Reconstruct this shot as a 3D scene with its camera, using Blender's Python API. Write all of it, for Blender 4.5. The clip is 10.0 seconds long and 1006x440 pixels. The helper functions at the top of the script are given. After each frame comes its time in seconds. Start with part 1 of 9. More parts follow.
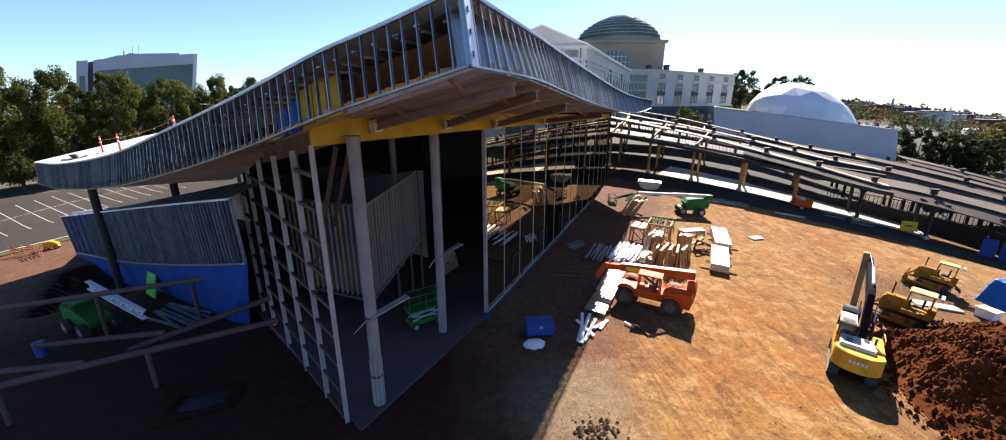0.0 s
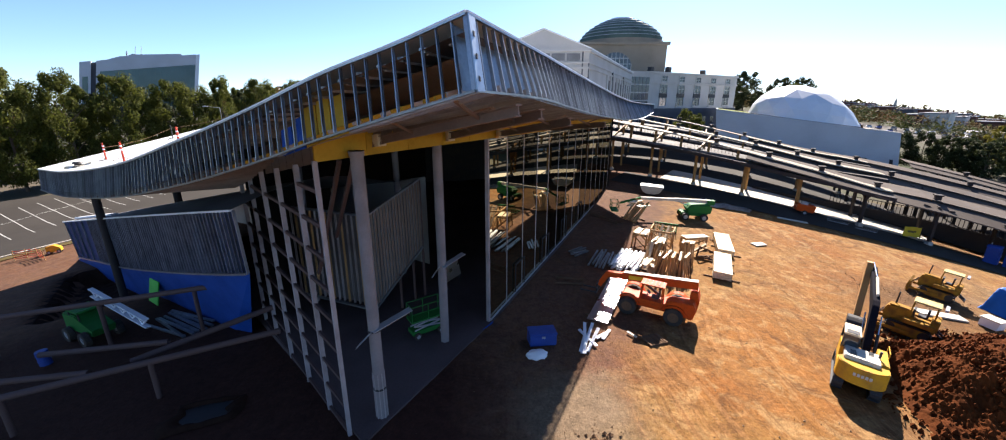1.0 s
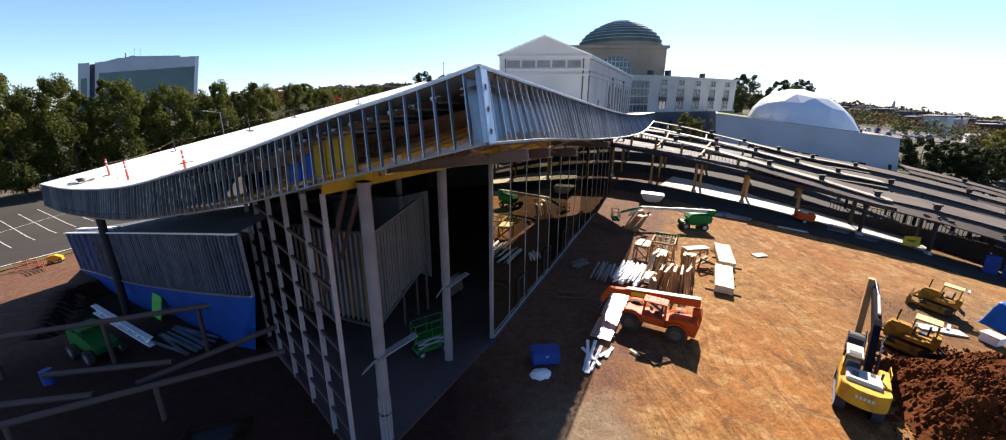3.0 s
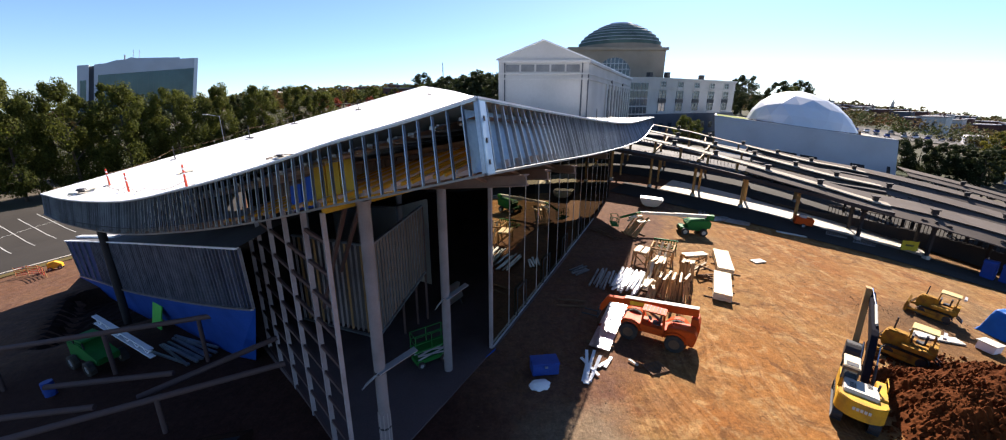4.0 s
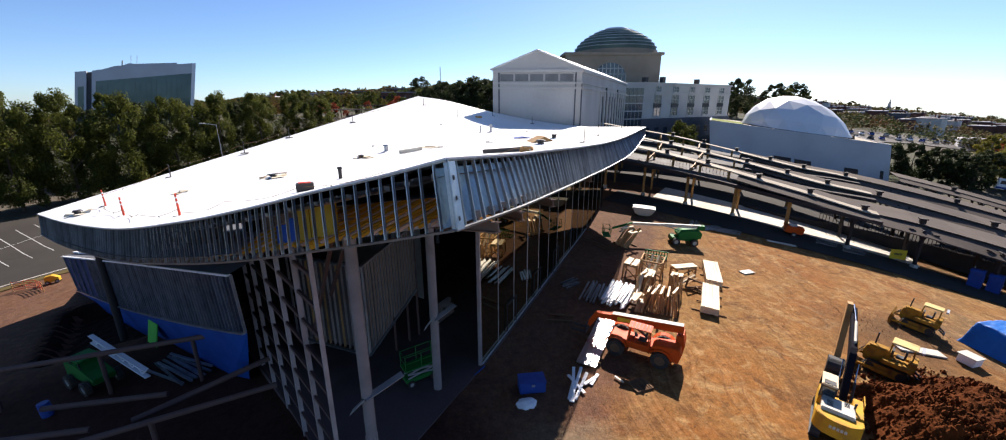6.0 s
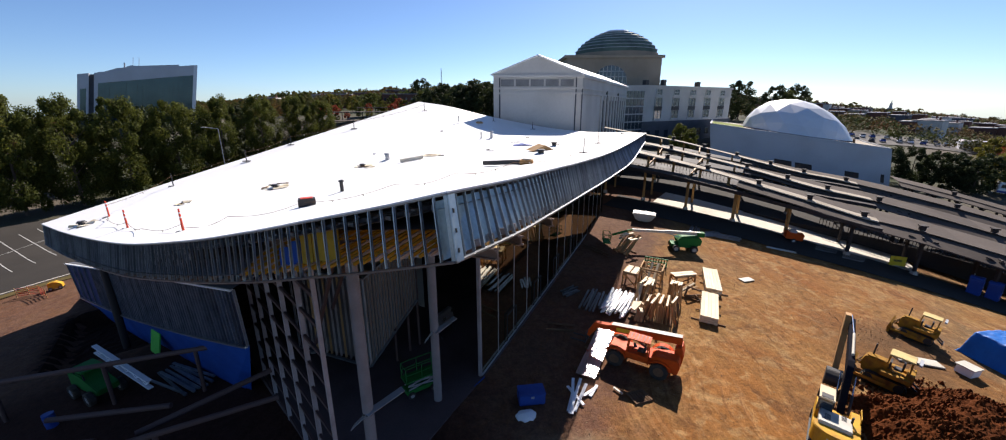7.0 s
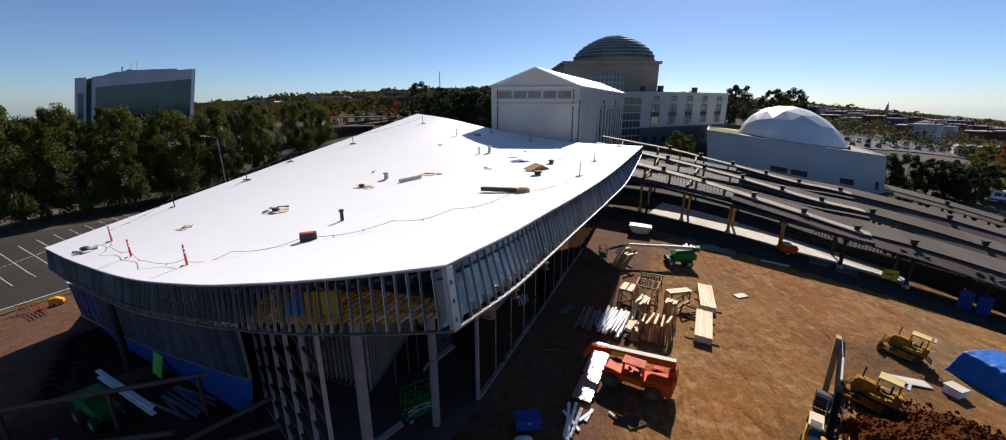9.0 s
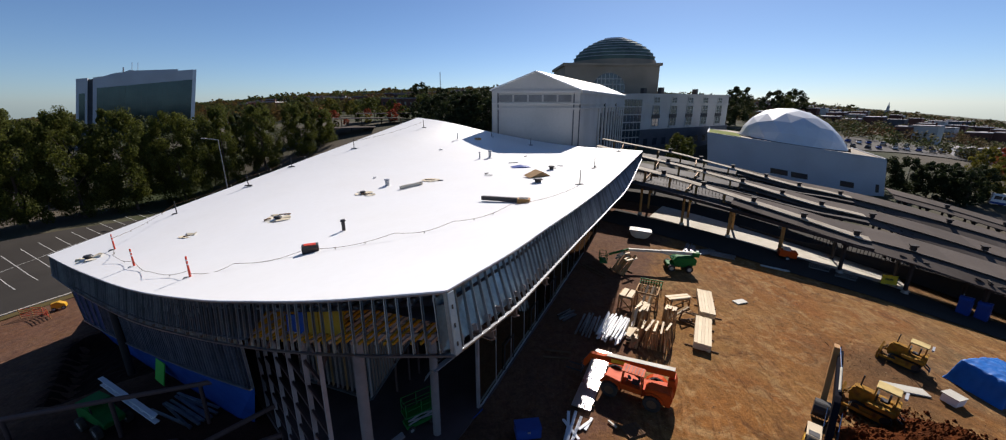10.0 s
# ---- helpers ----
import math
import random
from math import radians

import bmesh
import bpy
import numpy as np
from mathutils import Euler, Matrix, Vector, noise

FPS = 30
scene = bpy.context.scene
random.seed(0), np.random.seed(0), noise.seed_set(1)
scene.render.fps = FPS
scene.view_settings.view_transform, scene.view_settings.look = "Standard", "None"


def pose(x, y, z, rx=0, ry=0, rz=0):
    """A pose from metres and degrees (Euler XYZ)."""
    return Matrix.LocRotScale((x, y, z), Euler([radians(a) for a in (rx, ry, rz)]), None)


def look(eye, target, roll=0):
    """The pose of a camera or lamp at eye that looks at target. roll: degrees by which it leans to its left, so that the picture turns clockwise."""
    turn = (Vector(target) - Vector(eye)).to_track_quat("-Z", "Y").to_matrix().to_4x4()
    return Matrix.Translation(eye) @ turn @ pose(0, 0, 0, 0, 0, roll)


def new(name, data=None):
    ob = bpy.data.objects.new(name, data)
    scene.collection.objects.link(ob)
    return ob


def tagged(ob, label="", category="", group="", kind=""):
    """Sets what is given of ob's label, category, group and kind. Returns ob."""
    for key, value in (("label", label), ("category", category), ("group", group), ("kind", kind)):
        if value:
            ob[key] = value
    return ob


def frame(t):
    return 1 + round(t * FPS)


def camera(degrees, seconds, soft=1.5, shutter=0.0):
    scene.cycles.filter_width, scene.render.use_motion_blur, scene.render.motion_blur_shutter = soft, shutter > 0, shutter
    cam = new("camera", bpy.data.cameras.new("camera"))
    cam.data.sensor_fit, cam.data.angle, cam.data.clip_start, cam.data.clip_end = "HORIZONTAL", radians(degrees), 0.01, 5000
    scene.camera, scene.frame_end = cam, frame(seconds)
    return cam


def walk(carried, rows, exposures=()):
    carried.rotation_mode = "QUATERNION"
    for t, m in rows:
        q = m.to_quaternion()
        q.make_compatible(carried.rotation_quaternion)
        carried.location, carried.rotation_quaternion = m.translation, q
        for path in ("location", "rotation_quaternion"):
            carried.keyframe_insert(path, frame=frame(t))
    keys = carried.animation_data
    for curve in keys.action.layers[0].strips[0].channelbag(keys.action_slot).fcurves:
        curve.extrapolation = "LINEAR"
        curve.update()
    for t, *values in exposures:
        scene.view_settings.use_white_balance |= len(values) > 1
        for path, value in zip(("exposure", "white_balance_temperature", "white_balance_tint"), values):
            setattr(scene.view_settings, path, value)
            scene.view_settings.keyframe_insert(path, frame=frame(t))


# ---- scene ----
# the camera: a drone that climbs straight up beside a new pavilion
cam = camera(102.77, 10.0, 1.1)
EYE, TILT = 14.72, -16.45
ROWS = [
    (0.0, -0.000, -0.000, -0.000, -0.00, 0.00, -0.00),
    (0.5, -0.043, 0.004, 0.247, 0.04, 0.04, -0.03),
    (1.0, -0.103, 0.045, 0.607, 0.16, 0.02, -0.14),
    (1.5, -0.075, 0.050, 0.924, 0.04, 0.00, -0.07),
    (2.0, -0.177, -0.008, 1.210, -0.02, -0.00, -0.07),
    (2.5, -0.403, -0.023, 1.492, 0.03, -0.00, -0.20),
    (4.0, -0.378, -0.162, 2.548, -0.04, 0.00, -0.10),
    (4.5, -0.236, -0.322, 2.826, -0.08, 0.04, -0.01),
    (5.0, 0.016, -0.492, 3.116, -0.20, 0.08, 0.07),
    (5.5, 0.286, -0.648, 3.478, -0.23, 0.12, 0.18),
    (7.0, 0.458, -0.975, 4.701, -0.04, 0.20, 0.13),
    (7.5, 0.518, -1.125, 5.138, -0.16, 0.21, 0.17),
    (8.0, 0.555, -1.311, 5.626, -0.16, 0.21, 0.16),
    (8.5, 0.529, -1.429, 6.145, -0.16, 0.18, 0.12),
    (9.0, 0.547, -1.549, 6.647, -0.27, 0.22, 0.16),
    (9.5, 0.584, -1.654, 7.094, -0.28, 0.20, 0.05),
    (10.0, 0.544, -1.731, 7.380, -0.22, 0.16, 0.07),
]
EXPOSURES = [(0.0, 1.78, 6400, 14), (2.5, 1.66, 6400, 14), (5.5, 1.32, 6300, 14), (7.5, 0.85, 6200, 14), (10.0, 0.44, 6150, 13)]
walk(cam, [(t, pose(0, 0, EYE, TILT, 0, 0) @ pose(x, y, z, 90 + pitch, roll, yaw)) for t, x, y, z, yaw, pitch, roll in ROWS], EXPOSURES)

# ---- light: low autumn sun ahead and to the right, clear sky ----
SUN_AZ, SUN_EL = radians(23.0), radians(36.5)
world = bpy.data.worlds.new("sky")
scene.world = world
world.use_nodes = True
wn = world.node_tree
sky = wn.nodes.new("ShaderNodeTexSky")
sky.sky_type, sky.sun_disc = "NISHITA", False
sky.sun_elevation, sky.sun_rotation = SUN_EL, SUN_AZ
sky.air_density, sky.dust_density, sky.ozone_density = 0.7, 0.25, 3.2
cool = wn.nodes.new("ShaderNodeMixRGB")
cool.blend_type = "MULTIPLY"
cool.inputs[0].default_value, cool.inputs[2].default_value = 1.0, (0.90, 1.0, 1.09, 1)
wn.links.new(sky.outputs[0], cool.inputs[1])
wn.links.new(cool.outputs[0], wn.nodes["Background"].inputs[0])
wn.nodes["Background"].inputs[1].default_value = 0.058
sun_dir = Vector((math.sin(SUN_AZ) * math.cos(SUN_EL), math.cos(SUN_AZ) * math.cos(SUN_EL), math.sin(SUN_EL)))
sun = new("sun", bpy.data.lights.new("sun", "SUN"))
sun.data.energy, sun.data.angle, sun.data.color = 5.0, radians(0.53), (1.0, 0.9, 0.77)
sun.matrix_world = look(sun_dir * 100, (0, 0, 0))


# ---- materials ----
def mat(name, color, rough=0.7, metal=0.0, vary=0.25, size=0.6, grain=18.0, bump=0.15, dirt=None, dirt_amount=0.35, spec=0.4, each=0.0, streak=(1, 1, 1), island=0.0, thin=0.0):
    """A surface with broad stains, fine grain and relief at real size."""
    m = bpy.data.materials.new(name)
    m.use_nodes = True
    nt = m.node_tree
    N, L = nt.nodes, nt.links
    bsdf = N["Principled BSDF"]
    tc = N.new("ShaderNodeTexCoord")
    mp = N.new("ShaderNodeMapping")
    mp.inputs["Scale"].default_value = streak
    L.new(tc.outputs["Object"], mp.inputs[0])
    big, fine = N.new("ShaderNodeTexNoise"), N.new("ShaderNodeTexNoise")
    big.inputs["Scale"].default_value, big.inputs["Detail"].default_value = size, 5
    fine.inputs["Scale"].default_value, fine.inputs["Detail"].default_value = grain, 4
    L.new(mp.outputs[0], big.inputs[0])
    L.new(mp.outputs[0], fine.inputs[0])
    mix = N.new("ShaderNodeMixRGB")
    d = dirt or tuple(c * 0.55 for c in color)
    mix.inputs[1].default_value, mix.inputs[2].default_value = (*color, 1), (*d, 1)
    ramp = N.new("ShaderNodeMapRange")
    ramp.inputs[1].default_value, ramp.inputs[2].default_value = 0.42, 0.72
    ramp.inputs[3].default_value, ramp.inputs[4].default_value = 0.0, dirt_amount
    L.new(big.outputs[0], ramp.inputs[0])
    L.new(ramp.outputs[0], mix.inputs[0])
    hsv = N.new("ShaderNodeHueSaturation")
    val = N.new("ShaderNodeMapRange")
    val.inputs[3].default_value, val.inputs[4].default_value = 1 - vary, 1 + vary
    L.new(fine.outputs[0], val.inputs[0])
    if each or island:
        info, add = N.new("ShaderNodeNewGeometry" if island else "ShaderNodeObjectInfo"), N.new("ShaderNodeMath")
        each = each or island
        rnd = N.new("ShaderNodeMapRange")
        rnd.inputs[3].default_value, rnd.inputs[4].default_value = 1 - each, 1 + each
        add.operation = "MULTIPLY"
        L.new(info.outputs["Random Per Island" if island else "Random"], rnd.inputs[0])
        L.new(rnd.outputs[0], add.inputs[0])
        L.new(val.outputs[0], add.inputs[1])
        L.new(add.outputs[0], hsv.inputs["Value"])
    else:
        L.new(val.outputs[0], hsv.inputs["Value"])
    L.new(mix.outputs[0], hsv.inputs["Color"])
    L.new(hsv.outputs[0], bsdf.inputs["Base Color"])
    bsdf.inputs["Metallic"].default_value = metal
    bsdf.inputs["Specular IOR Level"].default_value = spec
    rr = N.new("ShaderNodeMapRange")
    rr.inputs[3].default_value, rr.inputs[4].default_value = max(0.02, rough - 0.12), min(1, rough + 0.12)
    L.new(big.outputs[0], rr.inputs[0])
    L.new(rr.outputs[0], bsdf.inputs["Roughness"])
    if bump:
        bp = N.new("ShaderNodeBump")
        bp.inputs["Strength"].default_value, bp.inputs["Distance"].default_value = bump, 0.02
        L.new(fine.outputs[0], bp.inputs["Height"])
        L.new(bp.outputs[0], bsdf.inputs["Normal"])
    if thin:
        trans, both = N.new("ShaderNodeBsdfTranslucent"), N.new("ShaderNodeMixShader")
        both.inputs[0].default_value = thin
        L.new(hsv.outputs[0], trans.inputs["Color"])
        L.new(bsdf.outputs[0], both.inputs[1])
        L.new(trans.outputs[0], both.inputs[2])
        L.new(both.outputs[0], N["Material Output"].inputs[0])
    return m


def dirt_mat():
    """Trodden red-brown clay: pale dry patches, gravel, faint tyre tracks; streets and lawns far off."""
    m = bpy.data.materials.new("site_clay")
    m.use_nodes = True
    N, L = m.node_tree.nodes, m.node_tree.links
    bsdf = N["Principled BSDF"]
    tc = N.new("ShaderNodeTexCoord")

    def tex(scale, detail, rough=0.55, vec=None, distort=0.0):
        n = N.new("ShaderNodeTexNoise")
        n.inputs["Scale"].default_value, n.inputs["Detail"].default_value = scale, detail
        n.inputs["Roughness"].default_value, n.inputs["Distortion"].default_value = rough, distort
        L.new(vec or tc.outputs["Object"], n.inputs[0])
        return n.outputs[0]

    def span(v, a, b, c, d):
        n = N.new("ShaderNodeMapRange")
        for k, w in enumerate((a, b, c, d)):
            n.inputs[k + 1].default_value = w
        L.new(v, n.inputs[0])
        return n.outputs[0]

    def mix(f, a, b):
        n = N.new("ShaderNodeMixRGB")
        L.new(f, n.inputs[0])
        for k, w in ((1, a), (2, b)):
            if isinstance(w, tuple):
                n.inputs[k].default_value = (*w, 1)
            else:
                L.new(w, n.inputs[k])
        return n.outputs[0]

    base = mix(span(tex(0.07, 9, 0.62), 0.40, 0.62, 0, 1), (0.285, 0.122, 0.031), (0.28, 0.155, 0.05))
    base = mix(span(tex(0.16, 8, 0.6, None, 0.8), 0.52, 0.70, 0, 0.65), base, (0.25, 0.083, 0.02))
    base = mix(span(tex(0.05, 6), 0.54, 0.62, 0, 0.6), base, (0.165, 0.122, 0.07))
    base = mix(span(tex(0.42, 9, 0.68, None, 1.2), 0.5, 0.6, 0, 0.9), base, (0.37, 0.22, 0.092))
    base = mix(span(tex(0.3, 9, 0.7, None, 1.6), 0.53, 0.63, 0, 0.8), base, (0.135, 0.06, 0.021))
    warp = N.new("ShaderNodeVectorMath")
    warp.operation = "ADD"
    wob = N.new("ShaderNodeTexNoise")
    wob.inputs["Scale"].default_value = 0.05
    L.new(tc.outputs["Object"], wob.inputs[0])
    big = N.new("ShaderNodeVectorMath")
    big.operation = "SCALE"
    big.inputs["Scale"].default_value = 9.0
    L.new(wob.outputs["Color"], big.inputs[0])
    L.new(tc.outputs["Object"], warp.inputs[0])
    L.new(big.outputs[0], warp.inputs[1])
    tracks = []
    for turn, w in ((22, 3.4), (38, 4.6)):
        mp = N.new("ShaderNodeMapping")
        mp.inputs["Rotation"].default_value = (0, 0, radians(turn))
        mp.inputs["Scale"].default_value = (w, 0.035, 0.3)
        L.new(warp.outputs[0], mp.inputs[0])
        tracks.append(tex(1.0, 5, 0.62, mp.outputs[0]))
    base = mix(span(tracks[0], 0.53, 0.6, 0, 0.5), base, (0.37, 0.185, 0.07))
    base = mix(span(tracks[1], 0.55, 0.63, 0, 0.5), base, (0.16, 0.068, 0.022))
    # grey crushed stone and mud spread along the pavilion, darkened for its shade, ragged at its rim
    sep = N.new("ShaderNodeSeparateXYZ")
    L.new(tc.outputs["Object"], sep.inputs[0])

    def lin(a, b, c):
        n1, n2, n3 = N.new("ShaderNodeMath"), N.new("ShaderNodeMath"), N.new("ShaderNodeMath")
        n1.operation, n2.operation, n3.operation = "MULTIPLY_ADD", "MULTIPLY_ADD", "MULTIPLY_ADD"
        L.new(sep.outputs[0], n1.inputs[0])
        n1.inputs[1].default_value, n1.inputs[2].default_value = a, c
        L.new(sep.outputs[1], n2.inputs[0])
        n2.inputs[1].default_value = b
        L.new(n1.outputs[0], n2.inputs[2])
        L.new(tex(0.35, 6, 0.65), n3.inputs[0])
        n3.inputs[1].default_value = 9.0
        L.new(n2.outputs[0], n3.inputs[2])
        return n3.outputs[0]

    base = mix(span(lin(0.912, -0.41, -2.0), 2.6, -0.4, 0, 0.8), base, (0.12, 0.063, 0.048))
    # soil churned dark by the tracked machines, and mottled crumbs
    for cx, cy, r0, r1 in ((34.0, 30.0, 12.0, 7.0), (22.5, 21.0, 9.0, 5.5)):
        near_, wv = N.new("ShaderNodeVectorMath"), N.new("ShaderNodeMath")
        near_.operation, wv.operation = "DISTANCE", "MULTIPLY_ADD"
        L.new(tc.outputs["Object"], near_.inputs[0])
        near_.inputs[1].default_value = (cx, cy, -0.8)
        L.new(tex(0.5, 8, 0.75, None, 1.0), wv.inputs[0])
        wv.inputs[1].default_value = 9.0
        L.new(near_.outputs["Value"], wv.inputs[2])
        base = mix(span(wv.outputs[0], r0, r1, 0, 0.75), base, (0.125, 0.06, 0.024))
    base = mix(span(tex(1.1, 9, 0.75, None, 0.6), 0.5, 0.6, 0, 0.4), base, (0.165, 0.075, 0.025))
    # dug-over dark red soil of the west yard, deepened in colour for its shade
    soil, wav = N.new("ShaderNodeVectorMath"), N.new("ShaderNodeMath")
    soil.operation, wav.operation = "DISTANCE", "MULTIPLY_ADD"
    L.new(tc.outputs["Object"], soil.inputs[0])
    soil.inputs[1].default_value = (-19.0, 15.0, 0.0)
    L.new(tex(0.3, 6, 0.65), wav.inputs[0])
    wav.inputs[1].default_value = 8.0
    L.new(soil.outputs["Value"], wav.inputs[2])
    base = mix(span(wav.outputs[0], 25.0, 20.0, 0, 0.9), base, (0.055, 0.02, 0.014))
    # a spill of pale crushed stone near the corner of the slab
    dist, rag = N.new("ShaderNodeVectorMath"), N.new("ShaderNodeMath")
    dist.operation, rag.operation = "DISTANCE", "MULTIPLY_ADD"
    L.new(tc.outputs["Object"], dist.inputs[0])
    dist.inputs[1].default_value = (3.6, 16.6, 0.3)
    L.new(tex(0.6, 7, 0.7), rag.inputs[0])
    rag.inputs[1].default_value = 5.0
    L.new(dist.outputs["Value"], rag.inputs[2])
    base = mix(span(rag.outputs[0], 6.6, 4.4, 0, 0.65), base, (0.235, 0.18, 0.115))
    hsv = N.new("ShaderNodeHueSaturation")
    L.new(base, hsv.inputs["Color"])
    speck = N.new("ShaderNodeMath")
    speck.operation = "MULTIPLY"
    L.new(span(tex(6.0, 8, 0.85), 0.32, 0.68, 0.62, 1.36), speck.inputs[0])
    L.new(span(tex(1.6, 8, 0.78), 0.32, 0.68, 0.5, 0.98), speck.inputs[1])
    L.new(speck.outputs[0], hsv.inputs["Value"])
    # town ground past the site
    ln = N.new("ShaderNodeVectorMath")
    ln.operation = "LENGTH"
    L.new(tc.outputs["Object"], ln.inputs[0])
    town = mix(span(tex(0.02, 5), 0.42, 0.6, 0, 1), (0.035, 0.045, 0.018), (0.10, 0.085, 0.065))
    L.new(mix(span(ln.outputs["Value"], 108, 118, 0, 1), hsv.outputs[0], town), bsdf.inputs["Base Color"])
    bsdf.inputs["Roughness"].default_value = 0.95
    bsdf.inputs["Specular IOR Level"].default_value = 0.12
    bp = N.new("ShaderNodeBump")
    bp.inputs["Strength"].default_value, bp.inputs["Distance"].default_value = 0.6, 0.12
    add = N.new("ShaderNodeMath")
    add.operation = "ADD"
    L.new(tex(3.0, 8, 0.7), add.inputs[0])
    L.new(span(tracks[0], 0, 1, 0, 0.35), add.inputs[1])
    L.new(add.outputs[0], bp.inputs["Height"])
    L.new(bp.outputs[0], bsdf.inputs["Normal"])
    return m


def glass_mat(name, tint=(0.54, 0.49, 0.36), rough=0.012, clear=0.32):
    """Coated window glass: partly see-through, partly a mirror."""
    m = bpy.data.materials.new(name)
    m.use_nodes = True
    N, L = m.node_tree.nodes, m.node_tree.links
    N.remove(N["Principled BSDF"])
    tr, gl, mx, fr = N.new("ShaderNodeBsdfTransparent"), N.new("ShaderNodeBsdfGlossy"), N.new("ShaderNodeMixShader"), N.new("ShaderNodeFresnel")
    tr.inputs[0].default_value = (*[c * clear for c in tint], 1)
    gl.inputs[0].default_value = (*tint, 1)
    gl.inputs["Roughness"].default_value = rough
    fr.inputs[0].default_value = 2.9
    L.new(fr.outputs[0], mx.inputs[0])
    L.new(tr.outputs[0], mx.inputs[1])
    L.new(gl.outputs[0], mx.inputs[2])
    L.new(mx.outputs[0], N["Material Output"].inputs[0])
    return m


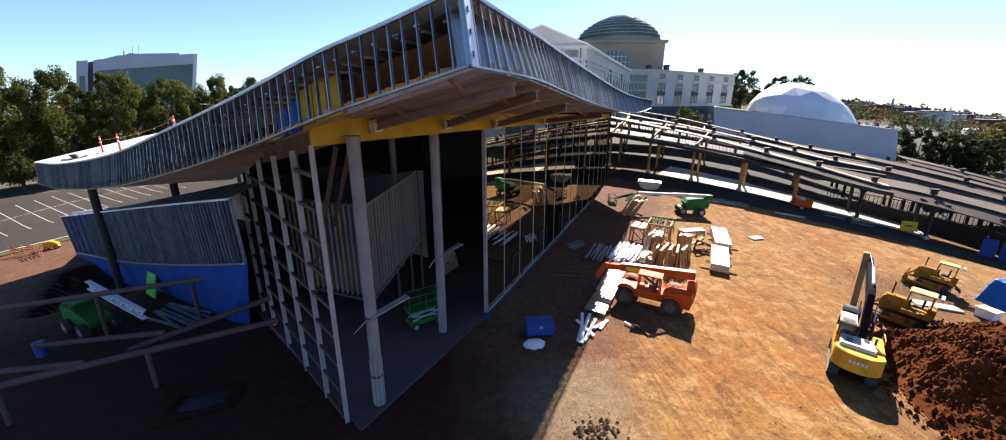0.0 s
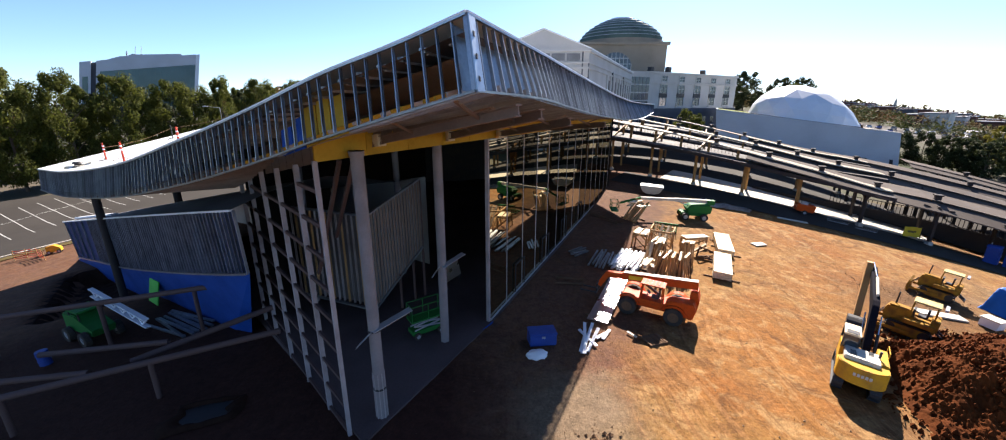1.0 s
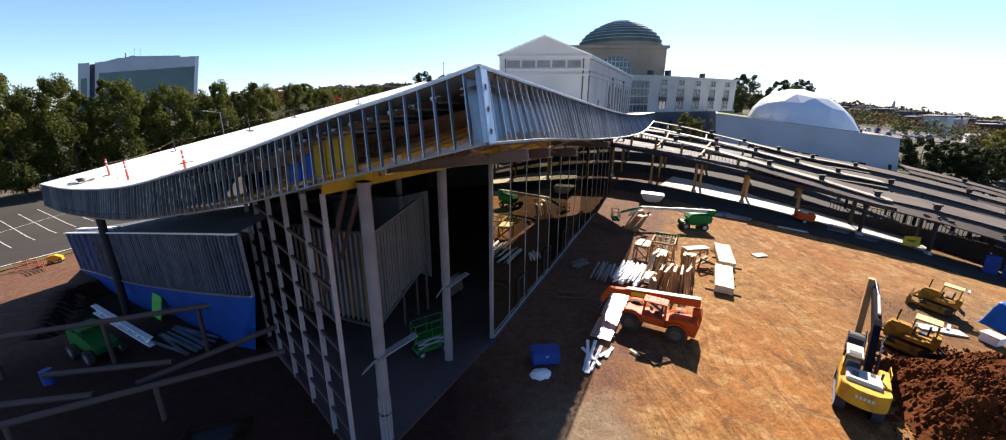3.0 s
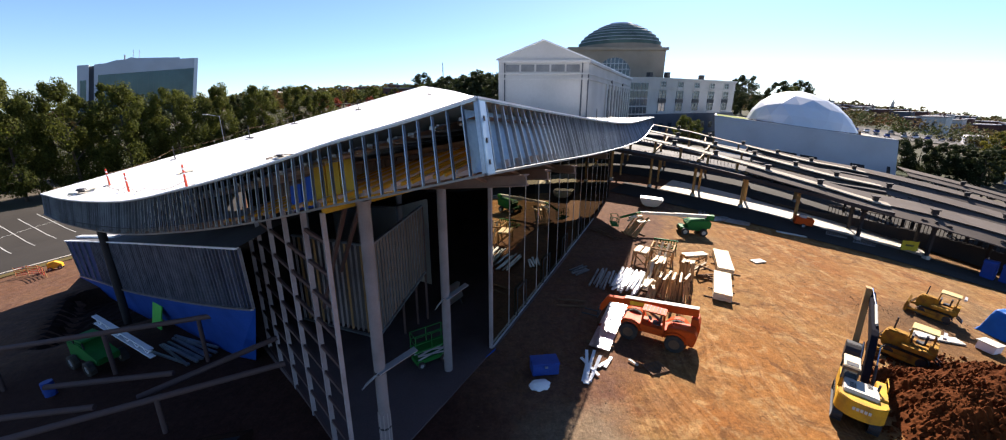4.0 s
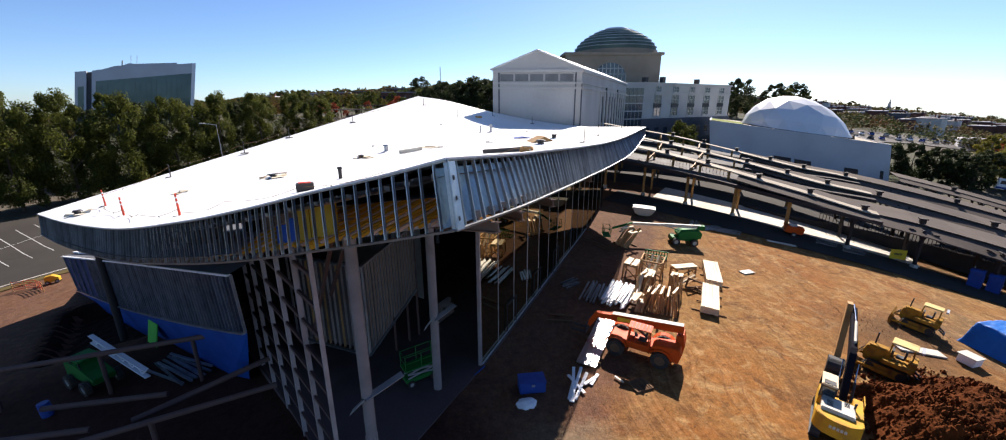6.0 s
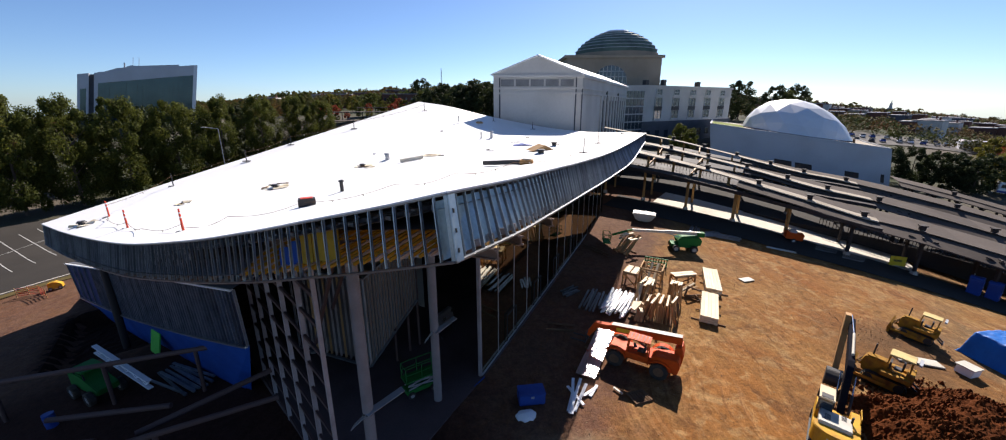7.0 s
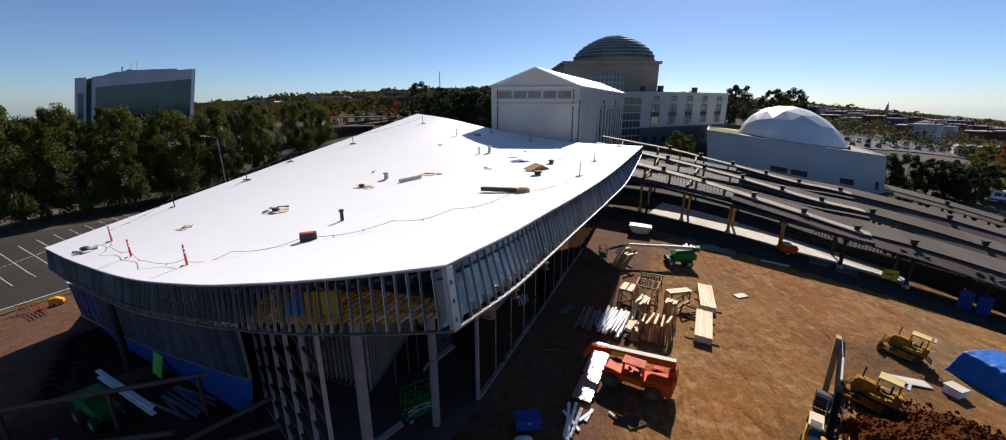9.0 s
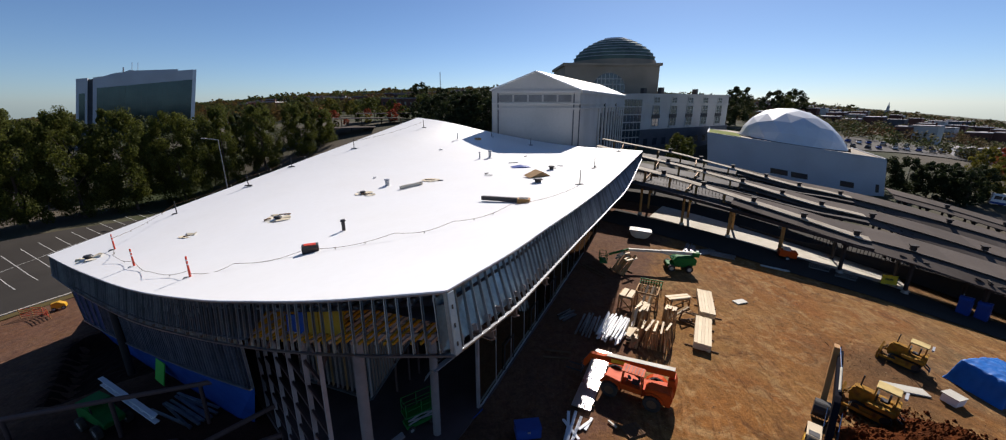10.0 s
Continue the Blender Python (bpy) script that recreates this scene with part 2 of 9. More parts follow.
M = dict(
    clay=dirt_mat(),
    membrane=mat("roof_membrane", (0.78, 0.78, 0.77), 0.5, 0, 0.03, 0.12, 2.0, 0.1, (0.64, 0.62, 0.58), 0.25, 0.3),
    coping=mat("coping_metal", (0.78, 0.79, 0.80), 0.4, 0.0, 0.05, 0.6, 9, 0.05),
    galv=mat("galvanised_steel", (0.30, 0.32, 0.345), 0.38, 0.85, 0.25, 1.2, 14, 0.05, (0.15, 0.15, 0.155), 0.6, 0.5, 0.35),
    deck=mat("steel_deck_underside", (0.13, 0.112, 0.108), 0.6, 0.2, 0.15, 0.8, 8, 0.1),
    gold=mat("gold_sheathing", (0.46, 0.275, 0.03), 0.85, 0, 0.15, 0.7, 6, 0.05, (0.28, 0.16, 0.02), 0.6, 0.15, 0.12),
    blue=mat("blue_membrane", (0.008, 0.06, 0.30), 0.65, 0, 0.15, 0.5, 6, 0.1, (0.006, 0.035, 0.18), 0.6, 0.25),
    primer=mat("primed_steel", (0.085, 0.05, 0.045), 0.7, 0.1, 0.15, 0.8, 9, 0.1, (0.12, 0.06, 0.045), 0.5),
    post=mat("grey_primed_post", (0.33, 0.285, 0.285), 0.65, 0.1, 0.12, 0.8, 9, 0.06, (0.18, 0.14, 0.135), 0.6, 0.3, 0.08),
    column=mat("concrete_column", (0.23, 0.20, 0.20), 0.85, 0, 0.12, 0.8, 12, 0.15, (0.15, 0.125, 0.12), 0.6),
    # slab colour is darkened to carry the shade under the roof
    slab=mat("dusty_shaded_slab", (0.10, 0.072, 0.07), 0.92, 0, 0.2, 0.25, 10, 0.2, (0.055, 0.037, 0.034), 0.65, 0.15),
    concrete=mat("concrete", (0.42, 0.39, 0.34), 0.85, 0, 0.12, 0.25, 10, 0.2, (0.28, 0.24, 0.19), 0.5, 0.3, 0.08),
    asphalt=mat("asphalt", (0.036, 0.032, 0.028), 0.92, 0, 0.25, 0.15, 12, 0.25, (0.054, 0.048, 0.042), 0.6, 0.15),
    # near-black colour paints the shade inside the pavilion
    void=mat("shade_dark_lining", (0.045, 0.038, 0.034), 0.9, 0, 0.3, 0.8, 6, 0.2, (0.09, 0.06, 0.04), 0.5, 0.1),
    navy=mat("navy_sheathing", (0.010, 0.03, 0.115), 0.7, 0, 0.25, 0.6, 6, 0.1, (0.008, 0.014, 0.04), 0.6, 0.2),
    paint=mat("road_paint", (0.42, 0.42, 0.40), 0.85, 0, 0.2, 2, 9, 0.1, (0.16, 0.15, 0.14), 0.7),
    stone=mat("limestone", (0.52, 0.50, 0.47), 0.8, 0, 0.08, 0.15, 3, 0.15, (0.36, 0.34, 0.31), 0.5, 0.3, 0.03),
    darkstone=mat("weathered_stone", (0.30, 0.25, 0.19), 0.85, 0, 0.1, 0.15, 3, 0.15, (0.18, 0.15, 0.11), 0.6),
    copper=mat("green_copper", (0.10, 0.15, 0.13), 0.7, 0.1, 0.2, 0.3, 3, 0.1, (0.055, 0.075, 0.068), 0.7, 0.2),
    white=mat("white_panel", (0.74, 0.75, 0.78), 0.6, 0, 0.04, 0.12, 3, 0.05, (0.6, 0.6, 0.62), 0.4, 0.3, 0.04),
    solar=mat("dark_roof_sheet", (0.088, 0.072, 0.062), 0.9, 0, 0.2, 0.25, 4, 0.12, (0.12, 0.102, 0.09), 0.55, 0.08, 0.16),
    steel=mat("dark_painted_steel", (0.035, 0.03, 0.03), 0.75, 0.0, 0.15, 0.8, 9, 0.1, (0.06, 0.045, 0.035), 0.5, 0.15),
    brownsteel=mat("brown_steel", (0.36, 0.19, 0.06), 0.7, 0.1, 0.12, 0.8, 9, 0.1),
    window=mat("dark_window", (0.03, 0.04, 0.05), 0.08, 0, 0.05, 0.5, 2, 0.0, spec=0.8),
    mirror=mat("mirror_curtain_wall", (0.055, 0.085, 0.09), 0.1, 0.5, 0.06, 0.1, 1, 0.0, spec=0.6, each=0.06),
    wood=mat("raw_lumber", (0.44, 0.27, 0.12), 0.8, 0, 0.15, 0.8, 14, 0.12, (0.25, 0.14, 0.06), 0.55, 0.2, 0.25),
    darkwood=mat("weathered_timber", (0.14, 0.085, 0.05), 0.88, 0, 0.25, 0.8, 10, 0.2, (0.07, 0.04, 0.025), 0.55, 0.12, 0.2),
    ply=mat("plywood", (0.68, 0.56, 0.38), 0.7, 0, 0.08, 0.6, 8, 0.08, (0.52, 0.38, 0.22), 0.4, 0.25, 0.12),
    orange=mat("orange_machine_paint", (0.58, 0.075, 0.006), 0.6, 0, 0.18, 1.3, 8, 0.05, (0.25, 0.045, 0.012), 0.6, 0.15),
    yellow=mat("yellow_machine_paint", (0.56, 0.31, 0.02), 0.6, 0, 0.15, 1.3, 8, 0.05, (0.26, 0.13, 0.04), 0.75, 0.15),
    green=mat("green_machine_paint", (0.018, 0.15, 0.03), 0.65, 0, 0.1, 0.8, 8, 0.05, (0.025, 0.10, 0.03), 0.5, 0.15),
    cream=mat("pale_panel", (0.52, 0.50, 0.43), 0.6, 0, 0.08, 0.8, 8, 0.05, (0.36, 0.31, 0.24), 0.5, 0.25),
    rubber=mat("tyre_rubber", (0.028, 0.025, 0.023), 0.85, 0, 0.2, 2, 14, 0.2, (0.12, 0.08, 0.05), 0.5),
    black=mat("black_steel", (0.03, 0.03, 0.032), 0.55, 0.2, 0.15, 1, 9, 0.1, (0.07, 0.05, 0.04), 0.4),
    chrome=mat("polished_rod", (0.75, 0.75, 0.76), 0.15, 1.0, 0.05, 1, 6, 0.0),
    grey=mat("grey_metal", (0.38, 0.39, 0.41), 0.5, 0.4, 0.1, 1, 9, 0.05),
    cone=mat("orange_plastic", (0.62, 0.055, 0.02), 0.5, 0, 0.05, 1, 5, 0.0),
    tarp=mat("blue_tarpaulin", (0.008, 0.12, 0.44), 0.5, 0, 0.1, 1.2, 6, 0.1, (0.006, 0.07, 0.28), 0.5, 0.3),
    bluebox=mat("blue_plastic", (0.02, 0.06, 0.28), 0.5, 0, 0.08, 1.2, 6, 0.05),
    signy=mat("yellow_sheet", (0.75, 0.52, 0.02), 0.6, 0, 0.06, 1, 5, 0.05),
    redclay=mat("dug_clay", (0.098, 0.029, 0.008), 0.97, 0, 0.5, 0.8, 7.0, 1.0, (0.045, 0.014, 0.005), 0.85, 0.04),
    leaf=mat("leaves", (0.092, 0.102, 0.018), 0.7, 0, 0.3, 0.12, 1.2, 0, (0.035, 0.05, 0.013), 0.7, 0.15, island=0.45, thin=0.45),
    leafdark=mat("dark_leaves", (0.04, 0.05, 0.018), 0.75, 0, 0.35, 0.25, 3.0, 0, (0.025, 0.035, 0.014), 0.7, 0.15, island=0.3, thin=0.35),
    leafred=mat("autumn_leaves", (0.28, 0.05, 0.025), 0.7, 0, 0.35, 0.3, 3.0, 0, (0.22, 0.09, 0.03), 0.6, 0.15, island=0.3, thin=0.4),
    leafgold=mat("turning_leaves", (0.17, 0.15, 0.025), 0.75, 0, 0.25, 0.3, 1.2, 0, (0.09, 0.10, 0.025), 0.6, 0.15, island=0.35, thin=0.45),
    bark=mat("bark", (0.10, 0.075, 0.055), 0.9, 0, 0.3, 1, 12, 0.4),
    brick=mat("red_brick", (0.15, 0.072, 0.055), 0.9, 0, 0.2, 0.3, 6, 0.1, (0.08, 0.05, 0.042), 0.6, 0.1, 0.35),
    outrigger=mat("brown_primed_steel", (0.24, 0.165, 0.13), 0.7, 0.1, 0.15, 0.8, 9, 0.1, (0.14, 0.09, 0.07), 0.5, 0.3),
    darkplinth=mat("blue_grey_render", (0.10, 0.105, 0.12), 0.9, 0, 0.12, 0.3, 4, 0.1, (0.06, 0.06, 0.065), 0.5, 0.2),
    moss=mat("roof_planting", (0.15, 0.18, 0.03), 0.95, 0, 0.3, 0.5, 5, 0.4, (0.09, 0.10, 0.02), 0.6, 0.1),
    lining=mat("galvanised_lining", (0.26, 0.32, 0.36), 0.35, 0.7, 0.3, 0.9, 7, 0.1, (0.13, 0.15, 0.165), 0.6, 0.5),
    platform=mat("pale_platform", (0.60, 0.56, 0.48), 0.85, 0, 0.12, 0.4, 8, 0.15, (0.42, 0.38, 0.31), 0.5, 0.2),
    ridge=mat("tan_ridge_board", (0.36, 0.315, 0.25), 0.8, 0, 0.15, 0.5, 8, 0.08, (0.22, 0.18, 0.13), 0.6, 0.15),
    # dug clay with the trench's shade put into its colour
    shadeclay=mat("shade_dark_clay", (0.032, 0.014, 0.008), 0.9, 0, 0.45, 0.7, 5.5, 0.8, (0.015, 0.008, 0.006), 0.7, 0.1),
    blockwall=mat("white_render_wall", (0.50, 0.515, 0.55), 0.75, 0, 0.05, 0.15, 3, 0.05, (0.40, 0.40, 0.42), 0.5, 0.25),
    shell=mat("white_dome_panel", (0.66, 0.68, 0.71), 0.45, 0, 0.03, 0.2, 3, 0.02, (0.58, 0.59, 0.62), 0.4, 0.35, island=0.05),
    # worn yellow, darkened further for machine sides turned from the sun
    dozer=mat("worn_shaded_yellow_paint", (0.36, 0.19, 0.022), 0.75, 0, 0.2, 1.6, 9, 0.08, (0.13, 0.06, 0.025), 0.85, 0.1),
    street=mat("grey_street", (0.10, 0.095, 0.09), 0.9, 0, 0.2, 0.1, 3, 0.1, (0.13, 0.12, 0.115), 0.6, 0.15),
    glass=glass_mat("coated_glass"),
)


# ---- building helpers ----
def box(bm, c, s, rot=None, taper=(1, 1)):
    """A box of size s at centre c; taper shrinks its top in x and y."""
    r = rot or Matrix.Identity(3)
    vs = []
    for k in (-0.5, 0.5):
        f = taper if k > 0 else (1, 1)
        for i, j in ((-0.5, -0.5), (0.5, -0.5), (0.5, 0.5), (-0.5, 0.5)):
            vs.append(bm.verts.new(Vector(c) + r @ Vector((i * s[0] * f[0], j * s[1] * f[1], k * s[2]))))
    for f in ((3, 2, 1, 0), (4, 5, 6, 7), (0, 1, 5, 4), (1, 2, 6, 5), (2, 3, 7, 6), (3, 0, 4, 7)):
        bm.faces.new([vs[i] for i in f])
    return bm


def beam(bm, p, q, w, h, up=(0, 0, 1)):
    """A square-cut bar from p to q, w wide and h high."""
    p, q = Vector(p), Vector(q)
    d = (q - p).normalized()
    side = d.cross(Vector(up))
    if side.length < 1e-4:
        side = d.cross(Vector((1, 0, 0)))
    side.normalize()
    top = side.cross(d)
    vs = [bm.verts.new(e + side * (a * w / 2) + top * (b * h / 2)) for e in (p, q) for a, b in ((-1, -1), (1, -1), (1, 1), (-1, 1))]
    for f in ((0, 1, 2, 3), (7, 6, 5, 4), (4, 5, 1, 0), (5, 6, 2, 1), (6, 7, 3, 2), (7, 4, 0, 3)):
        bm.faces.new([vs[i] for i in f])
    return bm


def rod(bm, p, q, r, r2=None, n=10):
    """A round bar from p to q."""
    p, q = Vector(p), Vector(q)
    d = (q - p).normalized()
    a = d.orthogonal().normalized()
    b = d.cross(a)
    r2 = r if r2 is None else r2
    rings = [[bm.verts.new(e + (a * math.cos(2 * math.pi * i / n) + b * math.sin(2 * math.pi * i / n)) * rad) for i in range(n)] for e, rad in ((p, r), (q, r2))]
    for i in range(n):
        j = (i + 1) % n
        bm.faces.new((rings[0][i], rings[0][j], rings[1][j], rings[1][i]))
    bm.faces.new(rings[0][::-1])
    bm.faces.new(rings[1])
    return bm


def prism(bm, outline, y0, y1):
    """An outline of (x, z) pushed through from y0 to y1."""
    a = [bm.verts.new((x, y0, z)) for x, z in outline]
    b = [bm.verts.new((x, y1, z)) for x, z in outline]
    n = len(a)
    for i in range(n):
        j = (i + 1) % n
        bm.faces.new((a[i], a[j], b[j], b[i]))
    bm.faces.new(a[::-1])
    bm.faces.new(b)
    return bm


def sheet(bm, rows):
    """A quad surface over a grid of points."""
    vs = [[bm.verts.new(p) for p in row] for row in rows]
    for i in range(len(vs) - 1):
        for j in range(len(vs[0]) - 1):
            bm.faces.new((vs[i][j], vs[i][j + 1], vs[i + 1][j + 1], vs[i + 1][j]))
    return bm


def sweep(bm, pts, w, h):
    """One continuous bar of width w and height h along a line of points."""
    pts = [Vector(p) for p in pts]
    prev = None
    n = len(pts)
    for i, p in enumerate(pts):
        d = (pts[min(n - 1, i + 1)] - pts[max(0, i - 1)]).normalized()
        side = d.cross(Vector((0, 0, 1)))
        side = side.normalized() if side.length > 1e-4 else Vector((1, 0, 0))
        top = side.cross(d)
        ring = [bm.verts.new(p + side * (a * w / 2) + top * (b * h / 2)) for a, b in ((-1, -1), (1, -1), (1, 1), (-1, 1))]
        if prev:
            for k in range(4):
                bm.faces.new((prev[k], prev[(k + 1) % 4], ring[(k + 1) % 4], ring[k]))
        else:
            bm.faces.new(ring)
        prev = ring
    bm.faces.new(prev[::-1])
    return bm


def finish(bm, bevel=0.0):
    if bevel:
        bmesh.ops.bevel(bm, geom=bm.edges[:], offset=bevel, segments=2, affect="EDGES", clamp_overlap=True)
    bmesh.ops.recalc_face_normals(bm, faces=bm.faces[:])
    me = bpy.data.meshes.new("part")
    bm.to_mesh(me)
    bm.free()
    return me


def part(name, bm, material, parent=None, label="", bevel=0.0, smooth=False):
    """One mesh object under a thing or a part."""
    me = finish(bm, bevel) if isinstance(bm, bmesh.types.BMesh) else bm
    if material and not me.materials:
        me.materials.append(material)
    if smooth:
        for p in me.polygons:
            p.use_smooth = True
    ob = new(name, me)
    if parent:
        ob.parent = parent
    if label:
        ob["label"] = label
    return ob


def thing(name, label, category, group="", kind="", m=None):
    ob = new(name)
    if m is not None:
        ob.matrix_world = m
    return tagged(ob, label, category, group, kind)


def B():
    return bmesh.new()


def spline(pts, n):
    """n+1 points along a smooth curve through pts, evenly by length."""
    P = [Vector(p) for p in pts]
    P = [2 * P[0] - P[1]] + P + [2 * P[-1] - P[-2]]
    fine = []
    for i in range(1, len(P) - 2):
        for k in range(24):
            t = k / 24
            a, b, c, d = P[i - 1:i + 3]
            fine.append(0.5 * ((2 * b) + (c - a) * t + (2 * a - 5 * b + 4 * c - d) * t * t + (3 * b - a - 3 * c + d) * t ** 3))
    fine.append(P[-2])
    acc = [0.0]
    for u, v in zip(fine, fine[1:]):
        acc.append(acc[-1] + (v - u).length)
    out, k = [], 0
    for i in range(n + 1):
        s = acc[-1] * i / n
        while k < len(acc) - 2 and acc[k + 1] < s:
            k += 1
        f = (s - acc[k]) / max(1e-9, acc[k + 1] - acc[k])
        out.append(fine[k].lerp(fine[k + 1], min(1, f)))
    return out


# ---- the lie of the land ----
LAND = (0.3111, 1.7885, -4.7126, 4.7557, -1.2587, -0.4099, 0.1172, 1.3758, 0.0304, -4.3701, 2.8238, -1.0554, 0.2452, -1.2501, -0.1416)


def smooth01(t):
    t = min(1.0, max(0.0, t))
    return t * t * (3 - 2 * t)


def land(x, y):
    """Height of the ground: a broad flat crown that falls away to both sides."""
    u, v = min(78, max(-72, x)) / 50, min(95, max(-18, y)) / 50
    near, k = 0.0, 0
    for i in range(5):
        for j in range(5 - i):
            near += LAND[k] * u ** i * v ** j
            k += 1
    d = max(abs(x - 3) - 65, y - 85, -5 - y, 0)
    s = smooth01(d / (140 if x > 0 else 100))
    r = math.hypot(x, y) + 1e-6
    a = (x / r) ** 2
    far = 9 - 25 * a ** 3 + r * math.tan(radians(2.0 - 5.6 * a)) if y > 0 else -9 - 0.09 * r
    return near * (1 - s) + far * s


def upright(x, y, turn=0.0, lift=0.0, tilt=True):
    """A pose on the ground at (x, y), square to its slope, turned by degrees."""
    z = land(x, y)
    if not tilt:
        return pose(x, y, z + lift, 0, 0, turn)
    e = 2.0
    n = Vector((land(x - e, y) - land(x + e, y), land(x, y - e) - land(x, y + e), 2 * e)).normalized()
    q = Vector((0, 0, 1)).rotation_difference(n).to_matrix().to_4x4()
    return Matrix.Translation((x, y, z)) @ q @ pose(0, 0, lift, 0, 0, turn)


# ---- ground ----
def spaced(lo, hi, step, reach, grow=1.16):
    a = [lo + step * i for i in range(int(round((hi - lo) / step)) + 1)]
    s, v = step, hi
    while v < reach:
        s *= grow
        v += s
        a.append(v)
    s, v = step, lo
    while v > -reach:
        s *= grow
        v -= s
        a.insert(0, v)
    return a


def pit(x, y):
    """The dug-out strip along the west wing."""
    u = (x + 46) * 0.78 + (y - 36) * 0.62
    w = -(x + 46) * 0.62 + (y - 36) * 0.78
    return -1.6 * smooth01((u - 2.0) / 1.2) * smooth01((27 - u) / 3) * smooth01((w + 13.5) / 1.2) * smooth01((0.5 - w) / 1.5)


def ground():
    xs, ys = spaced(-62, 62, 0.8, 3600), spaced(-4, 76, 0.8, 3600)
    bm = B()
    rows = []
    for y in ys:
        row = []
        for x in xs:
            z = land(x, y)
            if abs(x) < 64 and -6 < y < 78:
                z += 0.06 * noise.noise(Vector((x * 0.35, y * 0.35, 1))) + 0.035 * noise.noise(Vector((x * 1.1, y * 1.1, 5)))
                z += pit(x, y)
            row.append((x, y, z))
        rows.append(row)
    sheet(bm, rows)
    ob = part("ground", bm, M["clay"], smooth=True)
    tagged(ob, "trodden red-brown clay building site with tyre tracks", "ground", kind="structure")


ground()


def pit_floor():
    """Raw red clay where the strip beside the wing was dug out, its shade put into the colour."""
    rows = []
    for j in range(40):
        row = []
        for i in range(70):
            u, w = 0.5 + i * 0.42, -15.0 + j * 0.42
            x, y = -46 + u * 0.78 - w * 0.62, 36 + u * 0.62 + w * 0.78
            d = pit(x, y)
            z = land(x, y) + d + 0.06 * noise.noise(Vector((x * 0.35, y * 0.35, 1))) + 0.035 * noise.noise(Vector((x * 1.1, y * 1.1, 5))) + (0.06 + 0.25 * abs(noise.noise(Vector((x * 0.9, y * 0.9, 7)))) if d < -0.15 else -0.12)
            row.append((x, y, z))
        rows.append(row)
    bm = B()
    sheet(bm, rows)
    tagged(part("excavation", bm, M["shadeclay"]), "freshly dug red clay trench beside the wing, darkened for its shade", "excavation", kind="structure")


pit_floor()


def draped(name, outline, material, lift, label, category, step=2.0):
    """A thin paved sheet over the land within a four-cornered outline."""
    a, b, c, d = [Vector((*p, 0)) for p in outline]
    n, m = max(2, int((b - a).length / step)), max(2, int((d - a).length / step))
    rows = []
    for i in range(m + 1):
        l, r = a.lerp(d, i / m), b.lerp(c, i / m)
        rows.append([(p.x, p.y, land(p.x, p.y) + lift) for p in (l.lerp(r, j / n) for j in range(n + 1))])
    bm = B()
    sheet(bm, rows)
    return tagged(part(name, bm, material), label, category, kind="structure")


# ---- the pavilion: edges of its wave-like roof ----
FRONT_TOP = [(-37.1, 31.8, 10.12), (-30.3, 27.56, 10.66), (-20.93, 21.6, 12.05), (-13.41, 16.9, 13.81), (-8.78, 14.29, 15.06), (-5.39, 12.39, 16.08), (-2.96, 11.39, 16.74), (-1.0, 10.52, 17.33)]
FRONT_LOW = [(-36.9, 31.4, 8.5), (-30.86, 27.58, 8.85), (-20.99, 21.16, 10.32), (-13.74, 16.79, 11.9), (-8.93, 13.99, 13.17), (-5.5, 12.09, 14.22), (-2.99, 10.97, 14.92), (-0.78, 10.12, 15.53)]
EAST_TOP = [(-1.0, 10.52, 17.33), (0.99, 14.63, 16.95), (2.59, 18.3, 16.66), (5.18, 24.16, 16.2), (8.84, 32.58, 15.66), (13.61, 43.54, 15.25), (23.0, 64.7, 14.95)]
EAST_LOW = [(-0.78, 10.12, 15.53), (0.95, 12.99, 15.38), (2.45, 16.47, 15.07), (4.92, 22.26, 14.59), (9.41, 32.27, 13.96), (14.23, 42.84, 13.69), (22.7, 63.9, 13.75)]
BACK = [(-14.2, 73.9, 19.75), (-8.8, 74.5, 18.9), (-1.4, 77.3, 17.0), (8.0, 77.6, 15.2), (15.2, 76.5, 14.4), (19.6, 72.0, 14.55), (23.0, 64.7, 14.95)]
WEST = [(-37.1, 31.8, 10.12), (-14.2, 73.9, 19.75)]
CORNER, GLASS_A, GLASS_B = Vector((-7.2, 15.2, 0)), Vector((-1.17, 25.1, 0)), Vector((16.6, 64.8, 0))
WEST_END = Vector((-18.0, 26.5, 0))

pavilion = thing("pavilion", "unfinished steel-framed pavilion with a white wave-shaped roof", "building")


def roof_point(u, v):
    """A Coons patch between the four roof edges."""
    a, b = ROOF_F[round(u * RN)], ROOF_B[round(u * RN)]
    c, d = ROOF_W[round(v * RN)], ROOF_E[round(v * RN)]
    p00, p10, p01, p11 = ROOF_F[0], ROOF_F[-1], ROOF_B[0], ROOF_B[-1]
    p = (1 - v) * a + v * b + (1 - u) * c + u * d - ((1 - u) * (1 - v) * p00 + u * (1 - v) * p10 + (1 - u) * v * p01 + u * v * p11)
    p.z += 0.7 * 16 * u * (1 - u) * v * (1 - v)
    return p


RN = 48
ROOF_F, ROOF_E, ROOF_B, ROOF_W = spline(FRONT_TOP, RN), spline(EAST_TOP, RN), spline(BACK, RN), spline(WEST, RN)


def roof_z(x, y):
    best, z = 1e9, 0
    for j in range(RN + 1):
        for i in range(RN + 1):
            p = ROOF_GRID[j][i]
            d = (p.x - x) ** 2 + (p.y - y) ** 2
            if d < best:
                best, z = d, p.z
    return z


ROOF_GRID = [[roof_point(i / RN, j / RN) for i in range(RN + 1)] for j in range(RN + 1)]


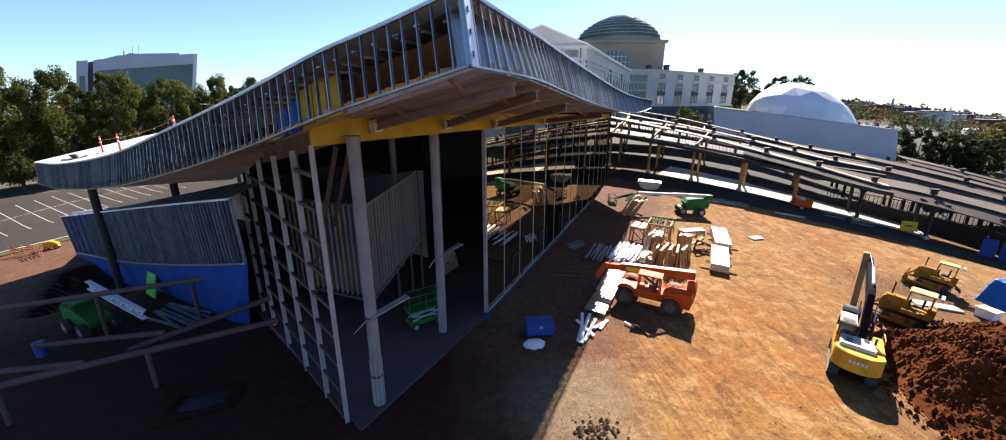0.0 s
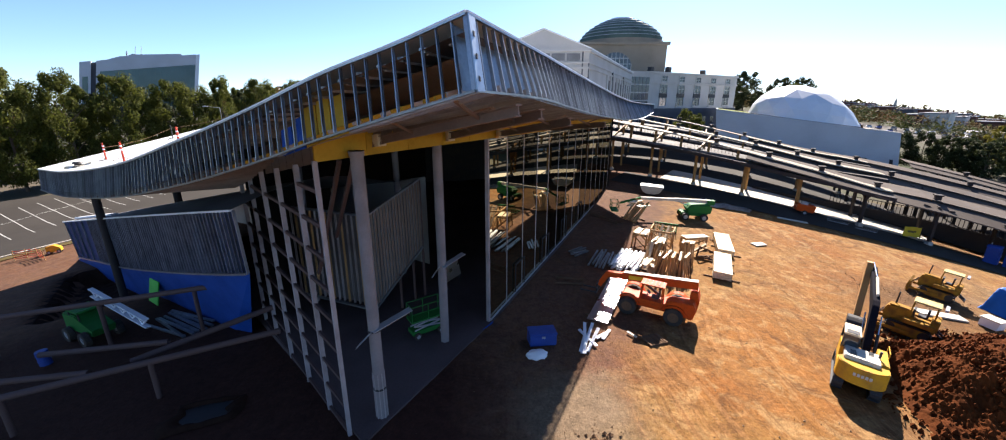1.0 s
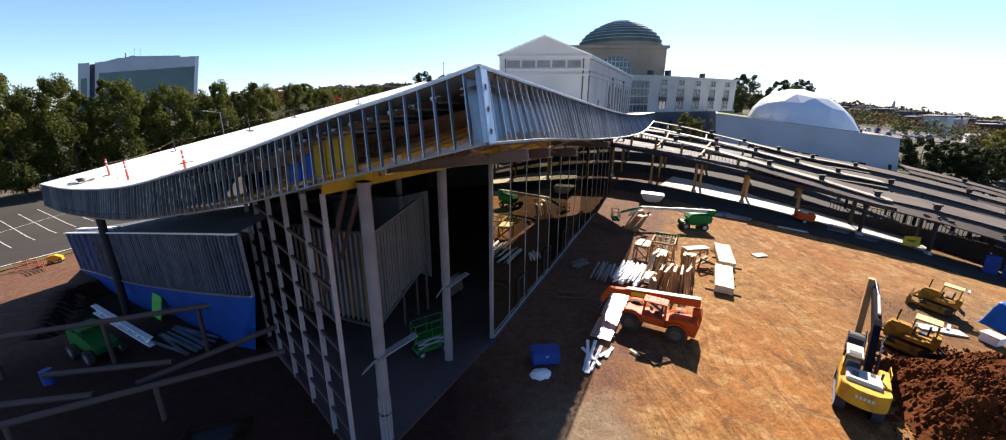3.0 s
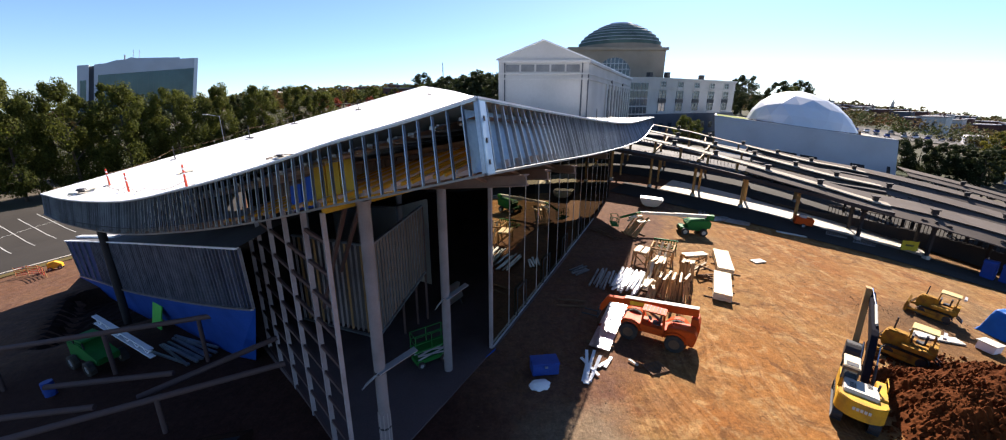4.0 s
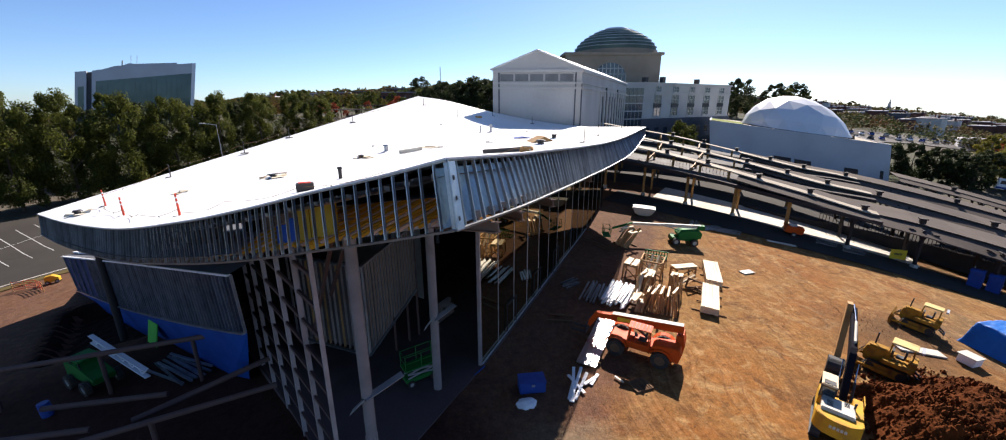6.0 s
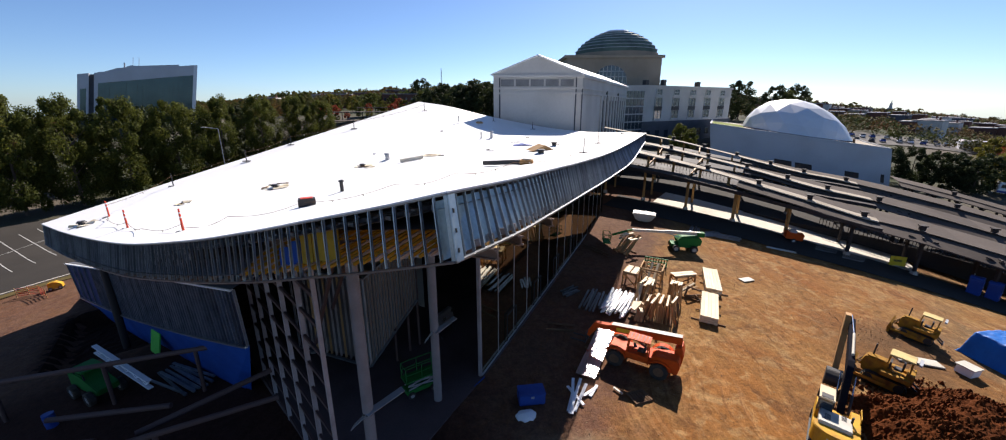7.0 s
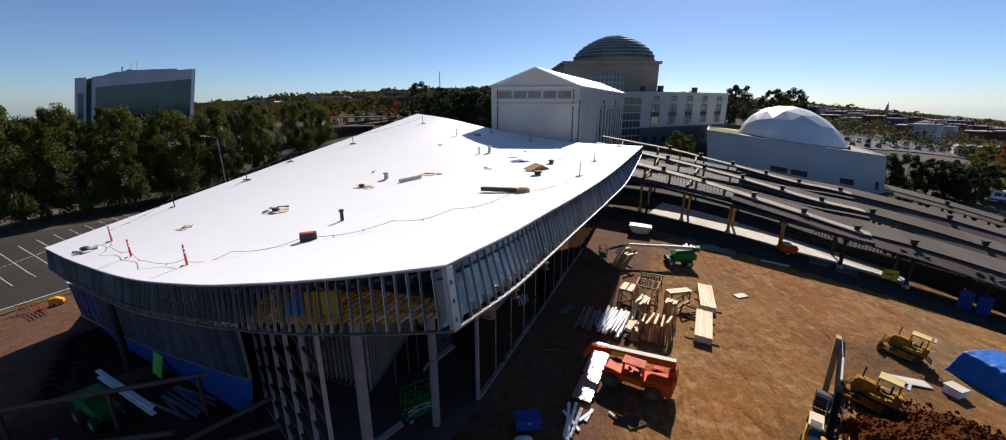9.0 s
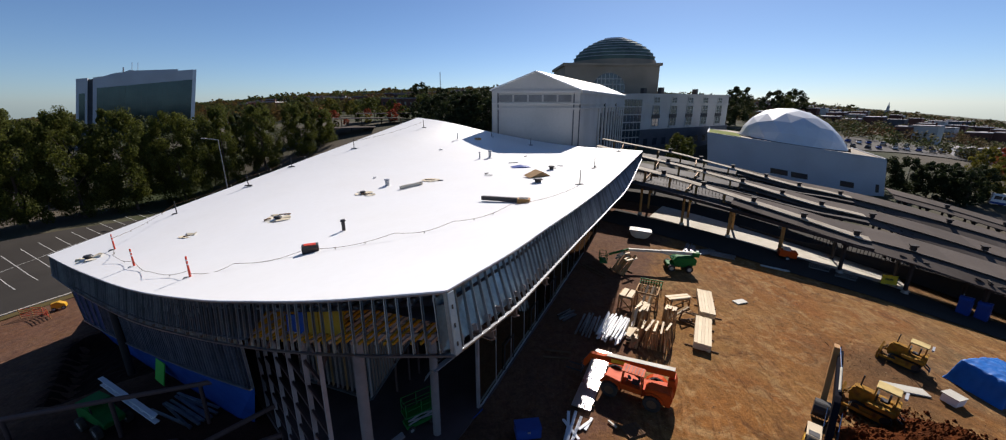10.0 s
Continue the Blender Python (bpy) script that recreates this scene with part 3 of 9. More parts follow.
def roof():
    bm = B()
    top = [[roof_point(i / RN, j / RN) + Vector((0, 0, 0.03 * noise.noise(Vector((i * 0.7, j * 0.9, 0))) if 0 < i < RN and 0 < j < RN else 0)) for i in range(RN + 1)] for j in range(RN + 1)]
    sheet(bm, top)
    part("roof_membrane", bm, M["membrane"], pavilion, "bright white single-ply roof membrane", smooth=True)
    bm = B()
    sheet(bm, [[p - Vector((0, 0, 0.45)) for p in row] for row in top])
    part("roof_deck", bm, M["deck"], pavilion, "dark corrugated steel roof deck")
    for name, e in (("coping_front", ROOF_F), ("coping_east", ROOF_E), ("coping_back", ROOF_B), ("coping_west", ROOF_W)):
        bm = B()
        sweep(bm, [p - Vector((0, 0, 0.025)) for p in e], 0.09, 0.05)
        part("coping", bm, M["coping"], pavilion, "pale metal edge coping")


def channel(p, q, out, w=0.036, d=0.1):
    """A C-shaped stud from p to q, its web square to the wall; out points outward."""
    p, q, out = Vector(p), Vector(q), Vector(out).normalized()
    ax = (q - p).normalized()
    out = (out - ax * out.dot(ax)).normalized()
    side = ax.cross(out)
    bm = B()
    t = 0.012
    prof = [(0, 0), (w, 0), (w, -t), (t, -t), (t, -d + t), (w, -d + t), (w, -d), (0, -d)]
    r = [[bm.verts.new(e + side * a + out * b) for a, b in prof] for e in (p, q)]
    for i in range(8):
        j = (i + 1) % 8
        bm.faces.new((r[0][i], r[0][j], r[1][j], r[1][i]))
    return bm


def fascia(top, low, n, name):
    T2, L2 = spline(top, n), spline(low, n)
    grp = part(name + "_bottom_track", rail_bm(L2, 0.12, 0.06), M["galv"], pavilion, "galvanised bottom track")
    part(name + "_top_track", rail_bm([p - Vector((0, 0, 0.075)) for p in T2], 0.1, 0.05), M["galv"], pavilion)
    # sheathing behind the studs
    for i in range(n + 1):
        a, b = T2[i] - Vector((0, 0, 0.09)), L2[i]
        t = (T2[min(n, i + 1)] - T2[max(0, i - 1)]).normalized()
        out = t.cross(Vector((0, 0, 1)))
        part("stud", channel(b, a, out), M["galv"], grp)


def rail_bm(pts, w, h):
    return sweep(B(), pts, w, h)


roof()
fascia(FRONT_TOP, FRONT_LOW, 92, "front_fascia")
fascia(EAST_TOP, EAST_LOW, 128, "east_fascia")


M["plate"] = mat("pale_corner_plate", (0.36, 0.43, 0.50), 0.45, 0.7, 0.15, 1.2, 9, 0.05, (0.3, 0.34, 0.38), 0.5, 0.4)


def tip_plate():
    """The folded, punched plates that close the prow of the roof."""
    et, el = spline(EAST_TOP, 240), spline(EAST_LOW, 240)
    a, d = et[0] - Vector((0, 0, 0.1)), el[0]
    b, c = a + (et[4] - et[0]).normalized() * 0.3, d + (el[4] - el[0]).normalized() * 0.3
    k = Vector((0.06, -0.03, 0))
    bm = B()
    v = [bm.verts.new(p + k * q) for q in (0.4, 1.0) for p in (a, b, c, d)]
    for f in ((0, 1, 2, 3), (7, 6, 5, 4), (0, 1, 5, 4), (1, 2, 6, 5), (2, 3, 7, 6), (3, 0, 4, 7)):
        bm.faces.new([v[j] for j in f])
    plate = part("prow_plate", bm, M["plate"], pavilion, "pale blue-grey corner plate")
    for f in (0.2, 0.5, 0.8):
        o = a.lerp(d, f).lerp(b.lerp(c, f), 0.45) + k * 1.1
        bm = B()
        beam(bm, o, o + (d - a).normalized() * 0.12, 0.06, 0.02, (0.9, -0.4, 0))
        part("punched_hole", bm, M["black"], plate)


tip_plate()


def along(a, b, s):
    d = b - a
    return a + d * (s / d.length)


def wall_line(s):
    """Point at s metres along the glazed side, from the prow corner."""
    l1 = (GLASS_A - CORNER).length
    return along(CORNER, GLASS_A, s) if s < l1 else along(GLASS_A, GLASS_B, s - l1)


def head(p):
    """Height of the soffit line over the glazed side."""
    return 13.1 - 0.022 * max(0, p.y - 25)


M["joist"] = mat("dull_joist_steel", (0.40, 0.355, 0.34), 0.5, 0.3, 0.2, 0.8, 9, 0.05, (0.18, 0.15, 0.14), 0.6, 0.4, 0.2)


def soffit():
    """The underside: joists from the fascia to the wall head, gold sheathing at the wall."""
    l1, l2 = (GLASS_A - CORNER).length, (GLASS_B - GLASS_A).length
    # joists run parallel to the front edge, from the east edge to the wall head
    low, front = spline(EAST_LOW, 160), spline(FRONT_LOW, 120)
    run = Vector((-0.9, 0.436, 0))

    def meet(p, a, b):
        d = b - a
        den = run.x * d.y - run.y * d.x
        k = ((a.x - p.x) * d.y - (a.y - p.y) * d.x) / den
        f = ((a.x - p.x) * run.y - (a.y - p.y) * run.x) / den
        return k, f

    for i in range(2, 160, 2):
        p = low[i]
        k, f = meet(p, CORNER, GLASS_A)
        if f > 1:
            k, f = meet(p, GLASS_A, GLASS_B)
        if f >= 0:
            q = p + run * k
            q.z = head(q) + 1.0
        else:
            q = p + run * 8.6
            q.z = min(front, key=lambda v: abs(v.x - q.x)).z + 0.12
        bm = B()
        beam(bm, p + run * 0.22 + Vector((0, 0, 0.14)), q, 0.09, 0.2)
        part("soffit_joist", bm, M["joist"], pavilion)
    low = spline(FRONT_LOW, 60)
    for i in range(20, 54, 2):
        f = (i - 20) / 40
        q = WEST_END.lerp(CORNER, f)
        q = Vector((q.x, q.y, low[i].z + 0.15 - 1.35 * f * f))
        bm = B()
        beam(bm, low[i] + Vector((0, 0, 0.05)), q, 0.05, 0.15)
        part("soffit_joist", bm, M["outrigger"], pavilion)
    # brown steel outriggers through the gold wall, with angle braces and pale wrapped ends
    for a, b in (((-5.65, 17.74, 13.65), (0.3, 11.9, 15.05)), ((-3.1, 21.93, 13.5), (1.1, 13.6, 14.9)), ((-0.44, 26.3, 13.3), (2.6, 17.1, 14.5)), ((3.5, 35.2, 13.1), (6.1, 25.6, 13.95))):
        a, b = Vector(a), Vector(b)
        bm = B()
        for w, h, dz in ((0.24, 0.04, 0.15), (0.05, 0.3, 0.0), (0.24, 0.04, -0.15)):
            beam(bm, a + Vector((0, 0, dz)), b + Vector((0, 0, dz)), w, h)
        g = part("outrigger", bm, M["outrigger"], pavilion, "brown steel outrigger beam")
        u = (b - a).normalized()
        bm = B()
        beam(bm, a - u * 0.2, a + u * 0.55, 0.36, 0.5)
        part("wrapped_end", bm, M["ply"], g, "pale wrapped beam end")
        side = Vector((u.y, -u.x, 0)).normalized()
        for s0, sg in ((0.35, 1), (0.6, -1), (0.8, 1)):
            p = a.lerp(b, s0)
            bm = B()
            beam(bm, p, p + side * sg * 1.5 + u * 0.5 + Vector((0, 0, 0.55)), 0.09, 0.09)
            part("angle_brace", bm, M["outrigger"], g)
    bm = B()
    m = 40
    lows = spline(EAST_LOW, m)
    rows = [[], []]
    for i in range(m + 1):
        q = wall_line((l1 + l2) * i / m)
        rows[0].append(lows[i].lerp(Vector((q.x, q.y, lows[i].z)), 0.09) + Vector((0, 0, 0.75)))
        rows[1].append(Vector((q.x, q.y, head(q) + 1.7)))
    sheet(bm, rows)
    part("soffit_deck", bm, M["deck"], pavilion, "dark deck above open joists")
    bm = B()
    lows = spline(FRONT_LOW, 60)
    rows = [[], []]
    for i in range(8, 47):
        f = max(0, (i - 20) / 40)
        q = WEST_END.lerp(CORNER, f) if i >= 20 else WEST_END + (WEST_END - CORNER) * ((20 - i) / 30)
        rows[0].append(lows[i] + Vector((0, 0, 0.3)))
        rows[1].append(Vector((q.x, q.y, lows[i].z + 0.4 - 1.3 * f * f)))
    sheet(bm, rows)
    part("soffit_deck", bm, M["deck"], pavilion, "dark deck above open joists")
    # gold sheathing over the wall head, in boards
    s, k = 0.0, 0
    while s < l1 + l2 - 0.3:
        e = min(s + 2.44, l1 + l2)
        if s < l1 < e:
            e = l1
        a, b = wall_line(s + 0.01), wall_line(e - 0.01)
        bm = B()
        hgt = 1.0 - 0.35 * smooth01(s / 40)
        beam(bm, (a.x, a.y, head(a) + hgt / 2), (b.x, b.y, head(b) + hgt / 2), 0.08, hgt)
        part("sheathing_board", bm, M["gold"], pavilion)
        s = e


soffit()


def front_void():
    """What stands inside the open front fascia: gold and blue boards, roof beams behind the studs."""
    T2, L2 = spline(FRONT_TOP, 60), spline(FRONT_LOW, 60)
    inset = Vector((0.55, 0.9, 0))
    near = Vector((0.42, 0.7, 0))
    for i in range(46, 57):
        if i in (46, 47) or i > 52:
            continue
        bm = B()
        a, b, c, d = L2[i] + near, L2[i + 1] + near, T2[i + 1] + near, T2[i] + near
        a, b = a + Vector((0, 0, 0.08)), b + Vector((0, 0, 0.08))
        f = f2 = (0.5, 0.5, 0.5, 0.6, 0.72, 0.8, 0.7, 0.5, 0.4, 0.3, 0.28)[i - 46]
        b = a.lerp(b, 0.9)
        c = d.lerp(c, 0.9)
        d, c = a.lerp(d, f), b.lerp(c, f2)
        k = Vector((0.03, 0.05, 0))
        v = [bm.verts.new(p) for p in (a, b, c, d, a + k, b + k, c + k, d + k)]
        for q in ((0, 1, 2, 3), (7, 6, 5, 4), (4, 5, 1, 0), (5, 6, 2, 1), (6, 7, 3, 2), (7, 4, 0, 3)):
            bm.faces.new([v[j] for j in q])
        part("sheathing_board", bm, M["blue"] if i < 50 else M["gold"] if i < 53 else M["outrigger"], pavilion)
    # deck flutes and joist ends under the roof edge, loose clips on the studs
    for i in range(30, 118, 2):
        q = spline(FRONT_TOP, 120)[i]
        bm = B()
        box(bm, q + Vector((0.12, 0.2, -0.42)), (0.2, 0.26, 0.12), Matrix.Rotation(radians(-28), 3, "Z"))
        part("deck_flute", bm, M["galv"], pavilion)
    rr = random.Random(3)
    # zigzag webs of the bar joists show between the studs of the low end
    for i in range(6, 38):
        for q0, q1 in ((0.25, 0.75), (0.75, 0.25)):
            p = L2[i].lerp(T2[i], q0 + rr.uniform(-0.06, 0.06)) + inset * 0.7
            q = L2[i + 1].lerp(T2[i + 1], q1 + rr.uniform(-0.06, 0.06)) + inset * 0.7
            bm = B()
            beam(bm, p, q, 0.04, 0.07)
            part("joist_web", bm, M["galv"], pavilion)
    # parallel floor joists seen through the tall end, some still gold-faced
    for i in range(84, 118):
        p = L2[i // 2].lerp(L2[i // 2 + 1], i % 2 / 2) + inset * 0.35 + Vector((0, 0, 0.1))
        bm = B()
        beam(bm, p + Vector((0, 0, 0.1)), p + inset * 4.3 + Vector((0, 0, 0.9)), 0.06, 0.1)
        part("soffit_joist", bm, M["gold"] if i % 3 else M["joist"], pavilion)
    # joist ends under the roof edge with their hangers
    for i in range(10, 60):
        p = T2[i] + inset * 0.3 - Vector((0, 0, 0.42))
        bm = B()
        beam(bm, p, p + inset * 2.4 + Vector((0, 0, -0.05)), 0.09, 0.2)
        part("roof_joist", bm, M["joist"], pavilion)
    # brown back wall of the tall end, in sheets
    for i in range(36, 58):
        a, b, c, d = [v + inset * 4.4 for v in (L2[i], L2[i + 1], T2[i + 1], T2[i])]
        bm = B()
        bm.faces.new([bm.verts.new(v) for v in (a, a.lerp(b, 0.97), d.lerp(c, 0.97) - Vector((0, 0, 0.3)), d - Vector((0, 0, 0.3)))])
        part("back_board", bm, M["outrigger"], pavilion)
    # near-black sheet paints the shade deep inside the open fascia
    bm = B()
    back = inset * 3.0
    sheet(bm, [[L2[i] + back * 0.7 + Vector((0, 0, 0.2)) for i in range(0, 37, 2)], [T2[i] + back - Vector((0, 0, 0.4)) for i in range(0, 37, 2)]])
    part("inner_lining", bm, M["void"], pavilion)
    E2, F2 = spline(EAST_TOP, 60), spline(EAST_LOW, 60)
    bm = B()
    ins = Vector((-0.32, 0.1, 0))
    sheet(bm, [[F2[i] + ins for i in range(0, 61, 2)], [E2[i] + ins - Vector((0, 0, 0.3)) for i in range(0, 61, 2)]])
    part("inner_lining", bm, M["lining"], pavilion, "bluish galvanised lining sheets")


front_void()


# ---- frame, glass and floor of the pavilion ----
M["roomboard"] = mat("dusty_tan_board", (0.21, 0.155, 0.12), 0.85, 0, 0.2, 0.5, 6, 0.1, (0.14, 0.105, 0.085), 0.7, 0.15)


def frame_and_glass():
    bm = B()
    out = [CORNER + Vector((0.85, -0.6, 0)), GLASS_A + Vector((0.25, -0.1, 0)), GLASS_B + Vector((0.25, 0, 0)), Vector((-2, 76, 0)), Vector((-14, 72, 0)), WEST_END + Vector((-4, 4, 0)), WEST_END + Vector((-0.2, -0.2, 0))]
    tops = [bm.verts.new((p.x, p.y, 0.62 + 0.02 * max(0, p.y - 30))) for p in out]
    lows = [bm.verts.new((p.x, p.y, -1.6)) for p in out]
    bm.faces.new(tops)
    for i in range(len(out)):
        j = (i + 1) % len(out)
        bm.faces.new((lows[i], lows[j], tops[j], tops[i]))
    part("floor_slab", bm, M["slab"], pavilion, "dusty concrete floor slab, darkened for the shade under the roof")
    # round columns
    for x, y, top in ((-6.0, 16.3, 13.4), (-3.85, 22.7, 13.3), (-14.5, 28.0, 11.5), (-9.0, 33.0, 12.5), (3.0, 38.5, 12.8), (9.5, 53.0, 12.5), (-8.0, 50.0, 12.5)):
        bm = B()
        rod(bm, (x, y, 0.5), (x, y, top), 0.265, n=24)
        col = part("column", bm, M["column"], pavilion, "round grey column", smooth=False)
        bm = B()
        rod(bm, (x, y, top - 0.2), (x, y, top), 0.3, 0.32, n=24)
        part("cap", bm, M["column"], col)
    # ribbed wrap and strap on the foot of the corner column, sheet offcuts pinned to two columns
    for k in range(9):
        a = 2 * math.pi * k / 9
        bm = B()
        rod(bm, (-6.0 + 0.275 * math.cos(a), 16.3 + 0.275 * math.sin(a), 0.62), (-6.0 + 0.275 * math.cos(a), 16.3 + 0.275 * math.sin(a), 3.1), 0.03, n=6)
        part("wrap_rib", bm, M["post"], pavilion)
    for z in (2.2, 5.3):
        bm = B()
        rod(bm, (-6.0, 16.3, z), (-6.0, 16.3, z + 0.08), 0.3, n=20)
        part("strap", bm, M["black"], pavilion)
    for p, q in (((-6.75, 16.1, 4.6), (-6.0, 16.05, 5.4)), ((-6.0, 16.05, 5.4), (-4.5, 17.2, 5.9)), ((-4.4, 22.4, 5.2), (-3.9, 22.4, 5.9)), ((-3.8, 22.4, 5.8), (-2.6, 23.4, 6.3))):
        bm = B()
        beam(bm, p, q, 0.42, 0.03)
        part("pinned_sheet", bm, M["grey"], pavilion, "pale sheet offcut strapped to a column")
    # corner post and lattice of tubes
    d = (WEST_END - CORNER)
    n = Vector((-d.y, d.x, 0)).normalized()
    for k, s in enumerate((0.0, 2.35, 5.3, 8.3, 11.2, 13.8)):
        p = along(CORNER, WEST_END, s)
        top = 13.15 - 0.17 * s
        bm = B()
        w = 0.17 if k == 0 else 0.21
        box(bm, (p.x, p.y, (top - 0.6) / 2), (0.14, w, top + 0.6), Matrix.Rotation(math.atan2(d.y, d.x), 3, "Z"))
        part("lattice_post", bm, M["post"], pavilion, "grey primed tube post")
        if k:
            for g in range(9):
                z = 0.6 + 1.42 * g
                if z > top - 0.4:
                    continue
                q = along(CORNER, WEST_END, s - (2.35 if k == 1 else 2.95))
                bm = B()
                beam(bm, (p.x, p.y, z), (q.x, q.y, z), 0.12, 0.16)
                part("girt", bm, M["primer"], pavilion)
    # mullions and panes
    L = (GLASS_B - GLASS_A).length
    count = 14
    for i in range(count + 1):
        p = along(GLASS_A, GLASS_B, L * i / count)
        bm = B()
        w = 0.22 if i == 0 else 0.05
        z0, z1 = 0.62 + 0.02 * max(0, p.y - 30), head(p)
        box(bm, (p.x, p.y, (z0 + z1) / 2), (w, 0.2 if i == 0 else 0.1, z1 - z0), Matrix.Rotation(math.atan2(GLASS_B.y - GLASS_A.y, GLASS_B.x - GLASS_A.x), 3, "Z") @ Matrix.Rotation(radians(90), 3, "Z"))
        part("mullion", bm, M["post"] if i == 0 else M["joist"], pavilion)
        if i < count:
            q = along(GLASS_A, GLASS_B, L * (i + 1) / count)
            for a, b in ((0.0, 0.5), (0.5, 1.0)):
                bm = B()
                za, zb = z0 + (z1 - z0) * a, z0 + (z1 - z0) * b
                tw = 0.004 * noise.noise(Vector((i * 3.1, a * 7, 2)))
                vs = [bm.verts.new(v) for v in ((p.x + tw, p.y, za), (q.x - tw, q.y, za), (q.x + tw, q.y, zb), (p.x - tw, p.y, zb))]
                bm.faces.new(vs)
                ob = part("glass_pane", bm, M["glass"], pavilion)
                ob.visible_shadow = False
    bm = B()
    beam(bm, GLASS_A + Vector((0.12, 0, 0.66)), GLASS_B + Vector((0.12, 0, 1.4)), 0.12, 0.07)
    part("sill", bm, M["grey"], pavilion, "pale metal sill")
    # dark door frames at the foot of the glass
    dirn = (GLASS_B - GLASS_A).normalized()
    for s0 in (4.6, 11.0, 17.2, 24.0):
        p = GLASS_A + dirn * s0 + Vector((0.1, -0.05, 0.62 + 0.02 * max(0, GLASS_A.y + s0 * dirn.y - 30)))
        q = p + dirn * 1.9
        up_ = Vector((0, 0, 2.5))
        bm = B()
        for e, f in ((p, p + up_), (q, q + up_), (p + up_, q + up_)):
            beam(bm, e, f, 0.09, 0.09)
        part("door_frame", bm, M["steel"], pavilion, "metal door frame in the glass wall")
    bm = B()
    a, b = GLASS_A + Vector((-1.9, -3.4, 0.3)), GLASS_A + Vector((0.3, -0.15, 0.4))
    beam(bm, a, b, 0.06, 0.5)
    part("base_membrane", bm, M["blue"], pavilion, "blue waterproofing strip at the slab edge")
    # unseen dark walls added at the back to keep light out of the pavilion
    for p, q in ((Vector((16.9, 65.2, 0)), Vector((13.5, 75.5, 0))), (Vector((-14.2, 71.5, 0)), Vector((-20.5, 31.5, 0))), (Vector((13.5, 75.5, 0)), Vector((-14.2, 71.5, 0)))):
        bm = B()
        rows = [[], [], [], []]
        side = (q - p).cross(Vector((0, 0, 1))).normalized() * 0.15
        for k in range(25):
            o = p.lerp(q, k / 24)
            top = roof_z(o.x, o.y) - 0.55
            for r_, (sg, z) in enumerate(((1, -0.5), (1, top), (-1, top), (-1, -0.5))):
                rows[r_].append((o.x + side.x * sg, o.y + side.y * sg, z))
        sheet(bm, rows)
        part("rear_wall", bm, M["void"], pavilion, "unseen dark back wall added to keep light out")
    # hanging stud-framed room inside
    a, b = Vector((-8.9, 24.8, 0)), Vector((-6.3, 28.9, 0))
    n = 18
    for i in range(n + 1):
        p = a.lerp(b, i / n)
        f = i / n
        part("stud", channel((p.x, p.y, 1.6 + 3.1 * f), (p.x, p.y, 8.3 + 1.6 * f), (1, -0.5, 0), 0.05, 0.1), M["galv"], pavilion)
    bm = B()
    off = Vector((-0.04, 0.02, 0))
    sheet(bm, [[(a + off) + Vector((0, 0, 1.6)), (b + off) + Vector((0, 0, 4.7))], [(a + off) + Vector((0, 0, 8.3)), (b + off) + Vector((0, 0, 9.9))]])
    part("room_lining", bm, M["roomboard"], pavilion, "dusty tan board lining of the hanging room")
    c = Vector((-15.0, 27.0, 0))
    for i in range(16):
        p = a.lerp(c, i / 15)
        part("stud", channel((p.x, p.y, 1.8), (p.x, p.y, 8.3), (-0.4, -1, 0), 0.06, 0.15), M["wood" if i % 3 == 2 else "joist"], pavilion)
    bm = B()
    off = Vector((0.1, 0.35, 0))
    sheet(bm, [[a + off + Vector((0, 0, 1.8)), c + off + Vector((0, 0, 1.8))], [a + off + Vector((0, 0, 8.3)), c + off + Vector((0, 0, 8.3))]])
    part("room_lining", bm, M["deck"], pavilion)
    for p, q in ((a, b), (a, c)):
        for z0, z1 in ((1.6, 4.7 if q is b else 1.8), (8.3, 9.9 if q is b else 8.3)):
            bm = B()
            beam(bm, (p.x, p.y, z0), (q.x, q.y, z1), 0.2, 0.12)
            part("track", bm, M["galv"], pavilion)
    # raking inner struts
    for x0, y0, x1, y1, z0, z1 in ((-10.5, 21.0, -7.4, 18.0, 6.0, 12.8), (-9.5, 21.5, -6.6, 17.6, 8.0, 12.9), (-6.3, 29.0, -6.3, 29.0, 0.6, 9.8), (-6.9, 28.2, -6.9, 28.2, 0.6, 4.3), (-7.6, 26.9, -7.6, 26.9, 0.6, 3.4)):
        bm = B()
        beam(bm, (x0, y0, z0), (x1, y1, z1), 0.16, 0.16)
        part("strut", bm, M["primer"], pavilion)


frame_and_glass()


# ---- west wing: low stud-walled volume with its own roof ----
M["wingstud"] = mat("dull_blue_grey_stud", (0.24, 0.26, 0.31), 0.5, 0.7, 0.25, 1.2, 14, 0.05, (0.08, 0.085, 0.11), 0.6, 0.4, 0.3)


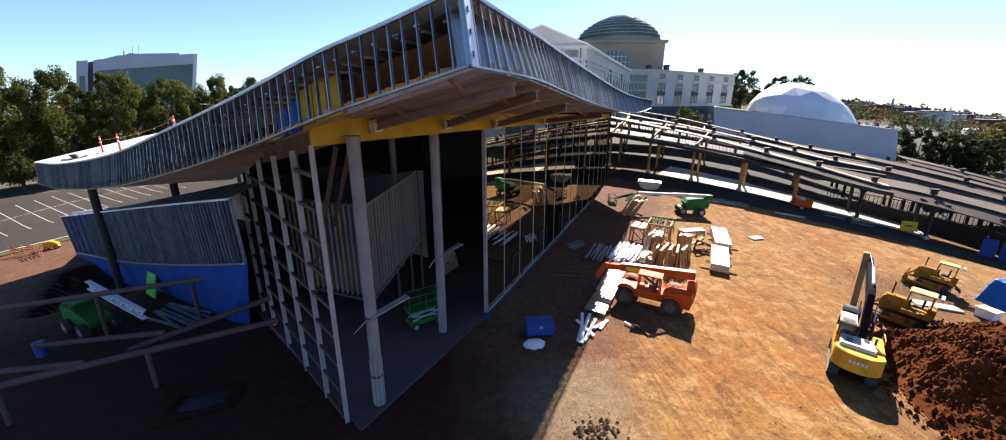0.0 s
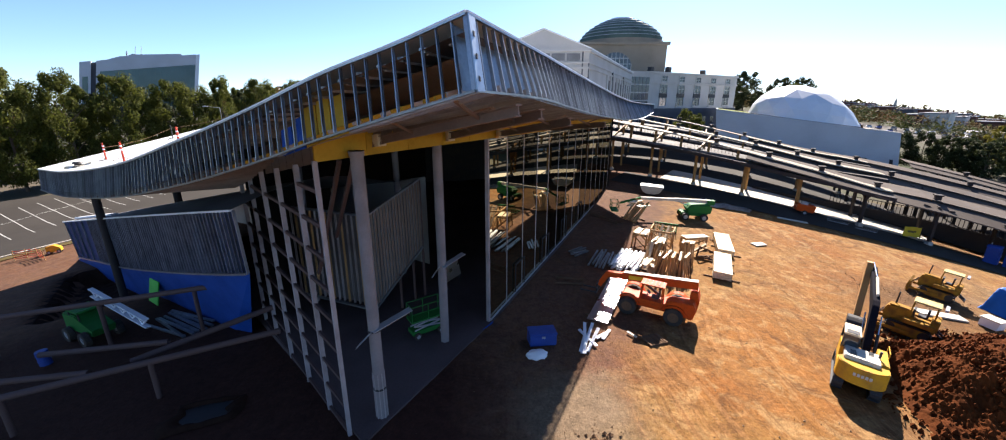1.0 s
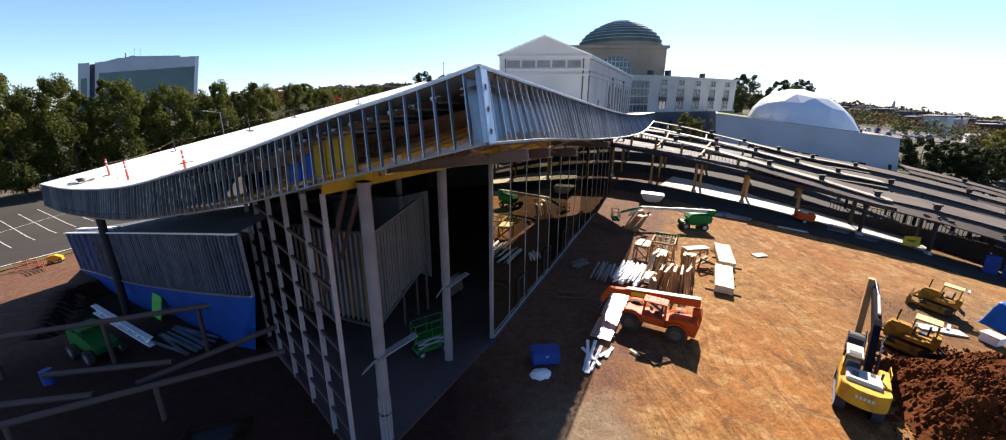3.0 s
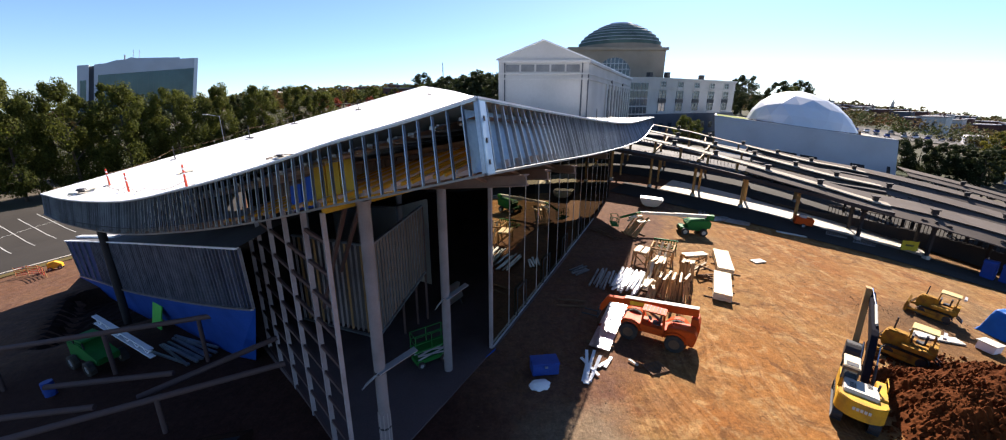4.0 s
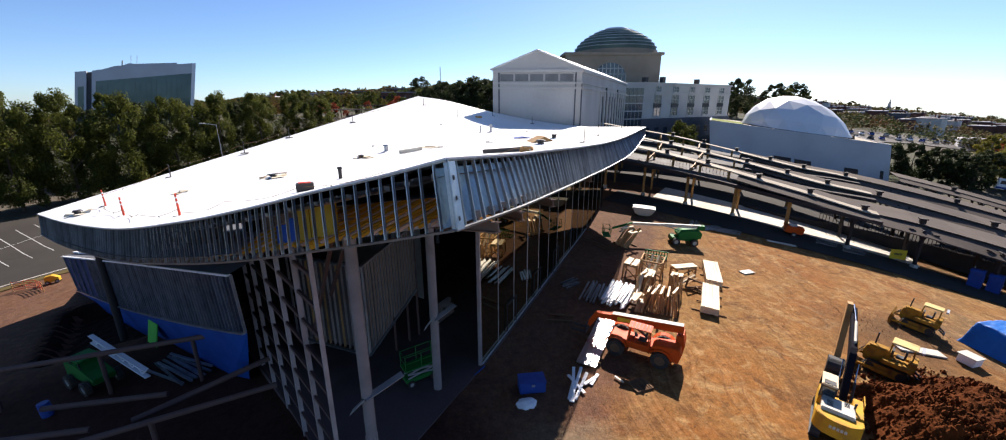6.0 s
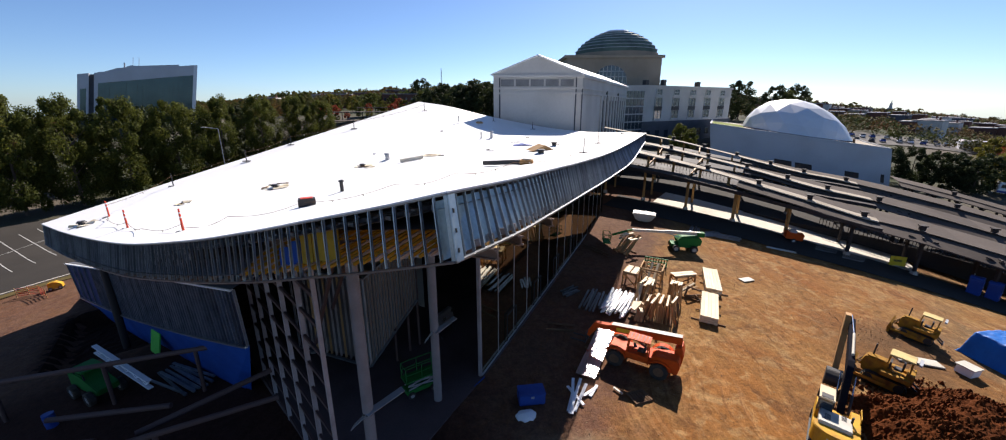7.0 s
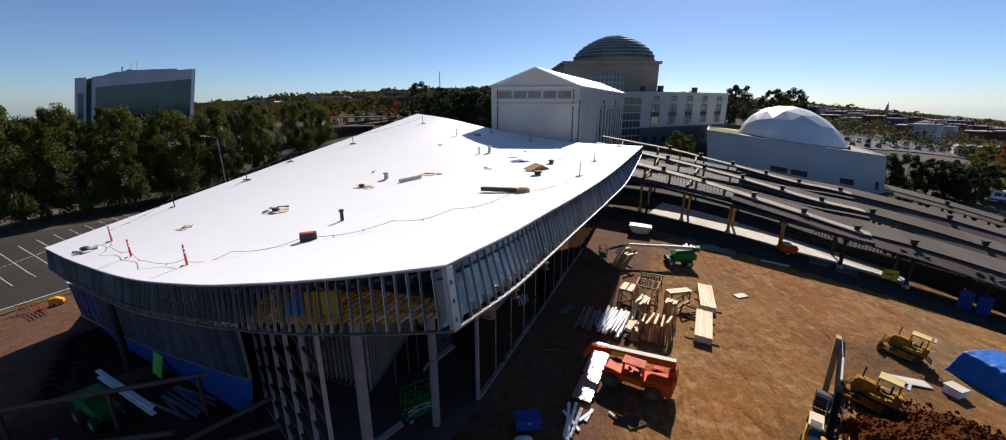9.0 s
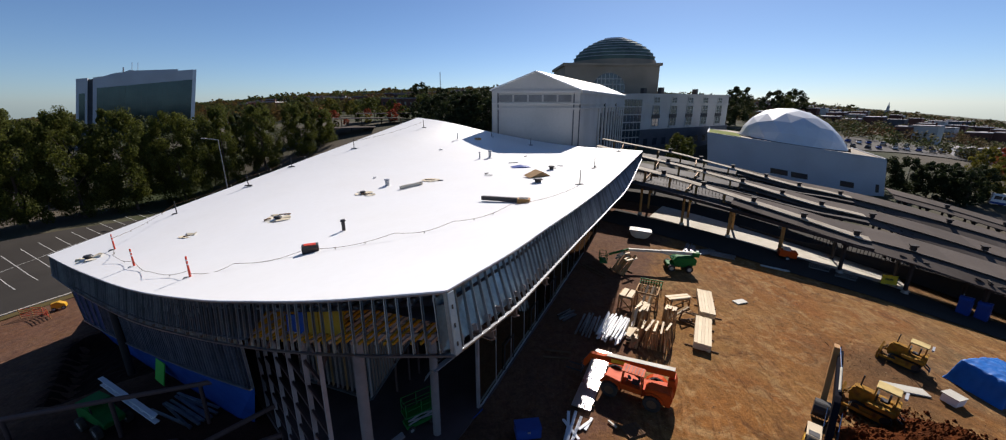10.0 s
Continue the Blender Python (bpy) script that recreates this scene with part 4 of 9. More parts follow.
def west_wing():
    wing = thing("west_wing", "low curved wing framed in metal studs over blue membrane", "building")
    top = spline([(-45.6, 39.8, 3.3), (-33.0, 31.9, 6.0), (-19.94, 23.6, 8.75), (-14.0, 19.9, 9.95)], 84)
    low = spline([(-45.3, 39.9, -0.65), (-38.92, 35.7, 0.66), (-31.72, 31.2, 1.9), (-22.55, 25.4, 4.07), (-16.43, 21.6, 5.66), (-13.9, 20.0, 6.4)], 84)
    for i in range(0, 85):
        if 0 < i < 20 and i % 5:
            continue
        t = (top[min(84, i + 1)] - top[max(0, i - 1)]).normalized()
        part("stud", channel(low[i], top[i], t.cross(Vector((0, 0, 1))), 0.06, 0.15), M["wingstud"], wing)
    part("top_track", rail_bm(top, 0.18, 0.1), M["coping"], wing)
    part("bottom_track", rail_bm(low, 0.18, 0.1), M["galv"], wing)
    inn = Vector((0.07, 0.11, 0))
    bm = B()
    sheet(bm, [[p + inn for p in low[::4]], [p + inn for p in top[::4]]])
    part("sheathing", bm, M["navy"], wing, "dark blue sheathing behind the studs")
    bm = B()
    foot = spline([(-51.46, 44.84, -3.36), (-45.01, 40.86, -2.88), (-35.56, 34.99, -2.15), (-29.73, 31.52, -1.75), (-23.27, 27.65, -1.34), (-19.62, 25.59, -1.15), (-17.92, 25.03, -1.06)], 21)
    sheet(bm, [foot, [p + Vector((0.1, 0.15, 0)) for p in low[::4]]])
    part("base_wall", bm, M["blue"], wing, "bright blue waterproofed base wall")
    bm = B()
    rows = []
    for k in range(9):
        v = k / 8
        rows.append([p + Vector((7.0 * v, 15 * v, 0.05 - 1.0 * v + 1.1 * math.sin(math.pi * min(1, v * 1.4)) * (i / 21))) for i, p in enumerate(top[::4])])
    sheet(bm, rows)
    # dark grey paints the big roof's shade on this pale roof
    part("wing_roof", bm, M["darkplinth"], wing, "low roof coloured dark grey for the big roof's shade", smooth=True)
    part("roof_kerb", rail_bm([p + Vector((0.5, 1.0, 0.15)) for p in top[:30]], 0.5, 0.16), M["white"], wing, "white kerb at the open end of the roof")
    bm = B()
    sheet(bm, [[p + Vector((7.0, 15, -1.0)) for p in top[::4]], [Vector((p.x + 7.0, p.y + 15, -2)) for p in top[::4]]])
    part("rear_wall", bm, M["concrete"], wing)
    for x, y, z0, z1 in ((-33.4, 32.0, -1.6, 9.2), (-27.5, 33.0, 5.0, 10.6)):
        bm = B()
        rod(bm, (x, y, z0), (x, y, z1), 0.28, n=16)
        part("column", bm, M["steel"], wing, "dark steel column")


west_wing()


# ---- old station behind: gabled hall, domed block, office wing ----
def pane_rows(parent, origin, u, n, cols, rows, w, h, du, dv, depth=0.25, sash=True):
    """Window units in a facade: frame and pane parts, recessed."""
    for i in range(cols):
        for j in range(rows):
            c = origin + u * (du * i) + Vector((0, 0, dv * j))
            r = Matrix((u, n, Vector((0, 0, 1)))).transposed()
            bm = B()
            loops = []
            for k, (sx, sz) in enumerate(((w / 2 + 0.1, h / 2 + 0.1), (w / 2 - 0.1, h / 2 - 0.1))):
                for d2 in (-depth / 2, depth / 2):
                    loops.append([bm.verts.new(c + r @ Vector((a * sx, d2, b * sz))) for a, b in ((-1, -1), (1, -1), (1, 1), (-1, 1))])
            o0, o1, i0, i1 = loops
            for k in range(4):
                q = (k + 1) % 4
                for A_, B_ in ((o0, o1), (i0, i1), (o0, i0), (o1, i1)):
                    bm.faces.new((A_[k], A_[q], B_[q], B_[k]))
            win = part("window", bm, M["stone"], parent)
            if sash:
                for sz in ((0.1, depth * 0.7, h - 0.2), (w - 0.2, depth * 0.6, 0.1)):
                    bm = B()
                    box(bm, c, sz, r)
                    part("glazing_bar", bm, M["stone"], win)
            bm = B()
            box(bm, c, (w - 0.1, 0.06, h - 0.1), r)
            part("pane", bm, M["window"], win)


M["frieze"] = mat("grey_frieze_glass", (0.20, 0.20, 0.20), 0.45, 0, 0.15, 0.5, 3, 0.1, (0.11, 0.11, 0.11), 0.6, 0.3)


def station_hall():
    hall = thing("station_hall", "pale limestone gabled hall with tall narrow windows", "building")
    a, b, c = Vector((-1.2, 79.2, 0)), Vector((15.2, 78.3, 0)), Vector((42.0, 141, 0))
    d = a + (c - b)
    eave, ridge = 24.5, 27.8
    bm = B()
    lo = [bm.verts.new((p.x, p.y, -2)) for p in (a, b, c, d)]
    hi = [bm.verts.new((p.x, p.y, eave)) for p in (a, b, c, d)]
    m1, m2 = bm.verts.new((*((a + b) / 2).xy, ridge)), bm.verts.new((*((c + d) / 2).xy, ridge))
    for f in ((lo[0], lo[1], hi[1], m1, hi[0]), (lo[1], lo[2], hi[2], hi[1]), (lo[2], lo[3], hi[3], m2, hi[2]), (lo[3], lo[0], hi[0], hi[3])):
        bm.faces.new(f)
    part("wall", bm, M["stone"], hall)
    bm = B()
    up = Vector((0, 0, 0.12))
    u = (b - a).normalized() * 0.35
    w = (c - b).normalized() * 0.35
    e1, e2, e3, e4 = [Vector((p.x, p.y, eave)) for p in (a - u - w, b + u - w, c + u + w, d - u + w)]
    r1, r2 = Vector((*((a + b) / 2 - w).xy, ridge)), Vector((*((c + d) / 2 + w).xy, ridge))
    for q in ((e1, r1, r2, e4), (r1, e2, e3, r2)):
        vs = [bm.verts.new(p + up) for p in q]
        ws = [bm.verts.new(p - up) for p in q]
        bm.faces.new(vs)
        bm.faces.new(ws[::-1])
        for i in range(4):
            j = (i + 1) % 4
            bm.faces.new((vs[j], vs[i], ws[i], ws[j]))
    part("roof", bm, M["membrane"], hall, "pale low-pitched metal roof")
    n1 = Vector((u.y, -u.x, 0)).normalized()
    for z, h, p in ((eave - 0.3, 0.5, 0.3), (22.1, 0.3, 0.2), (21.2, 0.35, 0.25)):
        bm = B()
        beam(bm, (a.x, a.y - 0.1, z), (b.x, b.y - 0.1, z), p * 2, h)
        part("cornice", bm, M["stone"], hall)
        bm = B()
        beam(bm, (b.x, b.y, z), (c.x, c.y, z), p * 2, h)
        part("cornice", bm, M["stone"], hall)
    uu = (b - a).normalized()
    nn = Vector((uu.y, -uu.x, 0))
    for i in range(5):
        cpos = a + uu * (2.6 + 2.75 * i) + Vector((0, -0.05, 23.05))
        bm = B()
        box(bm, cpos, (2.4, 0.16, 1.2), Matrix((uu, nn, Vector((0, 0, 1)))).transposed())
        part("panel", bm, M["frieze"], hall, "weathered glazed frieze panel")
    vv = (c - b).normalized()
    vn = Vector((vv.y, -vv.x, 0))
    R = Matrix((vv, vn, Vector((0, 0, 1)))).transposed()
    for i in range(9):
        p = b + vv * (22.5 + 4.9 * i) + Vector((0, 0, 14.2 + (1.1 if i in (1, 5) else 0)))
        bm = B()
        box(bm, p, (1.2, 0.5, 11.5 + (2.2 if i in (1, 5) else 0)), R)
        part("window", bm, M["window"], hall, "tall narrow window")
    for i in range(10):
        bm = B()
        box(bm, b + vv * (20.0 + 4.9 * i) + vn * 0.1 + Vector((0, 0, 13.5)), (1.5, 0.5, 15.0), R)
        part("pilaster", bm, M["stone"], hall)
    for s0, z0, z1 in ((0.07, 8, 24), (0.93, 8, 24), (1.0, 8, 22)):
        bm = B()
        q = a + uu * ((b - a).length * s0) + nn * 0.18
        rod(bm, (q.x, q.y, z0), (q.x, q.y, z1), 0.11, n=8)
        part("downpipe", bm, M["darkplinth"], hall)
    bm = B()
    rod(bm, (12.5, 98, 25), (12.5, 98, 28.2), 0.8, 0.6)
    part("chimney", bm, M["black"], hall)


def domed_block():
    blk = thing("domed_block", "weathered stone block under a green copper dome", "building")
    cx, cy = 42.8, 180.0
    bm = B()
    box(bm, (cx, cy, 16), (36, 34, 41.4))
    part("wall", bm, M["darkstone"], blk)
    bm = B()
    box(bm, (cx, cy, 36.2), (37.6, 35.6, 1.0))
    part("cornice", bm, M["darkstone"], blk)
    dx = cx + 4.6
    bm = B()
    rod(bm, (dx, cy, 36.5), (dx, cy, 38.4), 16.8, n=64)
    part("drum", bm, M["darkstone"], blk)
    prof = [(16.2, 38.3), (15.7, 39.8), (14.8, 41.1), (13.5, 42.4), (11.9, 43.6), (10.1, 44.7), (8.2, 45.7), (6.3, 46.5), (4.3, 47.0)]
    for (r0, z0), (r1, z1) in zip(prof, prof[1:]):
        bm = B()
        rod(bm, (dx, cy, z0), (dx, cy, z1), r0, r1 + 0.55, n=64)
        ring = part("dome_ring", bm, M["copper"], blk)
        # grey rims paint the highlights along the dome's steps
        bm = B()
        rod(bm, (dx, cy, z1 - 0.12), (dx, cy, z1 + 0.06), r1 + 0.75, r1 + 0.75, n=64)
        part("lip", bm, M["grey"], ring)
    bm = B()
    rod(bm, (dx, cy, 46.8), (dx, cy, 47.5), 5.2, 4.5, n=48)
    part("cap", bm, M["coping"], blk, "pale cap of the dome")
    # arched window
    bm = B()
    n = 20
    pts = [(cx - 1 + 6.2 * math.cos(math.pi * i / n), cy - 17.1, 27.5 + 5.6 * math.sin(math.pi * i / n)) for i in range(n + 1)]
    bm.faces.new([bm.verts.new(p) for p in pts + [(cx - 7.2, cy - 17.1, 22), (cx + 5.2, cy - 17.1, 22)][::1]])
    win = part("window", bm, M["window"], blk, "great arched window")
    for i in range(9):
        bm = B()
        x = cx - 7 + 1.5 * i
        beam(bm, (x, cy - 17.2, 22), (x, cy - 17.2, 27.4 + 5.6 * math.sqrt(max(0, 1 - ((x - cx + 1) / 6.2) ** 2))), 0.25, 0.25)
        part("bar", bm, M["stone"], win)
    for z in (24, 26.5, 29, 31):
        bm = B()
        hw = 6.2 * math.sqrt(max(0.0, 1 - (max(0, z - 27.5) / 5.6) ** 2))
        beam(bm, (cx - 1 - hw, cy - 17.2, z), (cx - 1 + hw, cy - 17.2, z), 0.25, 0.25)
        part("bar", bm, M["stone"], win)


def office_wing():
    w = thing("office_wing", "pale stone three-storey wing with dark window bays", "building")
    a, b = Vector((49.5, 146.4, 0)), Vector((96.0, 176.1, 0))
    u = (b - a).normalized()
    n = Vector((u.y, -u.x, 0))
    R = Matrix((u, n, Vector((0, 0, 1)))).transposed()
    L = (b - a).length
    mid = (a + b) / 2 - n * 9
    bm = B()
    box(bm, mid + Vector((0, 0, 11.5)), (L, 18, 27.6), R)
    part("wall", bm, M["stone"], w)
    bm = B()
    box(bm, mid + Vector((0, 0, 25.0)), (L + 0.8, 18.8, 0.7), R)
    part("cornice", bm, M["stone"], w)
    bm = B()
    box(bm, mid + n * 0.6 + Vector((0, 0, 5.7)), (L + 1.2, 18, 14.6), R)
    part("basement_wall", bm, M["darkplinth"], w, "dark blue-grey basement storey")
    for i in range(10):
        bm = B()
        box(bm, a + u * (3.2 + 5.2 * i) + n * 0.62 + Vector((0, 0, 8.6)), (2.2, 0.1, 2.4), R)
        part("basement_window", bm, M["window"], w)
    for i in range(5):
        q = a + u * (8.3 + 10.05 * i) + n * 0.08
        for z, hh, ww in ((23.1, 2.1, 3.0), (19.7, 2.9, 3.9), (15.3, 2.9, 3.9)):
            pane_rows(w, q + Vector((0, 0, z)), u, n, 1, 1, ww, hh, 0, 0, 0.4)
        bm = B()
        box(bm, q + n * 0.05 + Vector((0, 0, 17.5)), (4.2, 0.3, 1.6), R)
        part("spandrel", bm, M["black"], w)
        bm = B()
        box(bm, q + n * 0.2 + Vector((0, 0, 13.6)), (4.8, 0.5, 0.3), R)
        part("sill", bm, M["stone"], w)
    for z, h, d in ((21.7, 0.4, 0.5), (22.2, 0.15, 0.3), (13.1, 0.4, 0.4)):
        bm = B()
        box(bm, mid + n * (9 + d / 2) + Vector((0, 0, z)), (L, d, h), R)
        part("string_course", bm, M["stone"], w)
    for s, z in ((8, 26.2), (18, 26.6), (40, 26.3)):
        bm = B()
        box(bm, a + u * s - n * 6 + Vector((0, 0, z)), (1.6, 1.6, 2.4), R)
        part("vent", bm, M["black"], w)
    # glazed stair tower between hall and wing
    tw = thing("glazed_stair_tower", "stair tower with a grid of small dark panes", "building")
    p0, p1 = Vector((41.8, 141.5, 0)), Vector((50.0, 146.0, 0))
    u2 = (p1 - p0).normalized()
    n2 = Vector((u2.y, -u2.x, 0))
    R2 = Matrix((u2, n2, Vector((0, 0, 1)))).transposed()
    bm = B()
    box(bm, (p0 + p1) / 2 - n2 * 4 + Vector((0, 0, 11.5)), (9.2, 8, 27.2), R2)
    part("wall", bm, M["stone"], tw)
    for i in range(5):
        for j in range(8):
            bm = B()
            box(bm, p0 + u2 * (1.0 + 1.75 * i) + n2 * 0.06 + Vector((0, 0, 4 + 2.6 * j)), (1.45, 0.12, 2.2), R2)
            part("pane", bm, M["window"], tw)


station_hall()
domed_block()
office_wing()


# ---- planetarium: white slab-sided block and faceted dome ----
def planetarium():
    p = thing("planetarium", "plain white block with small dark windows", "building")
    a, b = Vector((67.2, 132.9, 12.8)), Vector((107.7, 111.8, 6.9))
    u = (b - a).normalized()
    n = Vector((u.y, -u.x, 0)).normalized()
    up = Vector((-0.12, 0.062, 0.99))
    R = Matrix((u, n, up)).transposed()
    L = (b - a).length
    bm = B()
    box(bm, (a + b) / 2 - n * 17 - up * 13, (L, 34, 26), R)
    part("wall", bm, M["blockwall"], p)
    bm = B()
    box(bm, (a + b) / 2 - n * 17 + up * 0.03, (L - 0.8, 33.2, 0.1), R)
    part("roof", bm, M["ridge"], p, "sandy flat roof terrace")
    for c, s in ((a + u * (L / 2) - n * 0.2, (L, 0.4, 0.5)), (a + u * (L - 0.2) - n * 17, (0.4, 34, 0.5)), (a + u * 0.2 - n * 17, (0.4, 34, 0.5))):
        bm = B()
        box(bm, c + up * 0.1, s, R)
        part("parapet", bm, M["blockwall"], p)
    bm = B()
    box(bm, a + u * 5.2 - n * 10 + up * 0.2, (9.2, 18, 0.3), R)
    part("planted_roof", bm, M["moss"], p, "yellow-green planted strip of roof")
    for s, w, dz, h in ((20.3, 4.6, 8.5, 1.7), (25.6, 4.3, 8.6, 1.7), (37.4, 3.3, 8.7, 1.7), (44.4, 0.8, 8.4, 2.4)):
        bm = B()
        box(bm, a + u * s - n * 0.12 - up * dz, (w, 0.3, h), R)
        win = part("window", bm, M["window"], p)
        bm = B()
        box(bm, a + u * s + n * 0.06 - up * (dz + h / 2), (w + 0.3, 0.2, 0.14), R)
        part("sill", bm, M["blockwall"], win)
    bm = B()
    rod(bm, a + u * (L - 6.5) - n * 9, a + u * (L - 6.5) - n * 9 + up * 1.1, 0.3)
    part("roof_vent", bm, M["darkwood"], p)
    # a cap of triangular facets
    dome = thing("faceted_dome", "white dome of triangular facets on the flat roof", "dome")
    base, high = 15.7, 11.0
    rad = (base * base + high * high) / (2 * high)
    bm = B()
    bmesh.ops.create_icosphere(bm, subdivisions=3, radius=rad)
    bm.transform(Matrix.Rotation(radians(17), 4, "X") @ Matrix.Rotation(radians(8), 4, "Z"))
    bmesh.ops.bisect_plane(bm, geom=bm.verts[:] + bm.edges[:] + bm.faces[:], plane_co=(0, 0, rad - high), plane_no=(0, 0, 1), clear_inner=True)
    c = a + u * (L * 0.55) - n * 17.5 + up * 0.1
    bm.transform(Matrix.Translation(c) @ R.to_4x4() @ Matrix.Translation((0, 0, high - rad)))
    bmesh.ops.split_edges(bm, edges=bm.edges[:])
    part("shell", bm, M["shell"], dome, "white facets")
    bm = B()
    k = 48
    pts = [c + R @ Vector(((base + 0.2) * math.cos(2 * math.pi * i / k), (base + 0.2) * math.sin(2 * math.pi * i / k), 0.1)) for i in range(k)]
    sweep(bm, pts + pts[:1], 0.4, 0.4)
    part("ring_beam", bm, M["darkplinth"], dome)


planetarium()


# ---- distant office block with a mirror front ----
def office_block():
    o = thing("office_block", "pale concrete office block with a dark mirror-glass front", "building")
    a, b = Vector((-204.6, 206.3, 33.3)), Vector((-168.6, 238.5, 39.9))
    u = (b - a).normalized()
    n = Vector((u.y, -u.x, 0)).normalized()
    up = Vector((0.15, 0.14, 0.978))
    R = Matrix((u, n, up)).transposed()
    L = (b - a).length

    def slab(name, u0, u1, top, low, out, thick, material, label="", parent=o):
        bm = B()
        box(bm, a + u * (L * (u0 + u1) / 2) + n * (out - thick / 2) - up * ((top + low) / 2), (L * (u1 - u0), thick, low - top), R)
        return part(name, bm, material, parent, label)

    # wall pieces round the recessed glass: stair bay, slot, spandrel, right-hand pier
    slab("wall", 0.0, 0.085, 0, 40, 0.0, 24, M["blockwall"], "pale precast concrete")
    # dark colour paints the shade in the recessed slot
    slab("shadow_slot", 0.085, 0.125, 0.6, 40, -1.6, 22, M["darkplinth"])
    slab("wall", 0.125, 0.155, 0, 40, 0.0, 24, M["blockwall"])
    slab("spandrel", 0.155, 0.965, -0.2, 5.2, 0.05, 24, M["blockwall"], "deep plain parapet band")
    # whiter than the other walls, to paint the sun on this end
    slab("wall", 0.965, 1.0, -0.1, 40, 0.1, 24, M["white"], "end pier painted white for the sun on it")
    slab("core", 0.155, 0.965, 5.2, 40, -0.6, 22, M["black"])
    slab("stair_glass", 0.022, 0.066, 7.2, 38, 0.06, 0.2, M["mirror"], "dark strip of stair windows")
    cols, rows = 18, 9
    for i in range(cols):
        for j in range(rows):
            w = 0.81 / cols
            u0 = 0.155 + w * i
            slab("pane", u0 + 0.0008, u0 + w - 0.0008, 5.25 + 3.2 * j, 8.4 + 3.2 * j, -0.3, 0.25, M["mirror"])
    # stepped parapet over the middle, with a sloping shoulder
    bm = B()
    prism(bm, [(L * 0.16, -0.3), (L * 0.30, 1.5), (L * 0.36, 1.5), (L * 0.41, 2.4), (L * 0.46, 1.9), (L * 0.83, 1.0), (L * 0.83, -0.3)], -9, -0.3)
    bm.transform(Matrix.Translation(a) @ R.to_4x4())
    part("plant_room", bm, M["blockwall"], o, "stepped rooftop plant screen")
    for f, h, q in ((0.36, 4.2, 0.32), (0.43, 6.5, 0.1), (0.48, 6.2, 0.1)):
        bm = B()
        p = a + u * (L * f) - n * 5
        rod(bm, p, p + up * h, q)
        part("mast", bm, M["grey"], o)


office_block()


# ---- old train sheds: three long canopies with ridge vents on steel posts ----
RIDGES = (
    [(17.5, 80.0, 12.4), (29.3, 70.9, 10.0), (34.6, 66.9, 8.75), (40.6, 62.4, 7.1), (45.9, 58.3, 5.6), (51.5, 55.0, 3.9), (56.6, 51.6, 2.9), (66, 45.5, 0.3), (80, 35.5, -4.2), (95, 24, -9.5)],
    [(22.0, 91.0, 13.0), (35.0, 83.4, 10.35), (40.8, 79.4, 9.05), (46.5, 75.8, 7.66), (51.8, 72.0, 6.2), (56.4, 68.3, 5.0), (62.5, 64.8, 3.75), (74, 57.5, 0.6), (90, 47, -4.5), (108, 34, -10.5)],
    [(25.5, 103.0, 13.6), (40.6, 96.3, 11.0), (46.7, 93.4, 9.56), (52.7, 90.4, 8.06), (58.1, 86.7, 6.62), (63.0, 83.2, 5.4), (69.2, 79.8, 4.3), (83, 71, 0.9), (101, 60, -4.6), (122, 46, -11.5)],
    [(88.4, 88.4, 2.6), (96, 83.4, 0.5), (103.4, 78.4, -1.9), (118, 68, -7.0), (128, 61, -11.0)],
)


